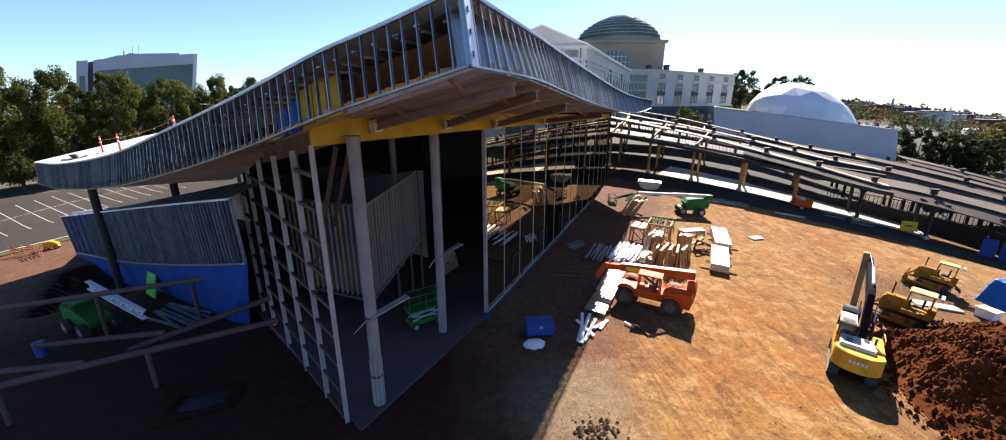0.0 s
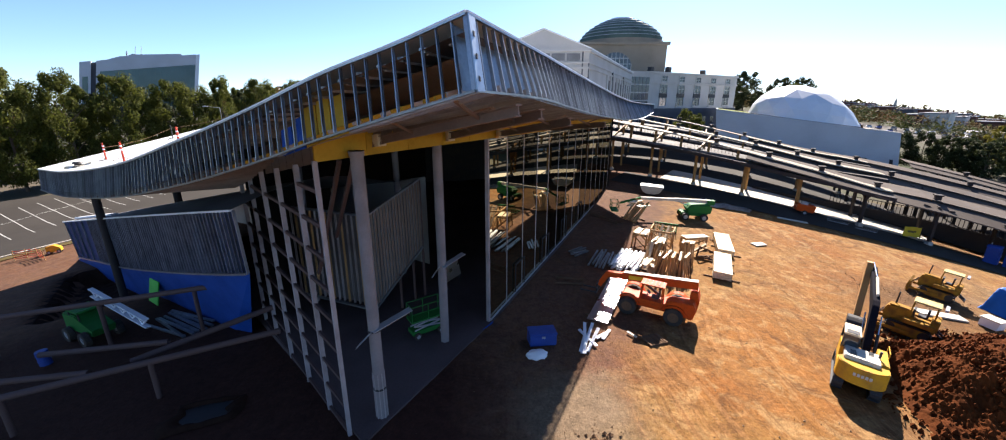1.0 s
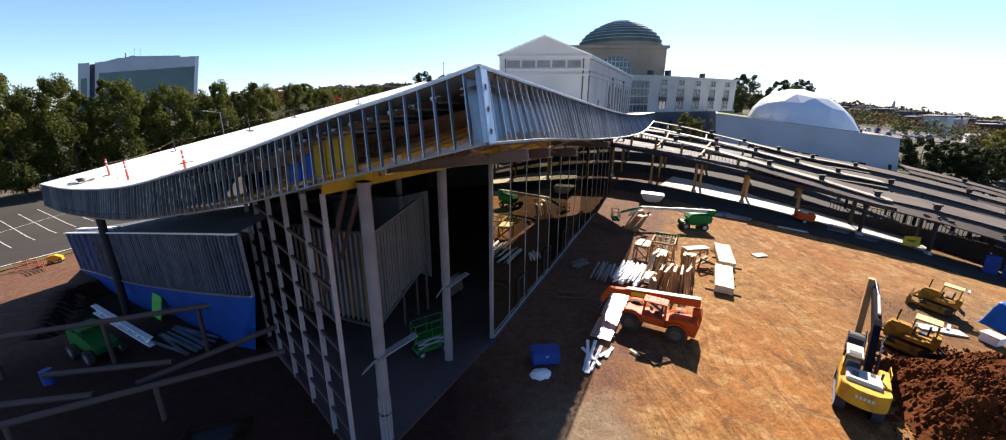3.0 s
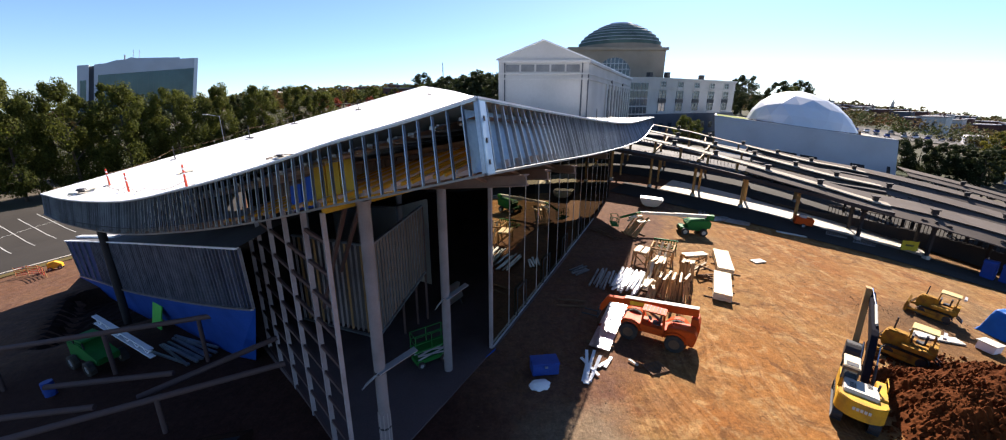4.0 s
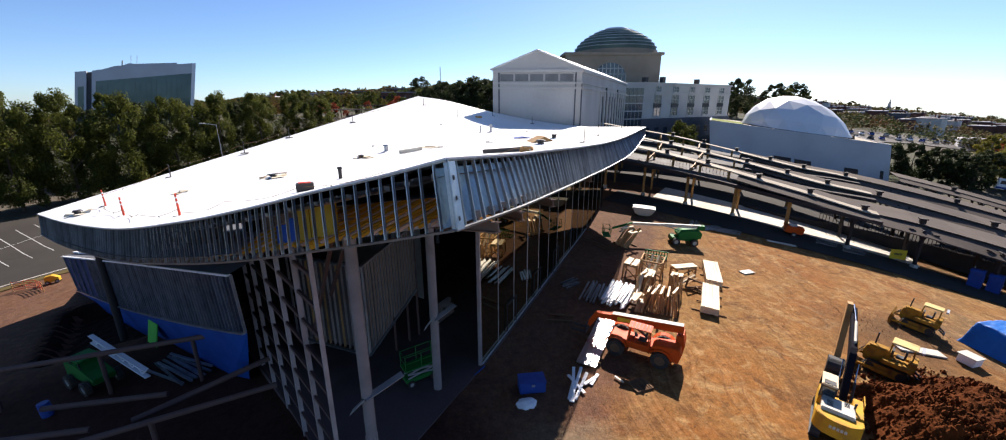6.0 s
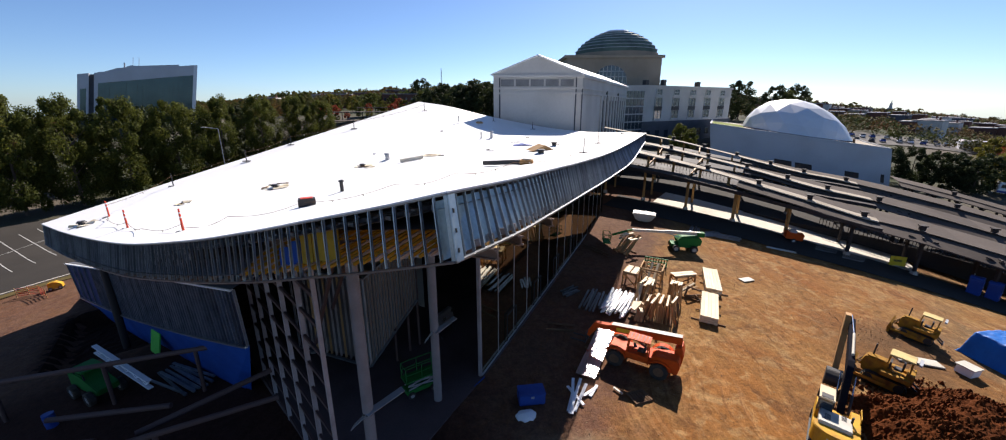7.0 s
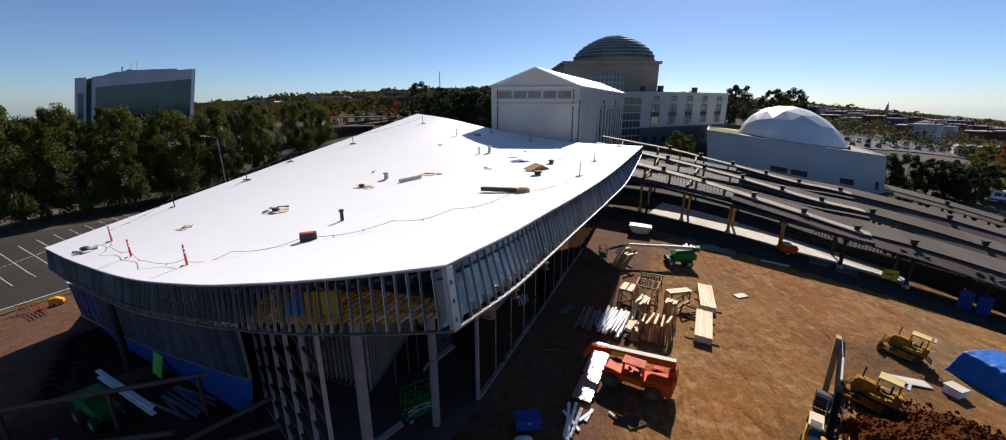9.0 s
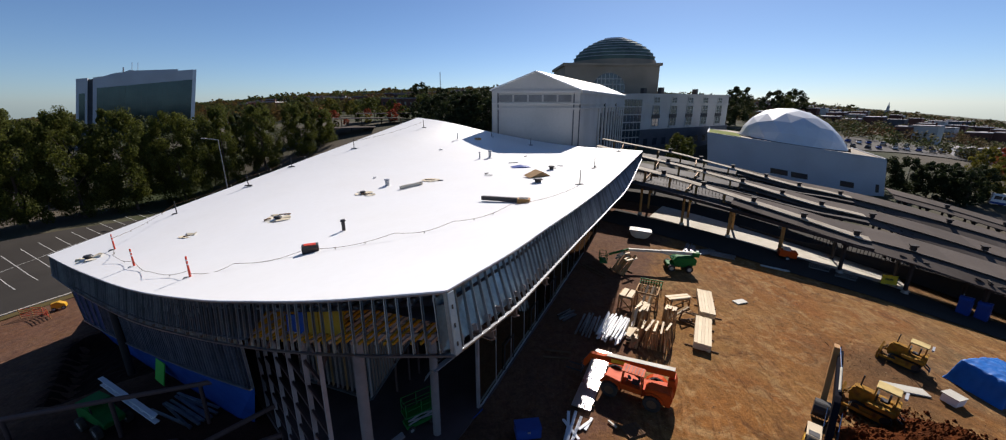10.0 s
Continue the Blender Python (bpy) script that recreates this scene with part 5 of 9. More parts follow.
def shed(k, pts):
    s = thing("train_shed", "long dark train-shed canopy with ridge vents on steel posts", "canopy", "train sheds")
    n = 66
    R = spline(pts, n)
    fwd = []
    for i in range(n + 1):
        t = (R[min(n, i + 1)] - R[max(0, i - 1)])
        t.z = 0
        t.normalize()
        fwd.append(Vector((t.y, -t.x, 0)))
    short = k == 3
    # ridge strip behind and front slope: sheets with standing joints
    for i in range(0, n, 3):
        j = min(n, i + 3)
        bm = B()
        rows = []
        for off, dz in ((-1.0, 0.05), (-0.5, 0.0), (0, 0)):
            rows.append([R[m] + fwd[m] * off * (8.4 if short else 1.6 + 6.8 * smooth01((m - 12) / 22)) + Vector((0, 0, dz)) for m in (i, j)])
        sheet(bm, rows)
        geo = bmesh.ops.extrude_face_region(bm, geom=bm.faces[:])
        bmesh.ops.translate(bm, verts=[v for v in geo["geom"] if isinstance(v, bmesh.types.BMVert)], vec=(0, 0, -0.12))
        part("roof_sheet", bm, M["solar"], s)
        drop = 1.1
        if i >= 18 or short:
            bm = B()
            sheet(bm, [[R[m] + Vector((0, 0, 0)) for m in (i, j)], [R[m] + fwd[m] * (1.6 + (1.8 if k in (0, 3) else 1.8 * smooth01((m - 30) / 12))) + Vector((0, 0, -drop * (0.5 + 0.5 * smooth01((m - 24) / 16)))) for m in (i, j)]])
            geo = bmesh.ops.extrude_face_region(bm, geom=bm.faces[:])
            bmesh.ops.translate(bm, verts=[v for v in geo["geom"] if isinstance(v, bmesh.types.BMVert)], vec=(0, 0, -0.14))
            part("roof_sheet", bm, M["solar"], s)
    # pale ridge board and eave beams
    bm = B()
    cut = 30
    if not short:
        sweep(bm, [R[i] + fwd[i] * 0.1 + Vector((0, 0, 0.05)) for i in range(cut + 1)], 2.3, 0.16)
        part("ridge_board", bm, M["ridge"], s, "pale ridge board")
        bm = B()
    sweep(bm, [R[i] + fwd[i] * 0.1 + Vector((0, 0, 0.03)) for i in range(0 if short else cut, n + 1)], 1.1, 0.08)
    part("ridge_cap", bm, M["solar"], s)
    if not short:
        bm = B()
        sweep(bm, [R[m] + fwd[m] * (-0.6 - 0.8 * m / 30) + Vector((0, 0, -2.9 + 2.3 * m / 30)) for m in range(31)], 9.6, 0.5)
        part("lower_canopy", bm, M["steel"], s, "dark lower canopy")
        for i in range(2, 26, 3):
            bm = B()
            a, b = R[i] + fwd[i] * 0.1, R[i] + fwd[i] * 0.4 + Vector((0, 0, -2.7 + 2.0 * i / 26))
            beam(bm, a, b, 0.35, 0.35, fwd[i])
            part("raised_post", bm, M["brownsteel"], s, "brown post under the raised ridge")
            if i < 16 and k == 0:
                for q in range(8):
                    c, d = R[i].lerp(R[min(n, i + 3)], q / 8), R[i].lerp(R[min(n, i + 3)], q / 8) + Vector((0, 0, -1.6))
                    bm = B()
                    beam(bm, c - fwd[i] * 2, d - fwd[i] * 2, 0.06, 0.06, fwd[i])
                    part("trellis_bar", bm, M["steel"], s)
    # posts with curved brackets
    step = 5
    for i in range(3, n - 2, step):
        p = R[i] + fwd[i] * (2.4 if k == 0 and i >= 24 else 1.2)
        g = land(p.x, p.y)
        top = R[i].z - 0.55 - (2.2 * max(0, 1 - i / 26) if not short else 0)
        mt = M["brownsteel"] if i < 24 and not short else M["steel"]
        bm = B()
        box(bm, (p.x, p.y, (g - 0.3 + top) / 2), (0.34, 0.34, top - g + 0.3))
        post = part("post", bm, mt, s)
        bm = B()
        box(bm, (p.x, p.y, g + 0.2), (0.7, 0.7, 0.7), None, (0.7, 0.7))
        part("footing", bm, M["concrete"], post)
        for sgn in (-1, 1):
            bm = B()
            u = (R[min(n, i + 1)] - R[i - 1]).normalized() * sgn
            prev = Vector((p.x, p.y, top - 1.5))
            for q in range(1, 6):
                a = q / 5 * math.pi / 2
                nxt = Vector((p.x, p.y, top - 1.5)) + u * (1.5 * (1 - math.cos(a))) + Vector((0, 0, 1.5 * math.sin(a)))
                beam(bm, prev, nxt, 0.2, 0.2)
                prev = nxt
            part("bracket", bm, mt, post)
        bm = B()
        c = R[i] - fwd[i] * 4.2 + Vector((0, 0, -0.75))
        beam(bm, Vector((p.x, p.y, top)), c, 0.2, 0.35)
        part("rafter", bm, mt, s)
        p2 = R[i] - fwd[i] * 3.4
        bm = B()
        g2 = land(p2.x, p2.y)
        box(bm, (p2.x, p2.y, (g2 - 0.3 + R[i].z - 0.9) / 2), (0.3, 0.3, R[i].z - 0.6 - g2))
        part("post", bm, mt, s)
    # vents
    ks = [Vector(q) for q in pts[1:]]
    for q in ks:
        bm = B()
        box(bm, q + Vector((0, 0, 0.4)), (0.6, 0.6, 0.55), Matrix.Rotation(radians(-30), 3, "Z"))
        v = part("vent", bm, M["steel"], s, "square black ridge vent")
        bm = B()
        box(bm, q + Vector((0, 0, 0.74)), (0.85, 0.85, 0.16), Matrix.Rotation(radians(-30), 3, "Z"))
        part("cap", bm, M["steel"], v)


for k, pts in enumerate(RIDGES):
    shed(k, pts)


def along_ridge(f, side, k=0):
    R = spline(RIDGES[k], 60)
    i = min(59, int(f * 60))
    t = (R[i + 1] - R[i]).normalized()
    t.z = 0
    p = R[i].lerp(R[i + 1], f * 60 - i)
    return Vector((p.x, p.y, 0)) + Vector((t.y, -t.x, 0)).normalized() * side


def platforms():
    for k in range(3):
        bm = B()
        rows = []
        for side in (1.2, -1.5, -4.2, -6.4) if k == 0 else (8.0, 3.0, -2.0, -8.0):
            rows.append([(p.x, p.y, land(p.x, p.y) + 0.14) for p in (along_ridge(0.14 + f / 40 * 0.37 if k == 0 else f / 40, side, k) for f in range(41))])
        sheet(bm, rows)
        # the two rear platforms are dark to paint the shade between the sheds
        tagged(part("platform_%d" % (k + 1), bm, M["platform"] if k == 0 else M["asphalt"]), "sunlit pale concrete platform under the front shed" if k == 0 else "platform between the sheds, coloured dark for the shade there", "platform", kind="structure")


platforms()


def front_shade_strip():
    # dark sheet that paints the front shed's shade onto the clay
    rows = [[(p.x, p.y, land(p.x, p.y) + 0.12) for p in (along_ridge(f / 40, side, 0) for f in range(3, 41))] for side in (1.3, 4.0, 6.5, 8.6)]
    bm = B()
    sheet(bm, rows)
    tagged(part("road_2", bm, M["asphalt"]), "dark strip painted on the ground for the front shed's shade", "road", kind="structure")


front_shade_strip()


def shed_fence():
    """A dark ramp wall with pickets on it, behind the sunlit platform under the front shed."""
    f = thing("picket_fence", "dark iron picket fence on the ramp wall", "fence")

    def rise(q):
        return 0.5 + 2.1 * smooth01((q - 0.30) / 0.3)

    for k in range(110):
        q = 0.40 + 0.0045 * k
        p = along_ridge(q, -5.8)
        g = land(p.x, p.y) + rise(q)
        bm = B()
        beam(bm, (p.x, p.y, g), (p.x, p.y, g + 1.5), 0.06, 0.06)
        part("picket", bm, M["steel"], f)
    for z in (0.1, 1.45):
        bm = B()
        qs = [0.40 + 0.045 * k for k in range(12)]
        sweep(bm, [(a.x, a.y, land(a.x, a.y) + rise(q) + z) for q, a in ((q, along_ridge(q, -5.8)) for q in qs)], 0.08, 0.1)
        part("rail", bm, M["steel"], f)
    w = thing("ramp_wall", "dark retaining wall of the old platform ramp", "wall")
    qs = [0.28 + 0.05 * k for k in range(14)]
    for q0, q1 in zip(qs, qs[1:]):
        a, b = along_ridge(q0, -6.0), along_ridge(q1, -6.0)
        bm = B()
        rows = []
        for off in (-0.15, 0.15):
            for up_ in (0, 1):
                rows.append([Vector((c.x, c.y + off, land(c.x, c.y) - 0.4 + up_ * (rise(q) + 0.4))) for q, c in ((q0, a), (q1, b))])
        sheet(bm, [rows[0], rows[1], rows[3], rows[2]])
        part("wall_panel", bm, M["steel"], w)


shed_fence()


# ---- parking lot with painted bays ----
PA, PB, PC, PD = (-46.3, 68.4), (-66.0, 104.0), (-120.0, 36.0), (-84.5, 7.2)
draped("parking_lot", (PA, PB, PC, PD), M["asphalt"], 0.1, "worn grey asphalt parking lot", "parking lot")


M["verge"] = mat("dry_grass", (0.10, 0.075, 0.03), 0.95, 0, 0.5, 0.6, 9, 0.5, (0.05, 0.045, 0.018), 0.7, 0.1)


def bay_lines():
    def stripe(p, q):
        p, q = Vector((*p, 0)), Vector((*q, 0))
        w = (q - p).cross(Vector((0, 0, 1))).normalized() * 0.06
        n = max(4, int((q - p).length / 2))
        rows = [[], []]
        for i in range(n + 1):
            o = p.lerp(q, i / n)
            for e, sg in ((0, -1), (1, 1)):
                o2 = o + w * sg
                rows[e].append((o2.x, o2.y, land(o2.x, o2.y) + 0.13))
        bm = B()
        sheet(bm, rows)
        tagged(part("bay_line", bm, M["paint"]), "faded white parking bay line", "road marking", "bay lines", "structure")

    for k in range(-5, 12):
        y = 52.6 + 2.95 * k
        stripe((-68.4, y), (-77.3, y + 5.0))
        if k > -3:
            stripe((-77.5, y + 5.1), (-84.5, y + 9.0))
    stripe((-77.4, 42.8), (-77.4, 90.0))
    a, d = Vector((*PA, 0)), Vector((*PD, 0))
    bm = B()
    pts = [a.lerp(d, i / 24) for i in range(25)]
    sweep(bm, [(p.x, p.y, land(p.x, p.y) + 0.06) for p in pts], 0.3, 0.26)
    tagged(part("kerb_1", bm, M["concrete"]), "concrete kerb of the parking lot", "kerb", kind="structure")
    side = Vector((0.85, -0.53, 0))
    rows = [[(q.x, q.y, land(q.x, q.y) + 0.09) for q in (p + side * (0.25 + (1.7 + 0.5 * noise.noise(p * 0.4)) * e) for p in pts)] for e in (0, 0.5, 1)]
    bm = B()
    sheet(bm, rows)
    tagged(part("verge", bm, M["verge"]), "strip of dry brown grass beside the kerb", "verge", kind="structure")


bay_lines()


# ---- trees ----
def crown_mesh(name, rng, h, w, leaves, leaf, lobes_n, base=0.16):
    """An egg-shaped crown of many small leaf clumps on lobes, with gaps and an uneven outline."""
    verts, faces = [], []
    lobes = []
    for k in range(lobes_n):
        z = base + 0.06 + (0.97 - base - 0.06) * (k + rng.random()) / lobes_n
        r = 0.5 * math.sqrt(max(0.02, 1 - ((z - 0.45) / 0.56) ** 2))
        a = 2.4 * k + rng.uniform(-0.6, 0.6)
        q = rng.uniform(0.45, 0.92) * r
        lobes.append((math.cos(a) * q * w, math.sin(a) * q * w, z * h, rng.uniform(0.07, 0.17) * w * (1.15 - 0.45 * z)))
    for _ in range(leaves):
        lx, ly, lz, lr = lobes[int(rng.random() * len(lobes))]
        d = Vector((rng.gauss(0, 1), rng.gauss(0, 1), rng.gauss(0, 1))).normalized()
        c = Vector((lx, ly, lz)) + d * lr * rng.uniform(0.5, 1.15)
        a = (d + Vector((rng.gauss(0, 0.5), rng.gauss(0, 0.5), rng.gauss(0, 0.5)))).normalized()
        t = a.orthogonal().normalized()
        t = (t * math.cos(rng.random() * 6) + a.cross(t) * math.sin(rng.random() * 6)).normalized()
        b = a.cross(t)
        s = leaf * rng.uniform(0.6, 1.3)
        k = len(verts)
        verts += [tuple(c + t * s), tuple(c + b * s * 0.6 + t * s * 0.1), tuple(c - t * s * 0.9), tuple(c - b * s * 0.7)]
        faces.append((k, k + 1, k + 2, k + 3))
    me = bpy.data.meshes.new(name)
    me.from_pydata(verts, [], faces)
    return me


def trunk_mesh(rng, h, r):
    bm = B()
    rod(bm, (0, 0, -0.5), (0, 0, h * 0.35), r, r * 0.7, 10)
    rod(bm, (0, 0, h * 0.35), (0.2, 0.1, h * 0.8), r * 0.7, r * 0.15, 8)
    for k in range(7):
        a = rng.uniform(0, 6.28)
        z = h * (0.25 + 0.07 * k)
        l = h * 0.22
        rod(bm, (0, 0, z), (math.cos(a) * l, math.sin(a) * l, z + l * 0.8), r * 0.35, r * 0.08, 6)
    return finish(bm)


rng = random.Random(7)
TREE_KINDS = [(crown_mesh("crown", rng, 24, 17, 30000, 0.24, 64, 0.03), trunk_mesh(rng, 22, 0.45)) for k in range(4)]
TREE_KINDS += [(crown_mesh("crown", rng, 24, 17, 6500, 0.5, 40, 0.05), trunk_mesh(rng, 22, 0.45)) for k in range(3)]
for c, t in TREE_KINDS:
    t.materials.append(M["bark"])


def tree(x, y, h, kind, leafmat, label, group, wide=1.0):
    t = thing("tree", label, "tree", group, m=Matrix.Translation((x, y, land(x, y))) @ Matrix.Rotation(rng.uniform(0, 6.28), 4, "Z") @ Matrix.Diagonal((h / 24 * wide, h / 24 * wide, h / 24, 1)))
    c, tr = TREE_KINDS[kind]
    if not c.materials:
        c.materials.append(leafmat)
    o = part("crown", c, None, t)
    o.material_slots[0].link = "OBJECT"
    o.material_slots[0].material = leafmat
    part("trunk", tr, None, t)


# the row beside the parking lot, then a thinner row behind it
for x, y, h, k, wide in ((-101, 68.5, 22.5, 1, 0.8), (-95.2, 78.5, 23.2, 0, 0.72), (-91.8, 86.6, 23.0, 3, 0.74), (-87.9, 95.4, 23.6, 1, 0.8), (-83.6, 105.2, 23.2, 2, 0.78), (-78.8, 116, 22.6, 3, 0.72), (-73.9, 127.3, 20.2, 0, 0.82), (-68.6, 140.0, 17.2, 1, 0.98), (-64.5, 150, 13.0, 2, 1.1)):
    tree(x, y, h, k, M["leaf"], "broad leafy street tree beginning to turn", "trees along the lot", wide)
for x, y, h, k in ((-117, 80, 19, 4), (-111, 92, 19, 5), (-105, 104, 19, 6), (-99, 116, 19, 4), (-93, 128, 17, 5), (-87, 140, 15, 6)):
    tree(x, y, h, k, M["leafdark"], "leafy tree in the second row behind the lot", "trees behind the lot", 0.95)
for x, y, h, k, m in ((112.5, 116, 11.5, 4, "leafdark"), (116, 113, 12, 5, "leafdark"), (118.5, 109, 11.2, 6, "leafdark"), (119, 105, 10.8, 4, "leafdark"), (120, 100.5, 10.5, 5, "leafdark"), (123, 109, 11, 6, "leafdark"), (126, 104, 11, 4, "leafdark"), (131, 104, 11.3, 5, "leafgold"), (135, 99, 11, 6, "leafgold"), (158, 130, 10.5, 5, "leafgold"), (176, 138, 11, 6, "leafred"), (124, 218, 19, 6, "leafdark"), (112, 205, 13.5, 4, "leafdark"), (170, 262, 19, 5, "leafdark"), (182, 268, 17, 6, "leaf"), (192, 275, 21, 4, "leafdark"), (202, 280, 16, 5, "leaf"), (56, 128, 9, 4, "leaf"), (60, 131, 8, 5, "leaf")):
    tree(x, y, h * (0.86 if y < 120 else 1.0), k, M[m], "dark leafy tree behind the sheds" if m in ("leafdark", "leaf") else "tree with yellowing or red leaves", "trees by the station", wide=1.15)
for x, y, h, k, m in ((-53.7, 280, 16.5, 4, "leafdark"), (-31.7, 235, 13, 5, "leafdark"), (-24, 232, 12, 6, "leafdark"), (-17, 228, 12, 4, "leafdark"), (-8.8, 240, 13.4, 5, "leafdark"), (-36, 240, 10, 6, "leafgold"), (-44, 236, 9, 4, "leaf"), (-88, 205, 6.4, 5, "leafred"), (-83, 208, 5, 6, "leafred"), (-89, 225, 7.4, 4, "leaf"), (-96, 221, 7.0, 6, "leafgold"), (-85.8, 240, 8.4, 5, "leafgold"), (-73, 235, 9.6, 6, "leaf"), (-68, 214, 4.5, 4, "leafred"), (-61, 216, 5.5, 5, "leafgold"), (-54, 220, 6.5, 6, "leafred"), (-75, 219, 5.5, 4, "leaf"), (-66, 255, 8, 5, "leaf"), (-117, 250, 12.5, 6, "leaf"), (-144, 280, 12.5, 4, "leafdark"), (-148, 260, 10.6, 5, "leaf"), (-104, 258, 10, 4, "leafgold"), (-128, 262, 10, 5, "leafdark"), (-69.2, 165, 3.0, 4, "leafgold"), (-68.2, 172, 3.0, 5, "leaf"), (-66.1, 178, 3.0, 6, "leafred"), (-63.5, 185, 3.0, 4, "leaf"), (-57.2, 180, 3.5, 5, "leafgold"), (-55.1, 190, 4.3, 6, "leaf"), (-47.1, 182, 5.1, 4, "leafred"), (-44.3, 192, 6.1, 5, "leaf"), (-37.5, 188, 7.7, 6, "leafdark"), (-28.6, 170, 10.9, 4, "leafdark"), (-22.0, 160, 13.2, 5, "leafdark"), (-16.0, 150, 15.6, 6, "leafdark"), (-10.8, 142, 16.7, 4, "leafdark"), (-6.7, 138, 17.6, 5, "leafdark"), (-3.6, 132, 18.0, 6, "leafdark"), (-31.3, 200, 9.4, 5, "leafdark"), (-24.6, 205, 10.1, 6, "leafdark")):
    tree(x, y, h, k, M[m], "park tree in autumn colour" if m in ("leafred", "leafgold") else "dense green park tree", "park trees", wide=1.35)


def far_woods():
    """Tree-covered town to the skyline, as one mass of leaf clumps."""
    r = random.Random(11)
    verts, faces = [], []
    n = 0
    while n < 7800:
        a = radians(r.uniform(-57, 57))
        d = 215 + 1300 * r.random() ** 1.55
        x, y = math.sin(a) * d, math.cos(a) * d
        if -112 < x < 110 and y < 262 or 0 < x < 130 and y < 330 or -230 < x < -120 and y < 262:
            continue
        if a > 0.45 and (d < 262 or (d < 520 and noise.noise(Vector((x * 0.02, y * 0.02, 3))) < -0.12)):
            continue
        n += 1
        g = land(x, y)
        h = (r.uniform(4, 8.5) if a > 0.45 else r.uniform(6, 11)) if d < 600 else r.uniform(7, 13) * (1.4 if r.random() < 0.06 else 1)
        w = h * r.uniform(0.4, 0.62)
        for _ in range(95 if d < 450 else 50 if d < 700 else 28):
            q = Vector((r.gauss(0, 1), r.gauss(0, 1), r.gauss(0, 1))).normalized() * r.uniform(0.55, 1.0)
            c = Vector((x + q.x * w, y + q.y * w, g + h * 0.56 + q.z * h * 0.44))
            t = Vector((r.gauss(0, 1), r.gauss(0, 1), r.gauss(0, 1))).normalized()
            b = t.orthogonal().normalized()
            s = h * (0.07 if d < 450 else 0.1 if d < 700 else 0.15)
            k = len(verts)
            verts += [tuple(c + t * s), tuple(c + b * s), tuple(c - t * s), tuple(c - b * s)]
            faces.append((k, k + 1, k + 2, k + 3))
    me = bpy.data.meshes.new("far_woods")
    me.from_pydata(verts, [], faces)
    me.materials.append(M["leafwood"])
    tagged(new("far_woods", me), "distant mixed autumn trees over the town", "woods", kind="stuff")


M["leafwood"] = mat("distant_leaves", (0.075, 0.09, 0.026), 0.8, 0, 0.3, 0.05, 0.4, 0, (0.17, 0.075, 0.03), 0.9, 0.15, island=0.4, thin=0.35)
far_woods()


# ---- town houses, low blocks, steeple, parked cars ----
M["houseroof"] = mat("town_roof_felt", (0.22, 0.20, 0.20), 0.6, 0, 0.2, 0.3, 3, 0.1, (0.09, 0.08, 0.08), 0.6, 0.4, 0.6)


def row_house(m, w, d, h, wallmat, label):
    o = thing("row_house", label, "house", "town houses", m=m)
    bm = B()
    box(bm, (0, 0, h / 2 - 2), (w, d, h + 4))
    part("wall", bm, wallmat, o)
    bm = B()
    box(bm, (0, 0, h + 0.25), (w + 0.5, d + 0.5, 0.5), None, (0.96, 0.96))
    roof = part("roof", bm, M["houseroof"], o)
    bm = B()
    box(bm, (w * 0.3, 0, h + 1.2), (0.8, 0.8, 1.8))
    part("chimney", bm, M["brick"], roof)
    n = max(2, int(w / 3.2))
    for i in range(n):
        for z in (1.6, 4.6):
            if z < h - 1:
                bm = B()
                box(bm, (-w / 2 + w * (i + 0.5) / n, -d / 2 - 0.04, z), (1.1, 0.12, 1.7))
                part("window", bm, M["window"], o)


r = random.Random(5)
HOUSE_WALLS = (M["brick"], M["brick"], M["brick"], M["brick"], M["darkstone"], M["darkplinth"], M["stone"])
# terraces along streets that run across the slope to the east
for row in range(9):
    d = 236 + 44 * row + 5 * row * row
    a = radians(31.5 + r.uniform(0, 1.5))
    while a < radians(56):
        w = r.uniform(7.5, 13)
        x, y = math.sin(a) * d, math.cos(a) * d
        a += (w + r.choice((0.4, 0.4, 5))) / d
        if 118 < x < 300 and 145 < y < 232 or r.random() < 0.18:
            continue
        row_house(pose(x, y, land(x, y), 0, 0, -math.degrees(a) - 8 + r.uniform(-2, 2)), w, r.uniform(9, 12), r.choice((7, 8, 9, 10.5)), r.choice(HOUSE_WALLS), "flat-roofed brick town house in a terrace")
for i in range(46):
    a, d = radians(r.uniform(-31, -2)), r.uniform(300, 620)
    x, y = math.sin(a) * d, math.cos(a) * d
    row_house(pose(x, y, land(x, y) + 1.5, 0, 0, r.choice((-10, 8, 20))), r.uniform(10, 22), r.uniform(8, 11), r.choice((6.5, 7.5, 8.5)), r.choice(HOUSE_WALLS), "low flat-roofed brick town house")
row_house(pose(-62, 268, land(-62, 268), 0, 0, 8), 26, 10, 7.5, M["brick"], "red brick terrace behind the park")
row_house(pose(215, 176, land(215, 176), 0, 0, -40), 24, 12, 5.5, M["white"], "low white shop building")
row_house(pose(250, 330, land(250, 330), 0, 0, -35), 40, 14, 7, M["brick"], "long low brick block with a flat roof")


def steeple():
    s = thing("church_steeple", "pale slender church steeple over the town", "church")
    x, y = 568, 610
    z = land(x, y) - 4
    bm = B()
    box(bm, (x, y, z + 8), (3.6, 3.6, 20))
    part("tower", bm, M["stone"], s)
    bm = B()
    rod(bm, (x, y, z + 18), (x, y, z + 24), 1.9, 1.5, 8)
    part("belfry", bm, M["stone"], s)
    bm = B()
    rod(bm, (x, y, z + 24), (x, y, z + 29), 0.9, 0.15, 8)
    part("spire", bm, M["grey"], s)


steeple()


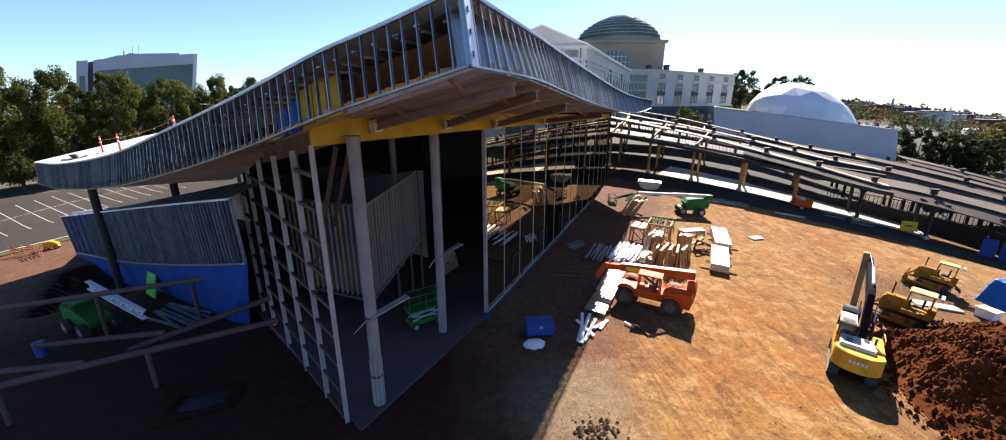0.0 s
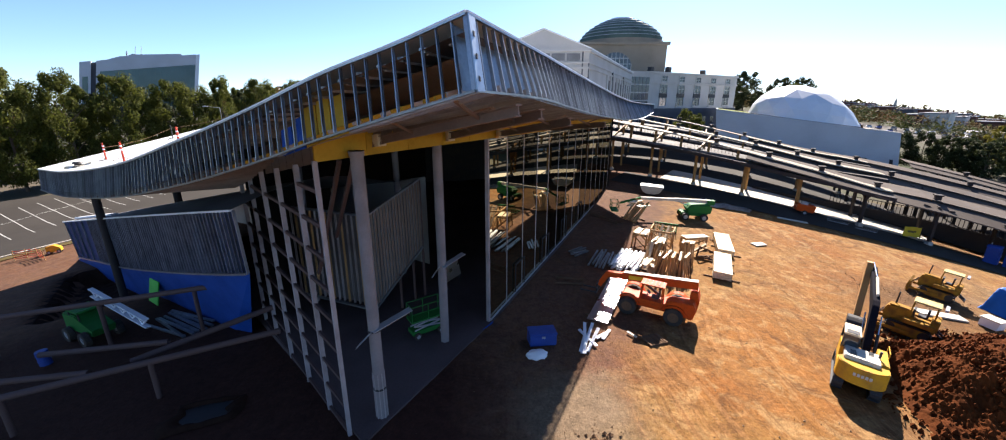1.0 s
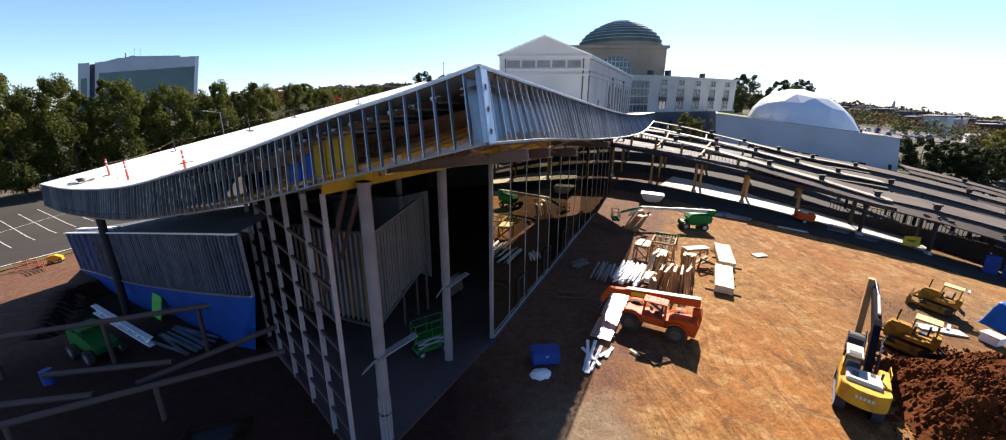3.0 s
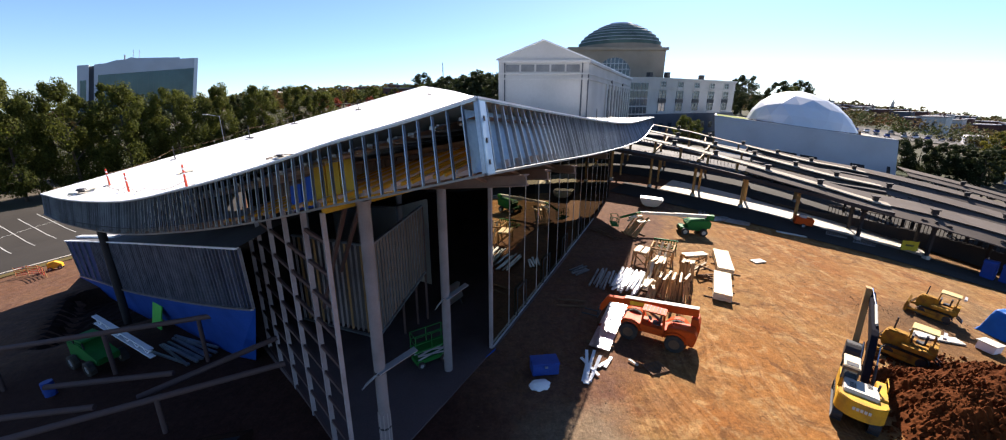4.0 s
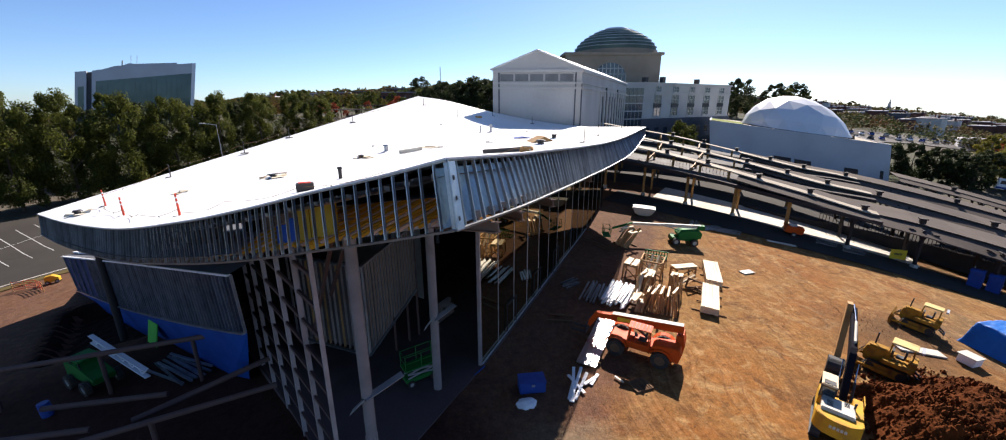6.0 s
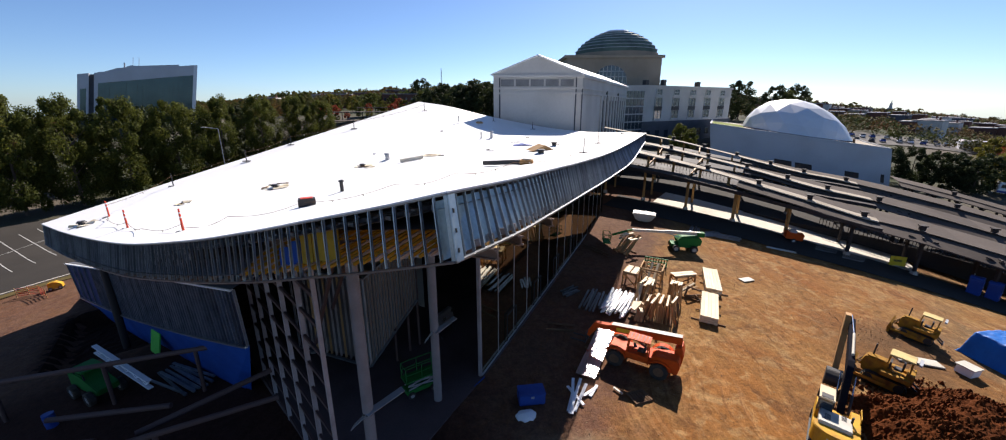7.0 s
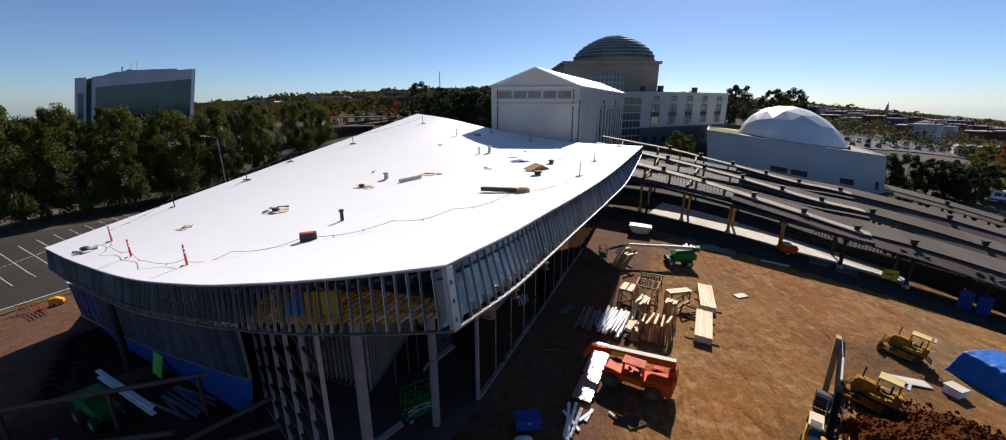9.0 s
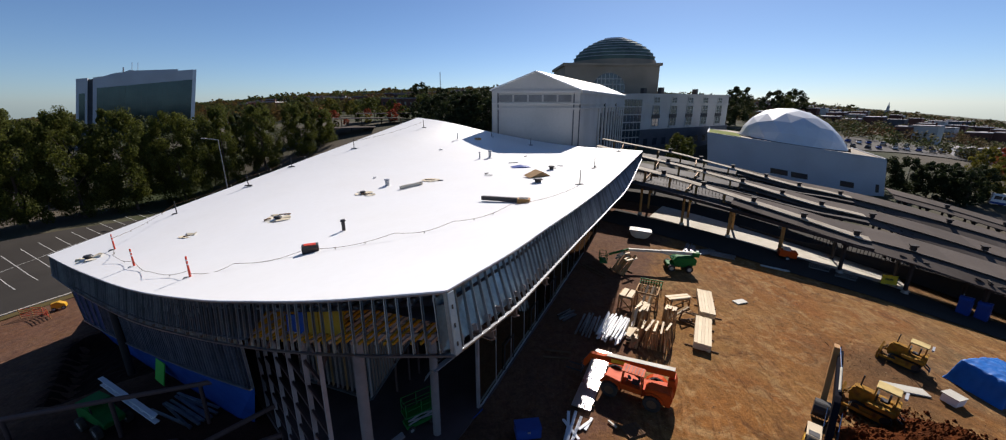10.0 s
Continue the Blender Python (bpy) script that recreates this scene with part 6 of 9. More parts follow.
def radio_mast(x, y, top):
    t = thing("radio_mast", "thin lattice radio mast on the far hill", "mast")
    g = land(x, y)
    for a in range(3):
        o = Vector((math.cos(2.1 * a), math.sin(2.1 * a), 0)) * 0.5
        bm = B()
        rod(bm, Vector((x, y, g)) + o, Vector((x, y, top)) + o * 0.3, 0.12, n=6)
        part("leg", bm, M["grey"], t)
    for k in range(8):
        z = g + (top - g) * (k + 1) / 9
        bm = B()
        box(bm, (x, y, z), (0.9, 0.9, 0.15))
        part("strut", bm, M["grey"], t)


radio_mast(-42.5, 300.0, 42.9)

draped("road_1", ((138, 182), (226, 160), (262, 196), (158, 214)), M["street"], 0.3, "grey street and car park beyond the planetarium", "road", 8.0)


def car(m, paint):
    c = thing("parked_car", "small parked car in an open lot", "car", "parked cars", m=m)
    bm = B()
    prism(bm, [(-2.2, 0.35), (2.2, 0.35), (2.2, 0.85), (1.2, 0.98), (-2.1, 1.0)], -0.88, 0.88)
    part("body", bm, paint, c, bevel=0.08)
    bm = B()
    prism(bm, [(-1.7, 0.98), (0.9, 0.98), (0.3, 1.45), (-1.3, 1.45)], -0.75, 0.75)
    part("cabin", bm, M["window"], c)
    for sx in (-1.35, 1.35):
        for sy in (-0.8, 0.8):
            bm = B()
            rod(bm, (sx, sy - 0.1, 0.33), (sx, sy + 0.1, 0.33), 0.33, n=12)
            part("wheel", bm, M["rubber"], c)


for i in range(26):
    x, y = (152 + 6.0 * (i % 13) + r.uniform(-1, 1), 181 + 12 * (i // 13) + r.uniform(-1, 1))
    car(pose(x, y, land(x, y) + 0.32, 0, 0, r.uniform(40, 60)), M[r.choice(("white", "black", "grey", "bluebox", "grey"))])


def bus(m):
    b = thing("parked_bus", "white and blue bus parked beyond the sheds", "bus", m=m)
    bm = B()
    box(bm, (0, 0, 1.75), (11.5, 2.5, 2.7))
    body = part("body", bm, M["white"], b, bevel=0.15)
    bm = B()
    box(bm, (0, 0, 0.8), (11.3, 2.56, 0.5))
    part("stripe", bm, M["bluebox"], body, "blue lower stripe")
    for k in range(7):
        for y in (-1.27, 1.27):
            bm = B()
            box(bm, (-4.6 + 1.5 * k, y, 2.2), (1.3, 0.06, 0.9))
            part("window", bm, M["window"], body)
    for x in (-3.6, 3.6):
        for y in (-1.1, 1.1):
            bm = B()
            rod(bm, (x, y - 0.15, 0.5), (x, y + 0.15, 0.5), 0.5, n=16)
            part("wheel", bm, M["rubber"], b)


bus(upright(132.8, 99.2, -38))


def street_lamp(x, y, h, turn):
    s = thing("street_lamp", "tall grey lamp mast beside the lot", "lamp", "lamp masts", m=pose(x, y, land(x, y), 0, 0, turn))
    bm = B()
    rod(bm, (0, 0, -0.3), (0, 0, h), 0.13, 0.07)
    part("mast", bm, M["grey"], s)
    bm = B()
    beam(bm, (0, 0, h - 0.1), (-2.9, 0, h + 0.25), 0.1, 0.1)
    arm = part("arm", bm, M["grey"], s)
    bm = B()
    box(bm, (-3.3, 0, h + 0.27), (1.1, 0.45, 0.2))
    part("head", bm, M["cream"], arm)


street_lamp(-67, 98, 17.4, 0)


def bay_canopy(x, y, turn, w):
    """Low dark canopies over parking bays in the park."""
    c = thing("carport", "low dark carport with a flat roof", "carport", "carports", m=pose(x, y, land(x, y), 0, 0, turn))
    bm = B()
    box(bm, (0, 0, 3.0), (w, 7, 0.3))
    part("roof", bm, M["solar"], c)
    for i in range(5):
        bm = B()
        box(bm, (-w / 2 + 1 + i * (w - 2) / 4, 0, 1.3), (0.3, 0.3, 3.2))
        part("post", bm, M["steel"], c)


for x, y, tn, w in ((-66, 160, 20, 34), (-58, 174, 20, 34), (-50, 190, 20, 30)):
    bay_canopy(x, y, tn, w)


# ---- machines ----
def wheel(parent, x, y, r, w, rim=None):
    bm = B()
    n = 28
    prof = [(-w / 2, r * 0.55), (-w / 2, r * 0.9), (-w * 0.38, r), (w * 0.38, r), (w / 2, r * 0.9), (w / 2, r * 0.55)]
    rings = [[bm.verts.new((x + q * (0.955 if q > r * 0.95 and i % 2 else 1) * math.cos(2 * math.pi * i / n), y + s, r + q * (0.955 if q > r * 0.95 and i % 2 else 1) * math.sin(2 * math.pi * i / n))) for i in range(n)] for s, q in prof]
    for a, b in zip(rings, rings[1:]):
        for i in range(n):
            j = (i + 1) % n
            bm.faces.new((a[i], a[j], b[j], b[i]))
    t = part("wheel", bm, M["rubber"], parent, "black treaded tyre")
    bm = B()
    rod(bm, (x, y - w * 0.42, r), (x, y + w * 0.42, r), r * 0.56, n=20)
    rod(bm, (x, y - w * 0.5, r), (x, y + w * 0.5, r), r * 0.2, n=12)
    part("rim", bm, rim or M["grey"], t, "dusty steel rim")
    return t


def bar_set(name, parent, material, segs, w=0.06):
    """Each bar of a cage or guard as a part of its own."""
    for a, b in segs:
        bm = B()
        beam(bm, a, b, w, w)
        part(name, bm, material, parent)


def plain_marks(parent, p, u, v, count, w, h, material):
    """Unreadable lettering as plain bars."""
    for i in range(count):
        bm = B()
        c = Vector(p) + Vector(u) * (i * w * 1.4)
        U, V = Vector(u) * w, Vector(v) * h
        k = Vector(u).cross(Vector(v)).normalized() * 0.012
        vs = [bm.verts.new(q) for q in (c + k, c + U + k, c + U + V + k, c + V + k)]
        bm.faces.new(vs)
        part("marking", bm, material, parent)


def telehandler(m):
    t = thing("telehandler", "orange-red telehandler with a long boom lowered over its cab", "telehandler", m=m)
    for x in (1.57, -1.57):
        for y in (1.1, -1.1):
            wheel(t, x, y, 0.66, 0.46, M["darkwood"])
        bm = B()
        rod(bm, (x, -0.9, 0.66), (x, 0.9, 0.66), 0.16)
        part("axle", bm, M["black"], t)
    bm = B()
    prism(bm, [(-2.35, 0.65), (2.1, 0.65), (2.25, 0.95), (2.1, 1.25), (0.6, 1.2), (-0.4, 1.15), (-2.5, 1.55), (-2.6, 1.0)], -0.72, 0.72)
    part("chassis", bm, M["orange"], t, "orange-red main frame", bevel=0.04)
    bm = B()
    prism(bm, [(-2.75, 0.7), (-1.2, 0.9), (-0.9, 1.5), (-1.2, 1.75), (-2.7, 1.85), (-2.9, 1.4)], 0.1, 1.15)
    part("engine_hood", bm, M["orange"], t, bevel=0.06)
    bm = B()
    prism(bm, [(-2.9, 0.75), (-2.35, 0.75), (-2.35, 2.3), (-2.8, 2.35), (-3.0, 1.7)], -1.15, 0.1)
    part("rear_tower", bm, M["orange"], t, bevel=0.05)
    for y in (1.12, -1.12):
        for x in (1.57, -1.57):
            bm = B()
            pts = [Vector((x + 0.85 * math.cos(a), y, 0.66 + 0.85 * math.sin(a))) for a in [math.pi * (0.12 + 0.76 * i / 6) for i in range(7)]]
            rings = [[bm.verts.new(p + Vector((0, sy, 0)) + (p - Vector((x, y, 0.66))).normalized() * dr) for sy in (-0.22, 0.22) for dr in (0, 0.04)] for p in pts]
            for a, b in zip(rings, rings[1:]):
                for k in ((0, 1), (1, 3), (3, 2), (2, 0)):
                    bm.faces.new((a[k[0]], a[k[1]], b[k[1]], b[k[0]]))
            part("mudguard", bm, M["orange"], t)
    bm = B()
    prism(bm, [(-0.75, 1.15), (0.85, 1.15), (0.85, 1.45), (-0.75, 1.45)], 0.2, 1.15)
    cab = part("cab", bm, M["orange"], t, "open cab with a barred roof")
    bar_set("cab_post", cab, M["orange"], [((x, y, 1.4), (x * 0.9, y, 2.55)) for x in (-0.7, 0.8) for y in (0.25, 1.1)], 0.08)
    bm = B()
    box(bm, (0.03, 0.68, 2.6), (1.6, 1.0, 0.08))
    part("cab_roof", bm, M["orange"], cab)
    bar_set("roof_bar", cab, M["black"], [((-0.6 + 0.24 * i, 0.25, 2.67), (-0.6 + 0.24 * i, 1.1, 2.67)) for i in range(6)], 0.03)
    bm = B()
    box(bm, (-0.2, 0.68, 1.65), (0.5, 0.5, 0.12))
    box(bm, (-0.45, 0.68, 1.95), (0.12, 0.5, 0.6))
    part("seat", bm, M["black"], cab)
    bm = B()
    rod(bm, (0.45, 0.68, 1.5), (0.3, 0.68, 1.9), 0.03)
    rod(bm, (0.3, 0.68, 1.88), (0.26, 0.68, 1.92), 0.18, n=16)
    part("steering_wheel", bm, M["black"], cab)
    # boom
    bm = B()
    beam(bm, (-2.75, -0.35, 2.75), (2.4, -0.35, 2.25), 0.5, 0.55)
    boom = part("boom", bm, M["orange"], t, "orange-red telescopic boom, its top painted pale for the sun", bevel=0.03)
    # cream strip paints the sun on the boom's top
    bm = B()
    beam(bm, (-2.7, -0.35, 3.05), (2.3, -0.35, 2.56), 0.46, 0.03)
    part("boom_top_plate", bm, M["cream"], boom)
    bm = B()
    beam(bm, (2.3, -0.35, 2.24), (3.6, -0.35, 2.1), 0.38, 0.42)
    part("inner_boom", bm, M["orange"], boom)
    bm = B()
    beam(bm, (3.5, -0.35, 2.15), (4.1, -0.35, 1.05), 0.36, 0.4)
    part("gooseneck", bm, M["orange"], boom)
    bm = B()
    beam(bm, (0.5, -0.08, 2.43), (1.9, -0.08, 2.29), 0.02, 0.3)
    panel = part("name_plate", bm, M["signy"], boom, "yellow plate with dark lettering")
    plain_marks(panel, (0.75, -0.06, 2.34), (0.995, 0, -0.1), (0, 0, 1), 6, 0.12, 0.12, M["black"])
    for y in (-0.75, 0.05):
        bm = B()
        beam(bm, (4.15, y, 0.55), (4.15, y, 1.35), 0.08, 0.12)
        part("carriage_upright", bm, M["black"], t)
        bm = B()
        beam(bm, (4.15, y, 0.5), (5.45, y, 0.47), 0.12, 0.06)
        part("fork", bm, M["black"], t)
    for z in (0.6, 1.0, 1.35):
        bm = B()
        beam(bm, (4.12, -1.05, z), (4.12, 0.4, z), 0.06, 0.1)
        part("carriage_bar", bm, M["black"], t)
    bm = B()
    rod(bm, (-0.6, -0.35, 1.2), (0.9, -0.35, 2.1), 0.1)
    part("lift_cylinder", bm, M["black"], t)
    bm = B()
    rod(bm, (0.4, -0.35, 1.8), (1.1, -0.35, 2.2), 0.05)
    part("cylinder_rod", bm, M["chrome"], t)
    for y in (0.9, -0.9):
        bm = B()
        box(bm, (2.2, y * 0.7, 1.35), (0.12, 0.22, 0.14))
        part("headlight", bm, M["cream"], t)


telehandler(upright(10.75, 26.75, 151))


def track_unit(t, y, L, h, w, mat_frame):
    n = 40
    bm = B()
    r = h / 2
    pts = []
    for i in range(n):
        s = i / n * (2 * (L - h) + math.pi * h)
        if s < L - h:
            pts.append((-L / 2 + r + s, 0.0, 0.0))
        elif s < L - h + math.pi * r:
            a = (s - (L - h)) / r
            pts.append((L / 2 - r + r * math.sin(a), r - r * math.cos(a), a))
        elif s < 2 * (L - h) + math.pi * r:
            pts.append((L / 2 - r - (s - (L - h) - math.pi * r), h, math.pi))
        else:
            a = (s - 2 * (L - h) - math.pi * r) / r + math.pi
            pts.append((-L / 2 + r + r * math.sin(a), r - r * math.cos(a), a))
    bm = B()
    prism(bm, [(-L / 2 + r * 0.6, 0.14), (L / 2 - r * 0.6, 0.14), (L / 2 - r * 0.3, r), (L / 2 - r * 0.8, h - 0.12), (-L / 2 + r * 0.8, h - 0.12), (-L / 2 + r * 0.3, r)], y - w * 0.32, y + w * 0.32)
    fr = part("track_frame", bm, mat_frame, t)
    shoe = B()
    box(shoe, (0, 0, 0.03), (0.23, w, 0.05))
    box(shoe, (0.06, 0, -0.01), (0.03, w, 0.06))
    me = finish(shoe)
    me.materials.append(M["black"])
    for x, z, a in pts:
        o = new("track_shoe", me)
        o.parent = fr
        o.matrix_local = Matrix.Translation((x, y, z)) @ Matrix.Rotation(-a, 4, "Y")
    for x in (-L / 2 + r, L / 2 - r):
        bm = B()
        rod(bm, (x, y - w * 0.36, r), (x, y + w * 0.36, r), r * 0.72, n=18)
        part("sprocket", bm, M["black"], fr)
    return fr


M["boompaint"] = mat("blue_black_paint", (0.008, 0.009, 0.016), 0.85, 0, 0.3, 1.0, 8, 0.05, (0.02, 0.014, 0.012), 0.6, 0.03)


def excavator(m):
    e = thing("excavator", "yellow tracked excavator with its boom folded forward", "excavator", m=m)
    for y in (1.0, -1.0):
        track_unit(e, y, 4.0, 0.85, 0.6, M["black"])
    bm = B()
    box(bm, (0, 0, 0.65), (2.2, 1.6, 0.5))
    part("undercarriage", bm, M["black"], e)
    bm = B()
    rod(bm, (0, 0, 0.85), (0, 0, 1.1), 0.75, n=24)
    part("slew_ring", bm, M["black"], e)
    bm = B()
    n = 10
    out = [(1.3, -1.3), (1.3, 1.3), (-1.9, 1.32)] + [(-1.9 - 0.62 * math.cos(a), 1.32 * math.sin(a)) for a in [math.pi / 2 * (1 - i / 5) for i in range(1, 10)]] + [(-1.9, -1.32)]
    lo = [bm.verts.new((x, y, 1.1)) for x, y in out]
    hi = [bm.verts.new((x, y, 1.55)) for x, y in out]
    for i in range(len(out)):
        j = (i + 1) % len(out)
        bm.faces.new((lo[i], lo[j], hi[j], hi[i]))
    bm.faces.new(lo[::-1])
    bm.faces.new(hi)
    part("deck", bm, M["yellow"], e, bevel=0.03)
    # counterweight with rounded back
    bm = B()
    arc = [(-1.9 - 0.66 * math.cos(math.pi / 2 * (1 - i / 6)), 1.36 * math.sin(math.pi / 2 * (1 - i / 6))) for i in range(0, 13)]
    ring = [(-1.35, 1.36)] + arc + [(-1.35, -1.36)]
    for z0, z1 in ((1.0, 2.05),):
        lo = [bm.verts.new((x, y, z0)) for x, y in ring]
        hi = [bm.verts.new((x * 0.985, y * 0.97, z1)) for x, y in ring]
        for i in range(len(ring)):
            j = (i + 1) % len(ring)
            bm.faces.new((lo[i], lo[j], hi[j], hi[i]))
        bm.faces.new(lo[::-1])
        bm.faces.new(hi)
    cw = part("counterweight", bm, M["yellow"], e, "rounded yellow counterweight", bevel=0.05)
    plain_marks(cw, (-2.6, -0.5, 1.55), (0, 1, 0.0), (0.02, 0, 1), 5, 0.15, 0.2, M["cream"])
    bm = B()
    box(bm, (-0.95, 0.15, 2.02), (1.5, 1.9, 0.5))
    hood = part("engine_hood", bm, M["cream"], e, "pale grey louvred engine cover", bevel=0.05)
    for i in range(6):
        bm = B()
        box(bm, (-1.35 + 0.12 * i, 0.62, 2.27), (0.05, 0.36, 0.03))
        part("louvre", bm, M["black"], hood)
        bm = B()
        box(bm, (-0.75 + 0.1 * i, -0.32, 2.27), (0.04, 0.3, 0.03))
        part("louvre", bm, M["black"], hood)
    bm = B()
    box(bm, (-0.2, -1.0, 1.85), (2.2, 0.55, 0.65))
    part("side_cover", bm, M["yellow"], e, bevel=0.04)
    bm = B()
    rod(bm, (-0.6, -0.75, 2.2), (-0.6, -0.75, 2.65), 0.07)
    part("exhaust", bm, M["black"], e)
    # cab
    bm = B()
    prism(bm, [(-0.35, 1.5), (1.3, 1.5), (1.45, 2.1), (1.3, 2.15), (-0.35, 2.15)], 0.42, 1.3)
    cab = part("cab", bm, M["yellow"], e, "yellow cab with a pale roof")
    bm = B()
    prism(bm, [(-0.3, 2.15), (1.3, 2.15), (1.15, 2.95), (-0.25, 2.95)], 0.47, 1.26)
    part("cab_glass", bm, M["window"], cab)
    bar_set("cab_post", cab, M["black"], [((-0.33, y, 2.1), (-0.28, y, 3.0)) for y in (0.44, 1.29)] + [((1.33, y, 2.1), (1.15, y, 3.0)) for y in (0.44, 1.29)], 0.08)
    bm = B()
    box(bm, (0.45, 0.86, 3.04), (1.65, 0.95, 0.12))
    part("cab_roof", bm, M["ply"], cab, "dusty pale cab roof", bevel=0.03)
    bm = B()
    box(bm, (-0.02, 0.86, 3.11), (0.5, 0.7, 0.04))
    part("roof_hatch", bm, M["black"], cab)
    bar_set("handrail", e, M["yellow"], [((1.0, -1.25, 1.55), (1.0, -1.25, 2.5)), ((-0.2, -1.25, 1.6), (-0.2, -1.25, 2.5)), ((1.0, -1.25, 2.5), (-0.2, -1.25, 2.5))], 0.05)
    # boom, stick, bucket
    bm = B()
    prism(bm, [(1.0, 1.4), (1.4, 1.25), (4.3, 3.3), (11.2, 4.15), (11.4, 4.5), (4.2, 4.1), (3.7, 3.9)], -0.48, -0.04)
    boom = part("boom", bm, M["boompaint"], e, "dark worn boom", bevel=0.03)
    bm = B()
    prism(bm, [(10.7, 4.9), (11.8, 4.75), (11.7, 4.2), (8.0, 0.9), (7.6, 1.0)], -0.1, 0.35)
    part("stick", bm, M["brownsteel"], e, "rusty brown stick", bevel=0.02)
    for y in (-0.75, 0.2):
        bm = B()
        rod(bm, (1.5, y, 1.4), (2.5, y, 2.4), 0.1)
        cyl = part("boom_cylinder", bm, M["black"], e)
        bm = B()
        rod(bm, (2.4, y, 2.35), (3.6, y, 3.3), 0.05)
        part("cylinder_rod", bm, M["chrome"], cyl)
    bm = B()
    rod(bm, (4.8, -0.28, 4.3), (7.8, -0.28, 4.65), 0.1)
    cyl = part("stick_cylinder", bm, M["cream"], e)
    bm = B()
    rod(bm, (7.7, -0.28, 4.63), (10.9, -0.1, 4.9), 0.055)
    part("cylinder_rod", bm, M["chrome"], cyl)
    bm = B()
    rod(bm, (11.2, 0.1, 4.6), (9.2, 0.1, 2.4), 0.09)
    part("bucket_cylinder", bm, M["black"], e)
    bm = B()
    n = 8
    prof = [(8.0 - 0.55 + 0.75 * math.cos(a), 0.75 + 0.7 * math.sin(a)) for a in [math.pi * (0.35 + 1.05 * i / n) for i in range(n + 1)]]
    inner = [(x * 0.97 + 0.14, z * 0.95 + 0.04) for x, z in prof]
    prism(bm, prof + inner[::-1], -0.45, 0.75)
    for y in (-0.45, 0.72):
        prism(bm, prof, y, y + 0.03)
    bucket = part("bucket", bm, M["black"], e, "worn steel bucket with teeth")
    for i in range(5):
        bm = B()
        box(bm, (prof[-1][0] + 0.12, -0.35 + 0.25 * i, prof[-1][1] - 0.02), (0.28, 0.09, 0.08), Matrix.Rotation(radians(35), 3, "Y"))
        part("tooth", bm, M["grey"], bucket)


# ridden towards the lumber yard, its house straight ahead
excavator(upright(20.05, 19.9, 50) @ Matrix.Diagonal((0.9, 0.8, 0.92, 1)))


M["signy2"] = mat("faded_yellow_sheet", (0.56, 0.43, 0.18), 0.7, 0, 0.12, 1.0, 7, 0.05, (0.25, 0.16, 0.06), 0.6, 0.15)


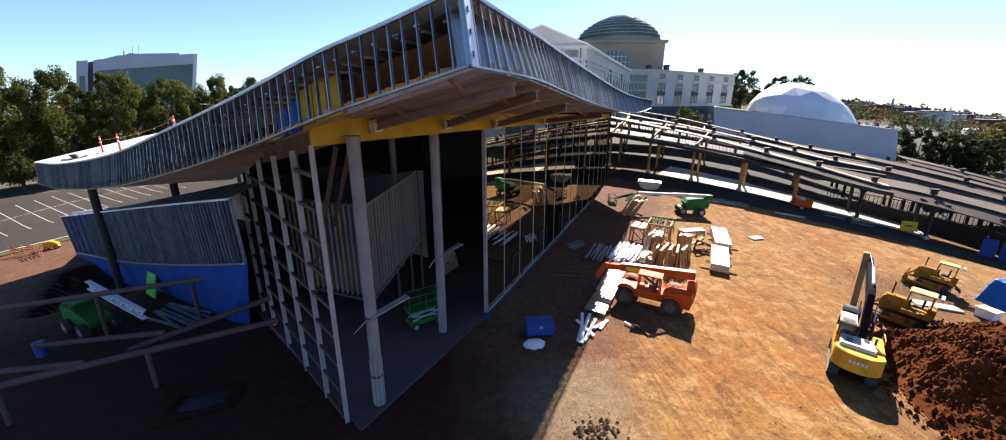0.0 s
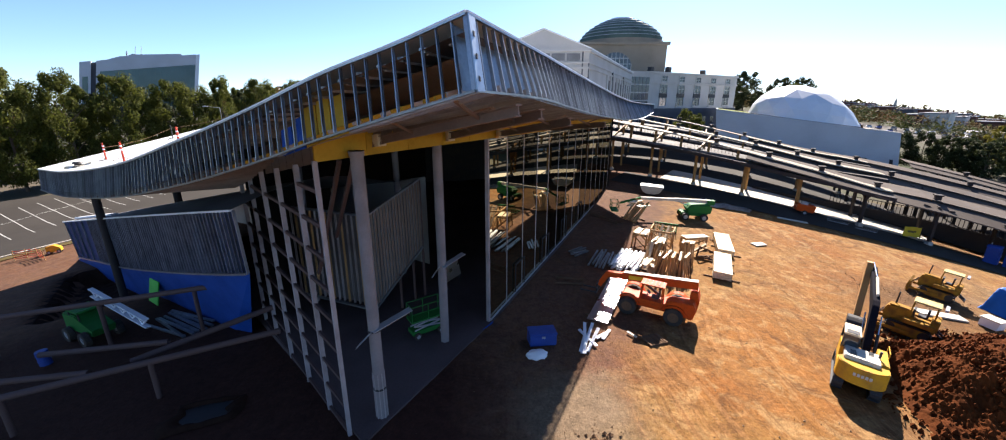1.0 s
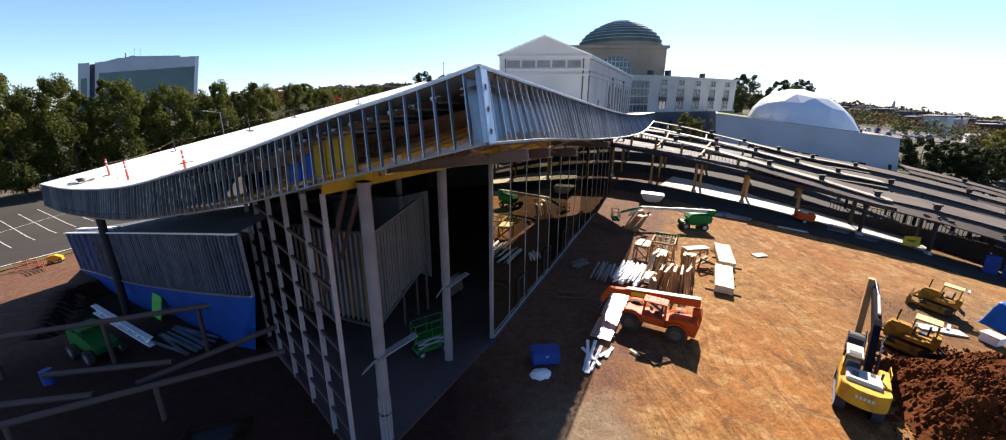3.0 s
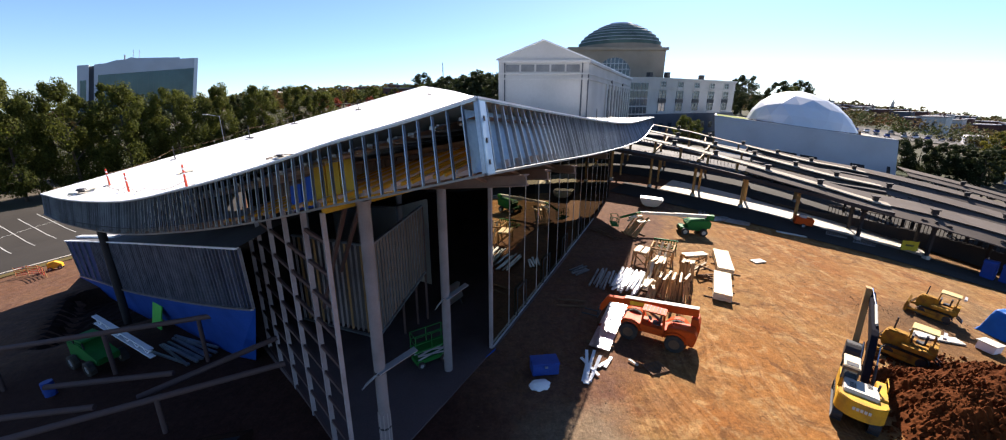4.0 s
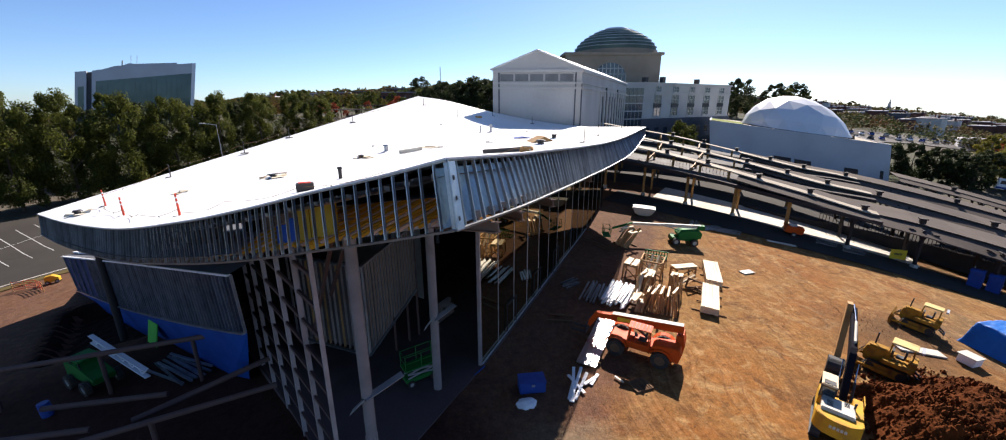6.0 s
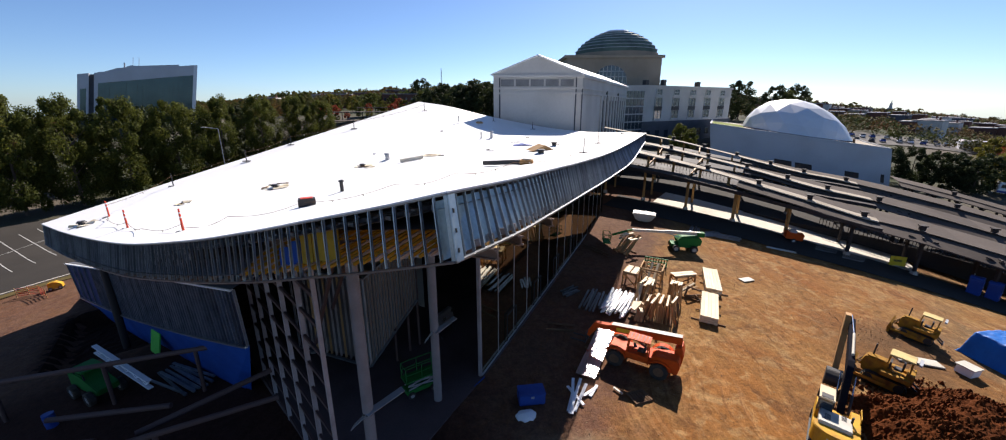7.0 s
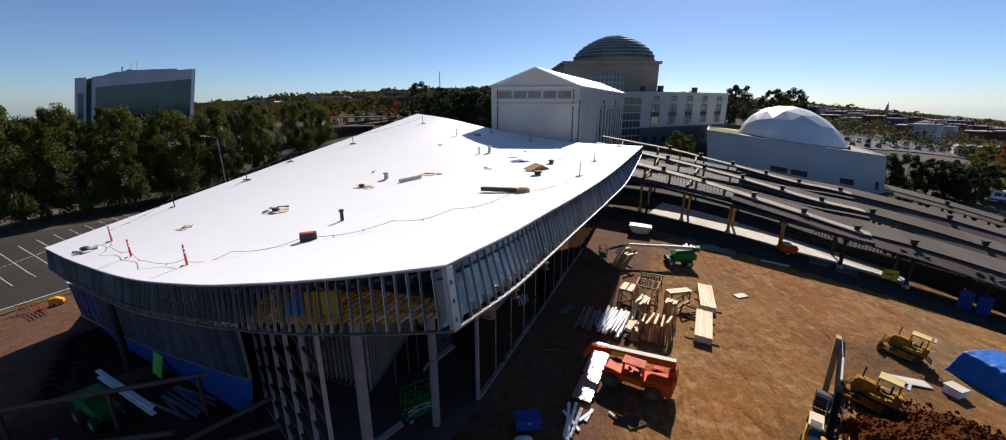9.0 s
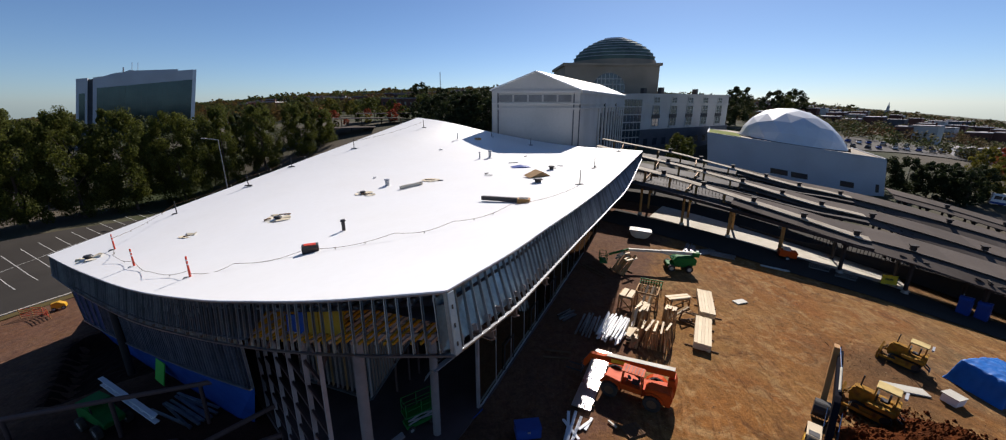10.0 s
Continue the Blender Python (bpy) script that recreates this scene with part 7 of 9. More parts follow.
def bulldozer(m, blade_x, canopy, label):
    d = thing("bulldozer", label, "bulldozer", "bulldozers", m=m)
    for y in (0.95, -0.95):
        track_unit(d, y, 2.9, 0.9, 0.5, M["dozer"])
    bm = B()
    prism(bm, [(-1.5, 0.6), (1.6, 0.6), (1.75, 1.2), (1.6, 1.75), (0.1, 1.85), (-0.1, 1.3), (-1.5, 1.25)], -0.45, 0.45)
    part("hull", bm, M["dozer"], d, bevel=0.04)
    bm = B()
    box(bm, (0.9, 0, 1.84), (1.2, 0.7, 0.06))
    part("hood_top", bm, M["dozer"], d)
    for y in (0.95, -0.95):
        bm = B()
        box(bm, (-0.5, y, 1.2), (1.9, 0.6, 0.3))
        part("fender", bm, M["dozer"], d, bevel=0.03)
    bm = B()
    box(bm, (-1.35, 0, 1.3), (0.5, 1.7, 0.8))
    tank = part("fuel_tank", bm, M["dozer"], d, bevel=0.04)
    plain_marks(tank, (-1.61, -0.3, 1.3), (0, 1, 0), (0, 0, 1), 3, 0.14, 0.16, M["black"])
    bm = B()
    box(bm, (-0.55, 0, 1.55), (0.55, 0.6, 0.15))
    box(bm, (-0.8, 0, 1.85), (0.14, 0.6, 0.6))
    part("seat", bm, M["black"], d)
    bm = B()
    box(bm, (0.0, 0, 1.7), (0.15, 0.9, 0.6))
    part("dashboard", bm, M["black"], d)
    bar_set("canopy_post", d, M["dozer"], [((x, y, 1.3), (x * 0.95 - 0.03, y, 2.55)) for x in (-1.25, 0.2) for y in (0.75, -0.75)], 0.1)
    bm = B()
    box(bm, (-0.55, 0, 2.62), (1.6, 1.45, 0.12))
    roof = part("canopy", bm, M["signy2"], d, "flat dusty canopy roof", bevel=0.04)
    bm = B()
    box(bm, (-1.62, 0, 2.6), (0.2, 1.3, 0.14))
    part("canopy_edge", bm, M["grey"], roof)
    bm = B()
    rod(bm, (1.2, -0.2, 1.8), (1.2, -0.2, 2.75), 0.06)
    part("exhaust", bm, M["black"], d)
    bm = B()
    prism(bm, [(blade_x, 0.05), (blade_x + 0.12, 0.5), (blade_x + 0.02, 0.95), (blade_x + 0.22, 1.1), (blade_x + 0.3, 0.5), (blade_x + 0.18, 0.0)], -1.5, 1.5)
    blade = part("blade", bm, M["dozer"], d, "scuffed curved blade")
    bm = B()
    box(bm, (blade_x + 0.12, 0, 0.08), (0.06, 3.0, 0.18))
    part("cutting_edge", bm, M["grey"], blade)
    for y in (1.3, -1.3):
        bm = B()
        beam(bm, (-0.2, y, 0.45), (blade_x, y, 0.4), 0.14, 0.2)
        part("push_arm", bm, M["dozer"], d)
    for y in (0.35, -0.35):
        bm = B()
        rod(bm, (1.6, y, 1.4), (blade_x + 0.05, y, 0.7), 0.06)
        part("blade_cylinder", bm, M["chrome"], d)
    bar_set("ripper_bar", d, M["black"], [((-1.6, 0.4, 0.8), (-2.1, 0.4, 0.5)), ((-1.6, -0.4, 0.8), (-2.1, -0.4, 0.5)), ((-2.1, -0.6, 0.5), (-2.1, 0.6, 0.5))], 0.12)


bulldozer(upright(28.7, 25.7, 130) @ Matrix.Diagonal((0.86, 0.86, 1.0, 1)), 2.1, None, "yellow bulldozer with a canopy beside the excavator")
bulldozer(upright(38.2, 32.7, 128) @ Matrix.Diagonal((0.8, 0.8, 0.95, 1)), 2.1, None, "older yellow bulldozer parked on open clay")


def boom_lift(m):
    l = thing("boom_lift", "green boom lift with its long pale boom lowered", "boom lift", m=m)
    for x in (1.15, -1.15):
        for y in (0.95, -0.95):
            wheel(l, x, y, 0.48, 0.36, M["cream"])
    bm = B()
    box(bm, (0, 0, 0.75), (3.3, 1.3, 0.4))
    part("chassis", bm, M["green"], l, bevel=0.04)
    bm = B()
    prism(bm, [(-1.9, 1.0), (0.8, 1.0), (1.1, 1.5), (0.5, 1.9), (-1.6, 2.1), (-2.0, 1.7)], -0.85, 0.85)
    tur = part("turntable", bm, M["green"], l, "bright green turntable covers", bevel=0.06)
    plain_marks(tur, (-1.1, 0.86, 1.45), (1, 0, 0), (0, 0, 1), 5, 0.13, 0.16, M["cream"])
    bm = B()
    beam(bm, (-1.9, 0, 2.4), (2.6, 0, 2.35), 0.36, 0.42)
    boom = part("boom", bm, M["cream"], l, "pale main boom", bevel=0.02)
    bm = B()
    beam(bm, (2.5, 0, 2.35), (6.8, 0, 2.25), 0.27, 0.32)
    part("fly_boom", bm, M["cream"], boom)
    bm = B()
    box(bm, (-1.9, 0, 2.3), (0.9, 0.6, 0.6))
    part("boom_pivot", bm, M["green"], boom)
    bm = B()
    beam(bm, (6.8, 0, 2.3), (9.4, 0.5, 1.55), 0.2, 0.24)
    jib = part("jib", bm, M["green"], l)
    bk = B()
    box(bk, (10.1, 0.6, 0.65), (0.9, 1.8, 0.1))
    basket = part("basket", bk, M["green"], l, "green work basket")
    seg = []
    for x in (9.66, 10.54):
        for y in (-0.28, 0.3, 0.9, 1.48):
            seg.append(((x, y, 0.65), (x, y, 1.75)))
        for z in (1.2, 1.75):
            seg.append(((x, -0.28, z), (x, 1.48, z)))
    for y in (-0.28, 1.48):
        for z in (1.2, 1.75):
            seg.append(((9.66, y, z), (10.54, y, z)))
    bar_set("rail", basket, M["green"], seg, 0.045)
    bm = B()
    rod(bm, (0.2, 0, 1.6), (2.2, 0, 2.15), 0.07)
    part("lift_cylinder", bm, M["chrome"], l)


boom_lift(upright(24.3, 50.6, 174))


def scissor_lift(m, raised, label):
    s = thing("scissor_lift", label, "scissor lift", "scissor lifts", m=m)
    for x in (0.8, -0.8):
        for y in (0.5, -0.5):
            wheel(s, x, y, 0.24, 0.2)
    bm = B()
    box(bm, (0, 0, 0.42), (2.2, 0.85, 0.3))
    part("base", bm, M["green"], s, bevel=0.03)
    for k in range(raised):
        z = 0.6 + 0.32 * k
        for y in (-0.35, 0.35):
            bm = B()
            beam(bm, (-0.95, y, z), (0.95, y, z + 0.3), 0.06, 0.1)
            beam(bm, (0.95, y, z), (-0.95, y, z + 0.3), 0.06, 0.1)
            part("scissor_arm", bm, M["grey"], s)
    z = 0.62 + 0.32 * raised
    bm = B()
    box(bm, (0, 0, z), (2.3, 0.95, 0.1))
    deck = part("platform", bm, M["green"], s)
    seg = [((x, y, z), (x, y, z + 1.05)) for x in (-1.1, 0, 1.1) for y in (-0.45, 0.45)]
    seg += [((-1.1, y, z + h), (1.1, y, z + h)) for y in (-0.45, 0.45) for h in (0.55, 1.05)] + [((x, -0.45, z + h), (x, 0.45, z + h)) for x in (-1.1, 1.1) for h in (0.55, 1.05)]
    bar_set("rail", deck, M["green"], seg, 0.04)


M["decking"] = mat("bright_deck_steel", (0.62, 0.60, 0.64), 0.3, 0.9, 0.1, 1.0, 9, 0.03, (0.45, 0.42, 0.45), 0.5, 0.5)


def wrapped_sheets(m):
    """Pale plastic-wrapped sheets leaning on a trestle inside the hall."""
    o = thing("wrapped_sheets", "pale plastic-wrapped sheets stacked on a rack inside", "sheets", m=m)
    for k in range(5):
        bm = B()
        box(bm, (0, 0.09 * k, 1.35), (2.2, 0.03, 1.3), Matrix.Rotation(radians(-14 + 2 * k), 3, "X"))
        part("sheet", bm, M["decking"], o)
    for x in (-0.9, 0.9):
        bm = B()
        beam(bm, (x, -0.3, 0), (x, 0.7, 0), 0.08, 0.1)
        beam(bm, (x, -0.3, 0), (x, 0.1, 0.8), 0.08, 0.08)
        part("rack_leg", bm, M["black"], o)


wrapped_sheets(pose(-4.4, 30.6, 0.62, 0, 0, 62))
scissor_lift(pose(-5.2, 23.6, 0.62, 0, 0, 35), 2, "dark green scissor lift standing on the slab")


# ---- heap of dug clay ----
def clay_heap():
    cx, cy, ang = 28.6, 18.6, radians(38)
    bm = B()
    n = 190
    rows = []
    for j in range(n + 1):
        row = []
        for i in range(n + 1):
            u, v = (i / n * 2 - 1) * 9.5, (j / n * 2 - 1) * 7.5
            x, y = cx + u * math.cos(ang) - v * math.sin(ang), cy + u * math.sin(ang) + v * math.cos(ang)
            q = math.sqrt((u / 9.0) ** 2 + (v / 6.6) ** 2) + 0.16 * noise.noise(Vector((x * 0.3, y * 0.3, 3)))
            k = smooth01((1.0 - q) / 0.85)
            f = noise.fractal(Vector((x * 1.1, y * 1.1, 0)), 1.0, 2.1, 5)
            c = abs(noise.noise(Vector((x * 3.6, y * 3.6, 9))))
            d2 = abs(noise.noise(Vector((x * 8.3, y * 8.3, 2))))
            z = land(x, y) + 2.9 * k + (0.34 * f + 0.26 * c + 0.15 * d2) * smooth01(k * 4) - 0.12 * (1 - smooth01(k * 8))
            row.append((x, y, z))
        rows.append(row)
    sheet(bm, rows)
    h = part("clay_mound", bm, M["redclay"], smooth=False)
    tagged(h, "mound of freshly dug dark red clay with clods", "mound")
    # loose clods round it
    rr = random.Random(3)
    verts, faces = [], []
    for _ in range(2600):
        a, q = rr.uniform(0, 6.283), rr.uniform(0.2, 1.12) ** 0.7
        u, v = math.cos(a) * 9.0 * q, math.sin(a) * 6.6 * q
        x, y = cx + u * math.cos(ang) - v * math.sin(ang), cy + u * math.sin(ang) + v * math.cos(ang)
        qq = math.sqrt((u / 9.0) ** 2 + (v / 6.6) ** 2) + 0.16 * noise.noise(Vector((x * 0.3, y * 0.3, 3)))
        z = land(x, y) + 3.1 * smooth01((1.0 - qq) / 0.85) + 0.05
        s = 0.05 + 0.2 * rr.random() ** 2.5
        k = len(verts)
        ps = [Vector((rr.gauss(0, 1), rr.gauss(0, 1), rr.gauss(0, 1))).normalized() * s for _ in range(6)]
        dirs = [Vector(d) for d in ((1, 0, 0), (-1, 0, 0), (0, 1, 0), (0, -1, 0), (0, 0, 1), (0, 0, -1))]
        verts += [tuple(Vector((x, y, z)) + d * s * rr.uniform(0.6, 1.2)) for d in dirs]
        for f in ((0, 2, 4), (2, 1, 4), (1, 3, 4), (3, 0, 4), (2, 0, 5), (1, 2, 5), (3, 1, 5), (0, 3, 5)):
            faces.append(tuple(k + i for i in f))
    me = bpy.data.meshes.new("clods")
    me.from_pydata(verts, [], faces)
    me.materials.append(M["redclay"])
    tagged(new("clay_clods", me), "loose red clods round the heap", "clods", kind="stuff")


clay_heap()


def rubble_patch():
    """Broken stone and clods tipped near the slab corner, and scattered litter over the yard."""
    rr = random.Random(21)
    verts, faces = [], []
    spots = [(4.2, 14.7, 1.2, 0.6, 70, 0.15), (3.6, 14.2, 3.4, 2.0, 300, 0.035), (6, 22, 6, 8, 500, 0.03), (13, 20, 12, 8, 420, 0.035), (30, 33, 12, 10, 300, 0.04), (36, 31, 4, 3, 200, 0.05), (33.5, 33.5, 2.5, 2.0, 120, 0.06)]
    for cx, cy, sx, sy, n, big in spots:
        for _ in range(n):
            x, y = rr.gauss(cx, sx * 0.5), rr.gauss(cy, sy * 0.5)
            s = big * (0.35 + 0.9 * rr.random() ** 2)
            z = land(x, y) + s * 0.3 + 0.03
            k = len(verts)
            for d in ((1, 0, 0), (-1, 0, 0), (0, 1, 0), (0, -1, 0), (0, 0, 0.8), (0, 0, -0.8)):
                q = s * rr.uniform(0.6, 1.3)
                verts.append((x + d[0] * q, y + d[1] * q, z + d[2] * q))
            for f in ((0, 2, 4), (2, 1, 4), (1, 3, 4), (3, 0, 4), (2, 0, 5), (1, 2, 5), (3, 1, 5), (0, 3, 5)):
                faces.append(tuple(k + i for i in f))
    me = bpy.data.meshes.new("rubble")
    me.from_pydata(verts, [], faces)
    me.materials.append(M["rubble"])
    tagged(new("rubble", me), "scattered broken stone and clods on the clay", "rubble", kind="stuff")


M["rubble"] = mat("broken_stone", (0.20, 0.125, 0.07), 0.95, 0, 0.4, 0.8, 7, 0.5, (0.10, 0.05, 0.025), 0.7, 0.1)
rubble_patch()


def pebbles():
    """Small pale stones and crumbs of clay strewn over the driven yard."""
    rr = random.Random(44)
    verts, faces = [], []
    for _ in range(5200):
        x, y = rr.uniform(0, 36), rr.uniform(11, 48)
        if noise.noise(Vector((x * 0.18, y * 0.18, 4))) < rr.uniform(-0.5, 0.25) or x < 1 + (y - 12) * 0.42:
            continue
        s = 0.012 + 0.05 * rr.random() ** 3
        z = land(x, y) + 0.06 * noise.noise(Vector((x * 0.35, y * 0.35, 1))) + 0.035 * noise.noise(Vector((x * 1.1, y * 1.1, 5))) + s * 0.4
        k = len(verts)
        for d in ((1, 0, 0), (-1, 0, 0), (0, 1, 0), (0, -1, 0), (0, 0, 0.7), (0, 0, -0.7)):
            q = s * rr.uniform(0.6, 1.4)
            verts.append((x + d[0] * q, y + d[1] * q, z + d[2] * q))
        for f in ((0, 2, 4), (2, 1, 4), (1, 3, 4), (3, 0, 4), (2, 0, 5), (1, 2, 5), (3, 1, 5), (0, 3, 5)):
            faces.append(tuple(k + i for i in f))
    me = bpy.data.meshes.new("pebbles")
    me.from_pydata(verts, [], faces)
    me.materials.append(M["pebble"])
    tagged(new("pebbles", me), "small tan stones strewn over the clay yard", "gravel", kind="stuff")


M["pebble"] = mat("tan_stone", (0.34, 0.235, 0.14), 0.95, 0, 0.4, 0.8, 7, 0.3, (0.18, 0.10, 0.05), 0.7, 0.1)
pebbles()


# ---- lumber yard ----
def lumber_stack(m, L, W, H, name, label, topmat, layers=4, bearers=True):
    s = thing(name, label, "lumber stack", "lumber stacks", m=m)
    n = max(3, int(W / 0.3))
    for j in range(layers):
        for i in range(n):
            bm = B()
            z = 0.16 + H * (j + 0.5) / layers
            box(bm, (random.uniform(-0.04, 0.04), -W / 2 + W * (i + 0.5) / n, z), (L + random.uniform(-0.06, 0.06), W / n - 0.012, H / layers - 0.012))
            part("plank", bm, topmat, s)
    if bearers:
        for k, x in enumerate((-L * 0.42, -L * 0.05, L * 0.3)):
            bm = B()
            box(bm, (x, 0, 0.08), (0.1, W + (1.4 if k == 0 else 0.7), 0.1))
            part("bearer", bm, M["darkwood"], s)


lumber_stack(upright(23.4, 41.0, 68), 5.6, 1.55, 0.55, "plywood_stack", "squared stack of pale new boards on bearers", M["ply"])
lumber_stack(upright(20.2, 35.0, 63), 5.4, 1.5, 0.65, "plywood_stack", "squared stack of pale new boards on bearers", M["ply"])


def loose_bundle(cx, cy, turn, count, L, spread, matl, label, lift=0.0, thick=0.12):
    b = thing("plank_bundle", label, "lumber", "loose bundles", m=upright(cx, cy, turn))
    for i in range(count):
        bm = B()
        y = (i / max(1, count - 1) - 0.5) * spread + random.uniform(-0.05, 0.05)
        a = random.uniform(-0.05, 0.05)
        dx = random.uniform(-0.35, 0.35)
        beam(bm, (-L / 2 + dx, y - a * L, 0.08 + lift + 0.1 * (i % 3)), (L / 2 + dx, y + a * L, 0.1 + lift + 0.1 * (i % 3)), 0.16, thick)
        part("plank", bm, matl, b)


loose_bundle(9.2, 36.4, 62, 6, 4.0, 1.2, M["galv"], "loose silvery metal studs lying in shade")
loose_bundle(10.7, 36.2, 62, 6, 3.0, 1.1, M["galv"], "loose silvery metal studs lying in shade")
loose_bundle(11.6, 35.4, 60, 12, 4.6, 2.4, M["white"], "white boards spread in bright sun", 0.25)
loose_bundle(11.5, 35.2, 60, 10, 4.2, 1.9, M["white"], "white boards spread in bright sun", 0.6)
loose_bundle(7.4, 38.3, 40, 5, 2.0, 1.0, M["galv"], "small bundle of metal offcuts in shade")
loose_bundle(5.8, 31.5, -8, 2, 2.4, 0.8, M["darkwood"], "two dark planks on the ground")


def timber_crib(cx, cy, turn, L, W, H, lean, label):
    """Heavy timbers leaning and stacked in a rough crib."""
    c = thing("timber_crib", label, "timber pile", "timber cribs", m=upright(cx, cy, turn))
    n = int(W / 0.26)
    for i in range(n):
        y = -W / 2 + i * 0.26
        hgt = H * random.uniform(0.75, 1.1)
        bm = B()
        beam(bm, (-L * 0.5 + random.uniform(-0.1, 0.1), y, 0.1), (L * lean + random.uniform(-0.15, 0.15), y + random.uniform(-0.1, 0.1), hgt), 0.2, 0.14)
        part("timber", bm, M["wood"], c)
    for k in range(5):
        bm = B()
        z = H * random.uniform(0.8, 1.05)
        y = random.uniform(-W / 2, W / 2)
        beam(bm, (-0.2 * L + random.uniform(-0.4, 0.4), y, z), (0.55 * L, y + random.uniform(-0.6, 0.6), z + random.uniform(-0.1, 0.2)), 0.28, 0.12)
        part("board", bm, M["ply"], c)
    for sx in (-0.35, 0.2):
        bm = B()
        beam(bm, (sx * L, -W / 2 - 0.2, 0.08), (sx * L, W / 2 + 0.2, 0.08), 0.16, 0.16)
        part("sleeper", bm, M["darkwood"], c)


def board_stack(cx, cy, turn, W, D, H, label, rows=3):
    """Boards stood on end in close ranks, fanned a little, with pale boards thrown on top."""
    o = thing("board_stack", label, "lumber", "standing lumber", m=upright(cx, cy, turn))
    n = int(W / 0.13)
    for j in range(rows):
        y = (j / max(1, rows - 1) - 0.5) * D
        for i in range(n):
            if random.random() < 0.12:
                continue
            x = (i / (n - 1) - 0.5) * W
            h = H * random.uniform(0.78, 1.05)
            bm = B()
            beam(bm, (x * 1.12 + random.uniform(-0.05, 0.05), y - 0.15, 0.02), (x * 0.9 + random.uniform(-0.12, 0.12), y + random.uniform(-0.05, 0.22), h), 0.09, 0.05)
            part("board", bm, M["wood"] if random.random() < 0.75 else M["darkwood"], o)
    for k in range(5):
        a = random.uniform(-0.15, 0.15) + 1.45
        c = Vector(((k / 4 - 0.5) * 0.75 * W, random.uniform(-0.2, 0.2) * D, H * 0.97 + 0.03 * k))
        u = Vector((math.cos(a), math.sin(a), random.uniform(-0.2, 0.05))) * random.uniform(0.45, 0.8) * max(1.0, D)
        bm = B()
        beam(bm, c - u, c + u, random.uniform(0.14, 0.26), 0.05)
        part("top_board", bm, M["ply"], o)
    for x in (-0.35, 0.35):
        bm = B()
        beam(bm, (x * W, -D / 2 - 0.3, 0.07), (x * W, D / 2 + 0.4, 0.07), 0.14, 0.14)
        part("sleeper", bm, M["darkwood"], o)


board_stack(14.9, 33.6, -25, 2.9, 1.9, 1.9, "stack of raw boards on end under pale offcuts", 4)
board_stack(15.0, 37.4, -25, 1.3, 1.6, 1.9, "narrow stack of brown boards standing on end", 4)
board_stack(17.7, 37.1, -20, 1.1, 1.0, 1.9, "narrow stack of brown boards with a pale sheet on top", 3)
timber_crib(12.9, 33.6, 60, 2.0, 1.0, 1.0, 0.3, "small leaning pile of raw timbers")
timber_crib(16.5, 49.6, 35, 2.4, 2.2, 2.2, 0.5, "leaning heap of brown timbers beside the lift")


def trestle(cx, cy, turn, L, W, H, top, label, brace=True):
    t = thing("timber_trestle", label, "trestle", "trestles", m=upright(cx, cy, turn))
    for x in (-L / 2, L / 2):
        for y in (-W / 2, W / 2):
            bm = B()
            beam(bm, (x, y, 0), (x, y, H), 0.14, 0.14)
            part("leg", bm, M["wood"], t)
        bm = B()
        beam(bm, (x, -W / 2, H), (x, W / 2, H), 0.12, 0.16)
        part("cross_rail", bm, M["wood"], t)
        if brace:
            bm = B()
            beam(bm, (x, -W / 2, 0.15), (x, W / 2, H - 0.1), 0.06, 0.12)
            part("brace", bm, M["wood"], t)
    for y in (-W / 2, W / 2):
        bm = B()
        beam(bm, (-L / 2, y, H + 0.1), (L / 2, y, H + 0.1), 0.12, 0.16)
        part("rail", bm, M["wood"], t)
        if brace:
            bm = B()
            beam(bm, (-L / 2, y, 0.15), (L / 2, y, H), 0.06, 0.12)
            part("brace", bm, M["wood"], t)
    for i in range(top):
        bm = B()
        y = -W / 2 + W * (i + 0.5) / max(1, top)
        beam(bm, (-L / 2 - 0.2, y, H + 0.22), (L / 2 + 0.2, y + random.uniform(-0.1, 0.1), H + 0.22), W / max(1, top) * 0.8, 0.08)
        part("board", bm, M["ply"], t)


trestle(14.4, 40.6, 58, 1.5, 1.4, 1.4, 2, "open timber trestle holding pale boards")
trestle(16.8, 41.2, 62, 2.0, 2.2, 1.7, 0, "open timber trestle with crossed braces")
trestle(20.2, 41.0, 15, 2.4, 1.0, 0.9, 2, "low timber trestle with boards laid across")


def green_stillage(cx, cy, turn):
    g = thing("green_stillage", "green slatted steel stillage among the lumber", "stillage", m=upright(cx, cy, turn))
    for k in range(9):
        bm = B()
        beam(bm, (-1.2 + 0.3 * k, -0.6, 0.15), (-1.2 + 0.3 * k, -0.9, 1.2), 0.1, 0.05)
        part("slat", bm, M["green"], g)
    for p, q in (((-1.3, -0.6, 0.15), (1.3, -0.6, 0.15)), ((-1.3, -0.9, 1.2), (1.3, -0.9, 1.2)), ((-1.3, 0.6, 0.15), (1.3, 0.6, 0.15)), ((-1.2, -0.6, 0.15), (-1.2, 0.6, 0.15)), ((1.2, -0.6, 0.15), (1.2, 0.6, 0.15))):
        bm = B()
        beam(bm, p, q, 0.1, 0.1)
        part("rail", bm, M["green"], g)
    for x in (-1.2, 1.2):
        for y in (-0.6, 0.6):
            bm = B()
            box(bm, (x, y, 0.08), (0.14, 0.14, 0.16))
            part("foot", bm, M["black"], g)


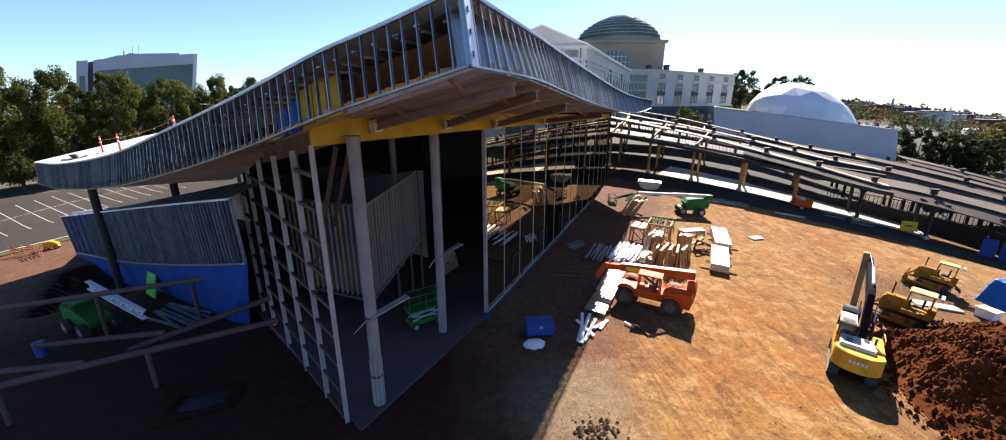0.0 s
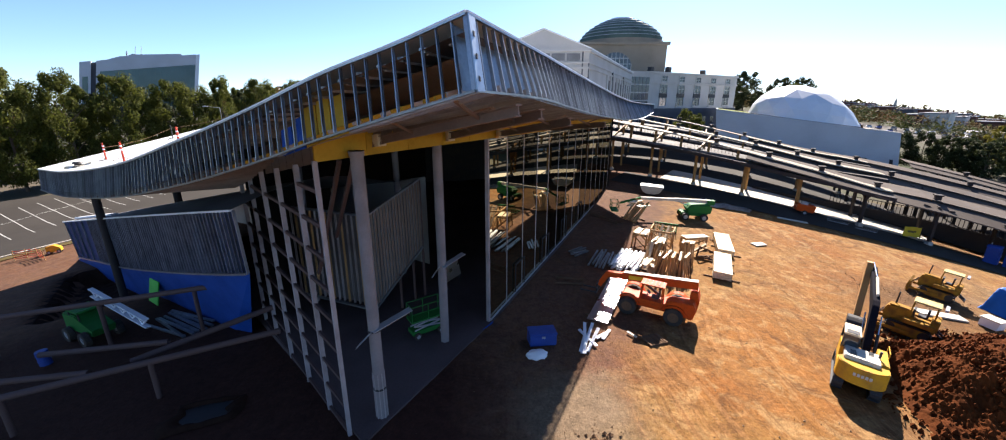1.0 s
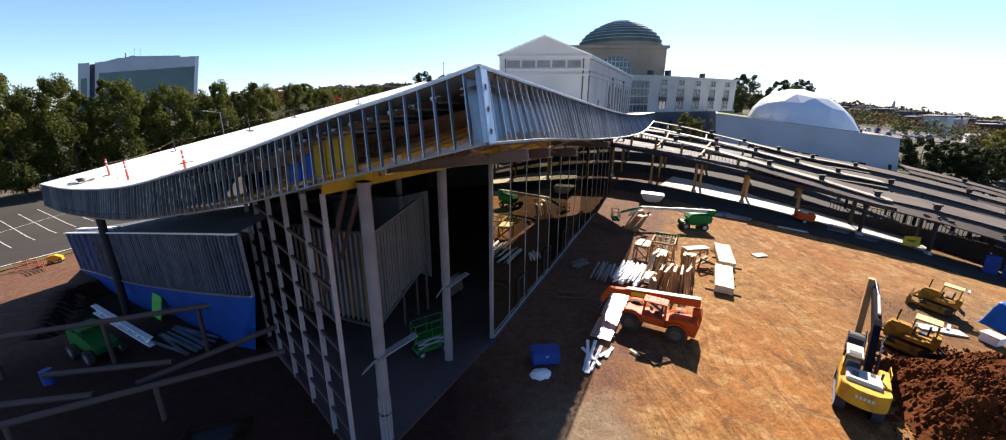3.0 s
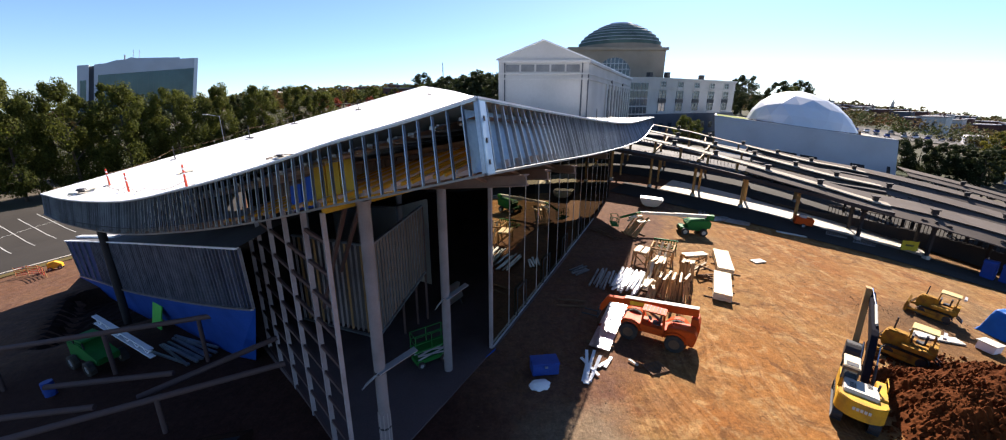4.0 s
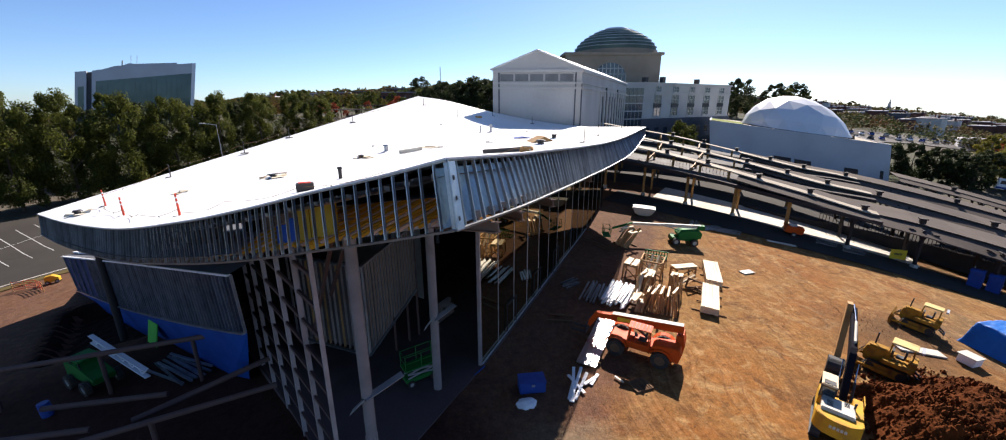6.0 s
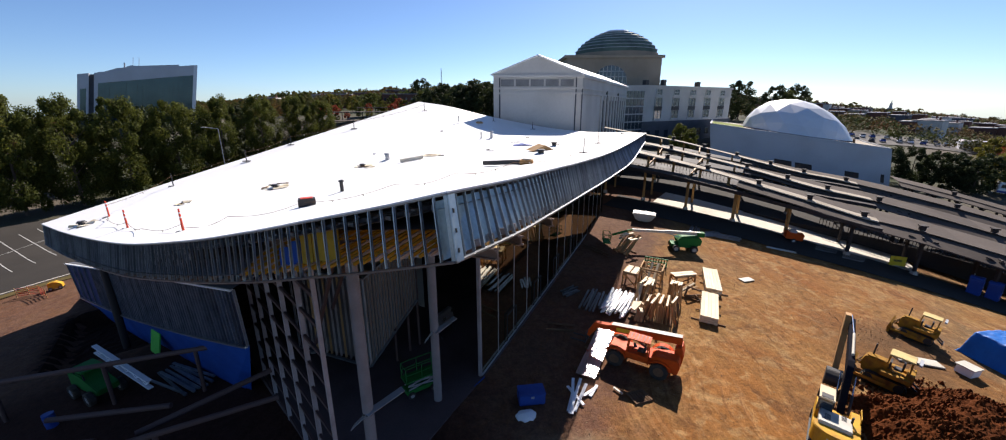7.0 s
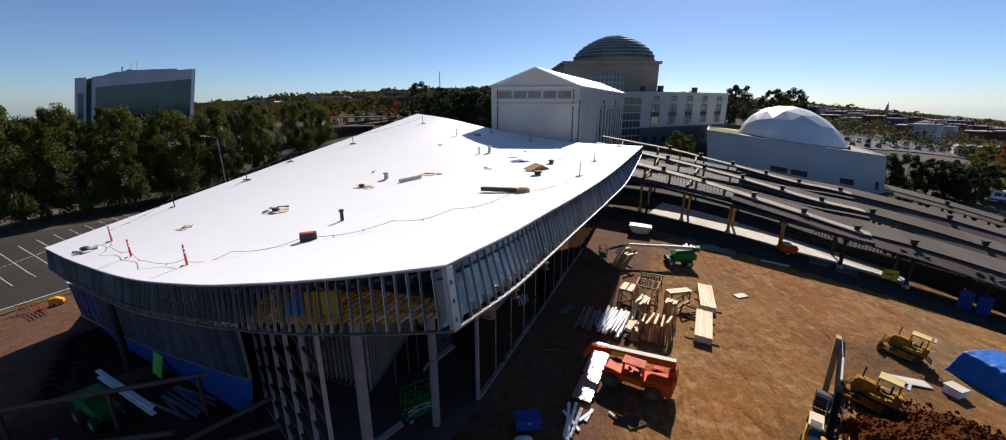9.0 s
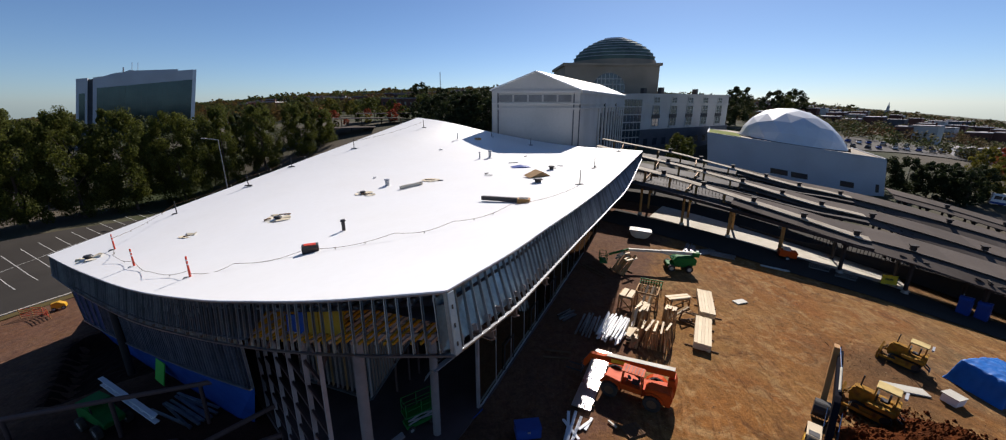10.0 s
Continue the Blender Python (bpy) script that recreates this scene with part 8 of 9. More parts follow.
def plank_lean(cx, cy, turn, count, L, H):
    """Loose planks thrown aslant over a trestle."""
    o = thing("leaning_planks", "pale planks leaning aslant over a trestle", "lumber", "leaning planks", m=upright(cx, cy, turn))
    for k in range(count):
        bm = B()
        y = 0.28 * k - 0.14 * count
        beam(bm, (-L / 2, y, 0.1), (L / 2 + random.uniform(-0.3, 0.2), y + random.uniform(-0.25, 0.25), H + random.uniform(-0.1, 0.15)), 0.2, 0.05)
        part("plank", bm, M["ply"] if k % 2 else M["wood"], o)


green_stillage(18.9, 45.6, -20)
plank_lean(16.2, 40.4, 62, 5, 3.2, 2.0)
plank_lean(13.4, 35.6, 58, 4, 3.0, 1.9)
plank_lean(19.3, 38.4, 12, 3, 2.6, 1.1)


def a_frame(cx, cy, turn):
    a = thing("timber_brace_frame", "fallen timber brace frame with crossed legs", "timber frame", m=upright(cx, cy, turn))
    for p, q in (((-1.2, 0, 0.1), (1.3, 0.8, 0.2)), ((-1.2, 0, 0.1), (1.2, -0.9, 0.2)), ((-0.1, 0.45, 0.18), (0.0, -0.5, 0.18)), ((-1.2, 0, 0.1), (-1.0, 0.1, 1.2)), ((-1.0, 0.1, 1.15), (1.25, 0.7, 0.25))):
        bm = B()
        beam(bm, p, q, 0.13, 0.13)
        part("brace", bm, M["darkwood"], a)


a_frame(20.3, 37.6, -10)


def ladder(p, q):
    l = thing("ladder", "weathered timber ladder lying on the clay", "ladder")
    p, q = [Vector((*e, land(*e) + 0.12)) for e in (p, q)]
    u = (q - p).normalized()
    n = Vector((u.y, -u.x, 0)) * 0.35
    for sg in (-1, 1):
        bm = B()
        beam(bm, p + n * sg, q + n * sg, 0.07, 0.1)
        part("stile", bm, M["darkwood"], l)
    k = int((q - p).length / 0.55)
    for i in range(1, k):
        o = p.lerp(q, i / k)
        bm = B()
        beam(bm, o - n, o + n, 0.07, 0.06)
        part("rung", bm, M["darkwood"], l)


ladder((11.3, 51.4), (14.1, 47.3))




def panel_form():
    """The long ribbed sheet that lies on the ground edge-on to the sun."""
    s = thing("ribbed_deck_sheets", "long stack of ribbed metal deck sheets, half in glaring sun", "metal sheets", m=Matrix.Identity(4))
    a, b = Vector((9.6, 31.6, 0)), Vector((6.2, 24.9, 0))
    u = (b - a).normalized()
    n = Vector((u.y, -u.x, 0))
    for k in range(9):
        bm = B()
        p, q = a + n * (0.55 - 0.16 * k), b + n * (0.5 - 0.16 * k)
        beam(bm, (p.x, p.y, land(p.x, p.y) + 0.5), (q.x, q.y, land(q.x, q.y) + 0.3), 0.13, 0.05 + 0.05 * (k % 2))
        part("rib", bm, M["decking"], s)
    for f in (0.1, 0.5, 0.9):
        p = a.lerp(b, f)
        bm = B()
        beam(bm, (p + n * 0.9) + Vector((0, 0, land(p.x, p.y) + 0.12)), (p - n * 1.0) + Vector((0, 0, land(p.x, p.y) + 0.12)), 0.12, 0.24)
        part("bearer", bm, M["darkwood"], s)


panel_form()


def white_scraps(cx, cy, turn):
    w = thing("white_offcuts", "tangle of white metal offcuts on the clay", "offcuts", m=upright(cx, cy, turn))
    segs = [((-1.7, 0.15, 0.1), (1.6, 0.25, 0.35)), ((-1.7, 0.0, 0.12), (1.2, 0.7, 0.5)), ((-1.4, -0.1, 0.1), (1.4, -0.2, 0.2)), ((-0.6, -0.5, 0.12), (0.5, 0.9, 0.3)), ((0.4, -0.7, 0.1), (1.7, -0.9, 0.1)), ((0.2, -0.3, 0.16), (1.4, -0.9, 0.14)), ((-1.5, 0.3, 0.06), (0.2, 0.45, 0.1))]
    for p, q in segs:
        bm = B()
        beam(bm, p, q, 0.2, 0.06)
        part("strip", bm, M["white"], w)


white_scraps(5.5, 22.9, 66)


def pallet(cx, cy, turn):
    p = thing("pallet", "weathered wooden pallet on the ground", "pallet", m=upright(cx, cy, turn))
    for i in range(7):
        bm = B()
        box(bm, (-0.6 + 0.2 * i, 0, 0.15), (0.12, 1.1, 0.03))
        part("slat", bm, M["darkwood"], p)
    for y in (-0.5, 0, 0.5):
        bm = B()
        box(bm, (0, y, 0.08), (1.35, 0.09, 0.1))
        part("stringer", bm, M["darkwood"], p)
    bm = B()
    beam(bm, (-0.9, 0.6, 0.1), (-1.1, 1.3, 0.12), 0.14, 0.08)
    part("board", bm, M["cream"], p)


pallet(9.6, 23.0, 20)


def tool_box(cx, cy, turn):
    t = thing("site_tool_box", "dark blue steel site box standing in shade", "tool box", m=upright(cx, cy, turn))
    bm = B()
    box(bm, (0, 0, 0.45), (1.7, 1.0, 0.75))
    part("body", bm, M["bluebox"], t, bevel=0.04)
    bm = B()
    box(bm, (0, 0, 0.87), (1.76, 1.06, 0.12))
    part("lid", bm, M["bluebox"], t, bevel=0.03)
    for x in (-0.7, 0.7):
        bm = B()
        box(bm, (x, 0, 0.05), (0.12, 0.9, 0.1))
        part("skid", bm, M["black"], t)
    bm = B()
    box(bm, (0, -0.54, 0.7), (0.2, 0.06, 0.12))
    part("hasp", bm, M["grey"], t)


tool_box(2.3, 22.6, 8)


def sack(cx, cy):
    bm = B()
    bmesh.ops.create_icosphere(bm, subdivisions=4, radius=1)
    for v in bm.verts:
        f = 1 + 0.22 * noise.noise(v.co * 2.1) + 0.1 * noise.noise(v.co * 5)
        v.co = Vector((v.co.x * 0.62 * f, v.co.y * 0.45 * f, max(-0.05, v.co.z * 0.3 * f)))
    o = part("rubble_sack", bm, M["white"], smooth=True)
    o.matrix_world = upright(cx, cy, 10, 0.06)
    tagged(o, "crumpled white woven sack on the clay", "sack")


sack(1.9, 21.2)


def skip(cx, cy, turn):
    s = thing("rubbish_hopper", "pale tapered dumping hopper under the shed edge", "hopper", m=upright(cx, cy, turn))
    bm = B()
    n = [(-1.7, 1.4), (1.7, 1.4), (1.2, 0.5), (0.6, 0.25), (-0.6, 0.25), (-1.2, 0.5)]
    prism(bm, n, -0.9, 0.9)
    part("tub", bm, M["cream"], s, bevel=0.04)
    bm = B()
    box(bm, (0, 0, 1.43), (3.2, 1.6, 0.04))
    part("load", bm, M["black"], s, "dark rubbish inside")
    for x in (-0.6, 0.6):
        bm = B()
        box(bm, (x, 0, 0.15), (0.15, 1.5, 0.25))
        part("skid", bm, M["black"], s)


skip(22.6, 61.2, -20)


def toilet(x, y, turn):
    t = thing("portable_toilet", "blue plastic portable toilet cabin", "portable toilet", "portable toilets", m=upright(x, y, turn, 0.0, False))
    bm = B()
    box(bm, (0, 0, 1.1), (1.15, 1.15, 2.1), None, (0.97, 0.97))
    part("cabin", bm, M["bluebox"], t, bevel=0.05)
    bm = B()
    prism(bm, [(-0.6, 2.15), (0.6, 2.15), (0.45, 2.33), (0, 2.42), (-0.45, 2.33)], -0.6, 0.6)
    part("roof", bm, M["bluebox"], t, "rounded blue roof")
    bm = B()
    box(bm, (0, -0.6, 1.05), (0.8, 0.05, 1.85))
    door = part("door", bm, M["bluebox"], t)
    bm = B()
    box(bm, (0.3, -0.65, 1.1), (0.05, 0.05, 0.2))
    part("handle", bm, M["grey"], door)
    bm = B()
    rod(bm, (0.35, 0.4, 2.2), (0.35, 0.4, 2.6), 0.05)
    part("vent_pipe", bm, M["grey"], t)


toilet(59.6, 46.3, 30)
toilet(61.3, 45.6, 30)


def tarp_pile(cx, cy, turn):
    """A load under a blue sheet, with a crumpled edge, and a pale crate beside it."""
    bm = B()
    n = 44
    rows = []
    for j in range(n + 1):
        row = []
        for i in range(n + 1):
            u, v = (i / n * 2 - 1), (j / n * 2 - 1)
            x, y = u * 2.9, v * 2.0
            e = min(1 - abs(u), 1 - abs(v))
            z = 2.3 * smooth01(e / 0.2) * (1 - 0.1 * abs(u)) + 0.07 * noise.noise(Vector((x * 1.6, y * 1.6, 4))) + 0.03 * noise.noise(Vector((x * 4, y * 4, 4)))
            row.append((x + 0.12 * noise.noise(Vector((y * 2, z, 1))), y + 0.12 * noise.noise(Vector((x * 2, z, 2))), max(0.02, z)))
        rows.append(row)
    sheet(bm, rows)
    o = part("tarpaulin_cover", bm, M["tarp"], smooth=True)
    o.matrix_world = upright(cx, cy, turn)
    tagged(o, "materials under a bright blue tarpaulin", "tarpaulin")


tarp_pile(43.7, 30.0, 12)


def crate(cx, cy, turn):
    c = thing("pale_crate", "pale boxed crate with a loose lid beside the tarpaulin", "crate", m=upright(cx, cy, turn) @ Matrix.Scale(0.7, 4))
    bm = B()
    box(bm, (0, 0, 0.55), (1.7, 1.5, 0.9))
    part("box", bm, M["white"], c, bevel=0.03)
    bm = B()
    box(bm, (0, 0.05, 1.06), (1.9, 1.7, 0.1))
    part("lid", bm, M["cream"], c)
    for x in (-0.6, 0, 0.6):
        bm = B()
        box(bm, (x, 0, 0.05), (0.12, 1.5, 0.1))
        part("skid", bm, M["wood"], c)


crate(37.4, 27.7, 18)
for cx, cy, tn, l, w, h, lab in ((34.6, 28.9, -12, 3.3, 1.0, 0.12, "long pale board lying on clay"), (28.2, 42.4, 20, 1.6, 0.8, 0.1, "pale scrap sheet lying on clay"), (39.0, 52.6, -20, 3.6, 0.5, 0.1, "pale plank lying in shade")):
    bm = B()
    box(bm, (0, 0, h / 2), (l, w, h))
    o = part("loose_board", bm, M["cream"])
    o.matrix_world = upright(cx, cy, tn, 0.02)
    tagged(o, lab, "board", "loose boards")


def yellow_banner():
    b = thing("yellow_fence_banner", "yellow sheet tied to a low rail by the shed", "banner", m=upright(54.4, 51.4, -26, 0.0, False) @ Matrix.Diagonal((0.5, 0.62, 0.9, 1)))
    bm = B()
    rows = [[(-1.7 + 0.34 * i, 0.04 * math.sin(i * 1.3), 0.4 + 1.5 * j - 0.03 * math.sin(i)) for i in range(11)] for j in range(2)]
    sheet(bm, rows)
    part("sheet", bm, M["signy"], b)
    for x in (-1.75, 1.75):
        bm = B()
        rod(bm, (x, 0, 0), (x, 0, 2.0), 0.04)
        part("stake", bm, M["steel"], b)
    plain_marks(b, (-0.9, -0.06, 1.05), (1, 0, 0), (0, 0, 1), 6, 0.2, 0.3, M["black"])


yellow_banner()


def barricade(x, y, turn):
    b = thing("steel_barricade", "low steel crowd barricade lying by the shed", "barricade", "barricades", m=upright(x, y, turn))
    for z in (0.2, 1.0):
        bm = B()
        beam(bm, (-1.2, 0, z), (1.2, 0, z), 0.04, 0.04)
        part("rail", bm, M["grey"], b)
    for i in range(11):
        bm = B()
        beam(bm, (-1.2 + 0.24 * i, 0, 0.2), (-1.2 + 0.24 * i, 0, 1.0), 0.03, 0.03)
        part("bar", bm, M["grey"], b)


barricade(48.3, 51.6, -22)
barricade(46.0, 53.6, -22)


def generator(x, y, turn):
    g = thing("site_compressor", "orange and grey wheeled compressor in the shade", "compressor", m=upright(x, y, turn))
    bm = B()
    box(bm, (0, 0, 0.95), (2.3, 1.2, 1.0))
    part("housing", bm, M["orange"], g, bevel=0.08)
    for y2 in (-0.65, 0.65):
        wheel(g, 0, y2, 0.33, 0.2)
    bm = B()
    beam(bm, (1.1, 0, 0.5), (2.2, 0, 0.45), 0.1, 0.1)
    part("drawbar", bm, M["black"], g)
    bm = B()
    box(bm, (-0.3, 0, 1.6), (0.9, 0.8, 0.4))
    part("radiator", bm, M["grey"], g, bevel=0.04)


generator(43.2, 56.6, -20)
for x, y, tn in ((31.0, 56.5, 10), (29.0, 57.5, 60), (33.0, 55.6, -20)):
    loose_bundle(x, y, tn, 7, 3.2, 1.3, M["galv"], "grey bundled steel bars in the shed's shade")

# ---- things on the white roof ----
def delineator(x, y, h, striped, label):
    z = roof_z(x, y)
    d = thing("delineator_post", label, "safety post", "roof edge posts", m=pose(x, y, z, 0, 0, 20))
    bm = B()
    box(bm, (0, 0, 0.04), (0.75, 0.42, 0.08), None, (0.9, 0.85))
    part("rubber_base", bm, M["black"], d)
    bm = B()
    rod(bm, (0, 0, 0.06), (0, 0, h), 0.065 if striped else 0.05, 0.045 if striped else 0.035, 12)
    post = part("post", bm, M["cone"] if striped else M["black"], d, bevel=0)
    if striped:
        for f in (0.62, 0.8):
            bm = B()
            rod(bm, (0, 0, h * f), (0, 0, h * f + 0.08), 0.062, 0.06, 12)
            part("reflective_band", bm, M["white"], post, "white reflective band")


for x, y in ((-30.56, 30.92), (-24.68, 26.14), (-17.19, 21.57)):
    delineator(x, y, 1.35, True, "orange delineator post with white bands on a black foot")
for x, y in ((-31.08, 38.31), (-27.68, 44.65), (-25.77, 50.88), (-20.20, 57.69), (-12.50, 69.60), (7.46, 35.31), (11.33, 46.76), (19.24, 64.87), (-1.19, 74.20), (5.72, 72.19)):
    delineator(x, y, 1.3, False, "dark slim roof-edge post on a black foot")


def warning_line(pts, label):
    w = thing("warning_line", label, "rope", "roof warning lines")
    bm = B()
    for (x0, y0, h0), (x1, y1, h1) in zip(pts, pts[1:]):
        a, b = Vector((x0, y0, roof_z(x0, y0) + h0)), Vector((x1, y1, roof_z(x1, y1) + h1))
        prev = a
        for k in range(1, 9):
            p = a.lerp(b, k / 8) - Vector((0, 0, 0.25 * math.sin(math.pi * k / 8)))
            rod(bm, prev, p, 0.014, n=5)
            prev = p
    part("rope", bm, M["darkwood"], w)
    for (x0, y0, h0), (x1, y1, h1) in zip(pts, pts[1:]):
        a, b = Vector((x0, y0, roof_z(x0, y0) + h0)), Vector((x1, y1, roof_z(x1, y1) + h1))
        n = int((b - a).length / 1.6)
        for k in range(1, n):
            p = a.lerp(b, k / n) - Vector((0, 0, 0.25 * math.sin(math.pi * k / n)))
            bm = B()
            bm.faces.new([bm.verts.new(p + q) for q in (Vector((-0.05, 0, 0)), Vector((0.05, 0.02, 0)), Vector((0.02, 0.03, -0.16)))])
            part("pennant", bm, M["cream"], w)


warning_line([(-30.56, 30.92, 0.5), (-28.2, 28.3, 0.3), (-24.68, 26.14, 0.5), (-21.0, 23.2, 0.3), (-17.19, 21.57, 0.5)], "slack pennant line between the orange posts")
warning_line([(-30.56, 30.92, 1.0), (-31.08, 38.31, 1.0), (-27.68, 44.65, 1.0), (-25.77, 50.88, 1.0), (-20.20, 57.69, 1.0), (-12.50, 69.60, 1.0)], "sagging pennant line along the roof edge")


warning_line([(-17.19, 21.57, 0.32), (-14.61, 21.6, 0.28), (-10.69, 22.07, 0.28), (-5.46, 21.89, 0.28), (-2.27, 22.61, 0.28), (1.16, 26.18, 0.28), (6.77, 32.63, 0.28)], "fallen pennant line lying across the membrane")


def roof_vent(x, y, r, h, material, label, cap=True):
    v = thing("roof_vent", label, "roof vent", "roof vents", m=pose(x, y, roof_z(x, y)))
    bm = B()
    rod(bm, (0, 0, -0.05), (0, 0, h), r, n=14)
    pipe = part("pipe", bm, material, v)
    bm = B()
    rod(bm, (0, 0, -0.02), (0, 0, 0.05), r * 2.6, r * 1.3, n=14)
    part("flashing", bm, M["membrane"], v)
    if cap:
        bm = B()
        rod(bm, (0, 0, h), (0, 0, h + 0.12), r * 1.6, r * 1.2, n=14)
        part("cap", bm, material, pipe)


roof_vent(-10.36, 26.96, 0.12, 0.7, M["black"], "short black pipe on the roof")
roof_vent(-11.65, 42.79, 0.22, 0.6, M["grey"], "grey mushroom vent on the roof")
roof_vent(-6.70, 67.94, 0.08, 0.9, M["grey"], "thin grey vent pipe on the roof")
roof_vent(-2.52, 57.48, 0.1, 0.8, M["grey"], "thin grey vent pipe on the roof")
roof_vent(-1.11, 58.49, 0.2, 0.9, M["grey"], "grey mushroom vent on the roof")
roof_vent(6.46, 47.64, 0.25, 0.35, M["black"], "low black roof drain hood")
roof_vent(4.06, 38.48, 0.3, 0.3, M["black"], "low black roof drain hood")
roof_vent(-31.32, 29.48, 0.2, 0.2, M["black"], "low dark roof drain")
roof_vent(-13.39, 40.04, 0.2, 0.15, M["black"], "low dark roof drain")
roof_vent(-18.43, 33.28, 0.22, 0.15, M["black"], "low dark roof drain")


def offcut(x, y, turn, L, matl):
    bm = B()
    box(bm, (0, 0, 0.06), (L, 0.14, 0.07))
    box(bm, (L * 0.2, 0.12, 0.05), (L * 0.4, 0.18, 0.04))
    o = part("roof_offcut", bm, matl)
    o.matrix_world = pose(x, y, roof_z(x, y) + 0.03, 0, 0, turn)
    tagged(o, "small dark offcut lying on the white membrane", "offcut", "roof offcuts")


for x, y, tn, L, k in ((-12.51, 69.87, 20, 0.9, "black"), (4.14, 60.6, 60, 0.7, "black"), (-0.93, 46.06, 0, 0.9, "grey"), (6.75, 48.37, 10, 0.8, "black"), (11.68, 47.79, 70, 1.0, "black"), (-8.51, 61.06, 30, 0.6, "grey"), (-7.34, 44.61, -15, 1.2, "darkwood"), (-6.2, 44.2, 10, 0.6, "black"), (19.6, 65.4, 20, 0.8, "black"), (-14.02, 46.22, 80, 0.5, "grey"), (-19.4, 33.4, 70, 0.6, "darkwood"), (-18.4, 34.4, 15, 0.9, "darkwood"), (-13.0, 39.5, 5, 0.9, "darkwood"), (-25.04, 31.61, 40, 0.6, "darkwood"), (7.9, 50.4, -20, 0.7, "grey"), (2.2, 55.0, 20, 1.4, "grey"), (-1.2, 47.3, 40, 0.5, "black")):
    offcut(x, y, tn, L, M[k])


def stain(x, y, r):
    """A tan patch of adhesive round a roof opening."""
    bm = B()
    n = 26
    c = [bm.verts.new((x, y, roof_z(x, y) + 0.05))]
    ring = []
    for i in range(n):
        a = 2 * math.pi * i / n
        q = r * (1 + 0.35 * noise.noise(Vector((math.cos(a) * 2, math.sin(a) * 2, x))))
        p = (x + q * 1.3 * math.cos(a), y + q * math.sin(a))
        ring.append(bm.verts.new((*p, roof_z(*p) + 0.05)))
    for i in range(n):
        bm.faces.new((c[0], ring[i], ring[(i + 1) % n]))
    tagged(part("adhesive_stain", bm, M["tan"]), "tan adhesive stain on the white membrane", "stain", "roof stains", "structure")


M["tan"] = mat("tan_adhesive", (0.62, 0.53, 0.36), 0.7, 0, 0.1, 1.0, 5, 0.1, (0.74, 0.72, 0.66), 0.95)
for x, y, q in ((-18.43, 33.28, 0.8), (-19.3, 34.3, 0.4), (-13.39, 40.04, 0.7), (-12.4, 39.2, 0.4), (-31.32, 29.48, 0.7), (-25.04, 31.61, 0.5), (-7.3, 44.6, 0.8)):
    stain(x, y, q)


def roof_timber(x0, y0, x1, y1, matl, w, h, name, label):
    bm = B()
    a, b = Vector((x0, y0, roof_z(x0, y0) + h)), Vector((x1, y1, roof_z(x1, y1) + h))
    beam(bm, a, b, w, h * 1.6)
    tagged(part(name, bm, matl), label, "beam")


roof_timber(-0.96, 31.62, 2.13, 28.36, M["black"], 0.28, 0.2, "dark_roof_beam", "dark timber beam lying on the membrane")
roof_timber(-9.81, 40.83, -7.91, 42.63, M["cream"], 0.22, 0.2, "pale_roof_beam", "pale length of pipe insulation on the membrane")


def roof_box(x, y, turn, size, material, name, label):
    o = thing(name, label, "box", m=pose(x, y, roof_z(x, y), 0, 0, turn))
    bm = B()
    box(bm, (0, 0, size[2] / 2), size)
    part("body", bm, material, o, bevel=0.03)
    bm = B()
    box(bm, (0, 0, size[2] + 0.02), (size[0] * 0.7, size[1] * 0.6, 0.04))
    part("lid", bm, M["cone"] if name == "red_topped_box" else M["black"], o)


roof_box(-10.54, 22.37, 25, (0.9, 0.6, 0.45), M["black"], "red_topped_box", "black box with a red top on the roof")
roof_box(2.13, 28.36, -10, (0.9, 0.7, 0.35), M["brownsteel"], "brown_carton", "brown carton at the end of the beam")
roof_box(-3.47, 70.28, 10, (1.1, 0.7, 0.3), M["wood"], "timber_offcuts", "small stack of timber offcuts on the roof")


def roof_tent(x, y, matl, w, d, h, turn, label):
    bm = B()
    prism(bm, [(-w / 2, 0.02), (w / 2, 0.02), (w * 0.05, h)], -d / 2, d / 2)
    o = part("covered_roof_opening", bm, matl)
    o.matrix_world = pose(x, y, roof_z(x, y), 0, 0, turn)
    tagged(o, label, "cover", "roof covers")


roof_tent(4.46, 43.33, M["wood"], 2.6, 1.8, 0.6, 20, "tented brown cover over a roof opening")
roof_tent(3.02, 51.75, M["bluebox"], 2.4, 1.6, 0.2, 10, "low dark blue cover over a roof opening")


# ---- the shaded yard west of the pavilion ----
def shoring():
    """Heavy raking pipes and posts that prop the lattice wall."""
    s = thing("raking_shores", "dark steel raking shores and posts in the shaded yard", "shoring")
    pts = [((-34.5, 22.0, 2.0), (-18.5, 24.6, 3.6)), ((-26.0, 14.5, 1.9), (-13.0, 20.6, 2.6)), ((-34, 17.0, 0.8), (-23.0, 19.0, 0.9)), ((-27.5, 20.6, 0.9), (-20.4, 21.4, 1.3)), ((-19.6, 18.2, 2.2), (-14.5, 22.6, 3.0))]
    for p, q in pts:
        bm = B()
        rod(bm, p, q, 0.17, n=12)
        part("pipe", bm, M["primer"], s)
    for x, y, z1 in ((-20.6, 24.3, 3.4), (-26.2, 23.4, 2.8), (-18.4, 18.0, 2.3), (-23.6, 15.7, 2.0), (-32.5, 22.3, 2.1)):
        bm = B()
        rod(bm, (x, y, land(x, y) - 1.6), (x, y, z1), 0.13, n=12)
        part("post", bm, M["primer"], s)


shoring()


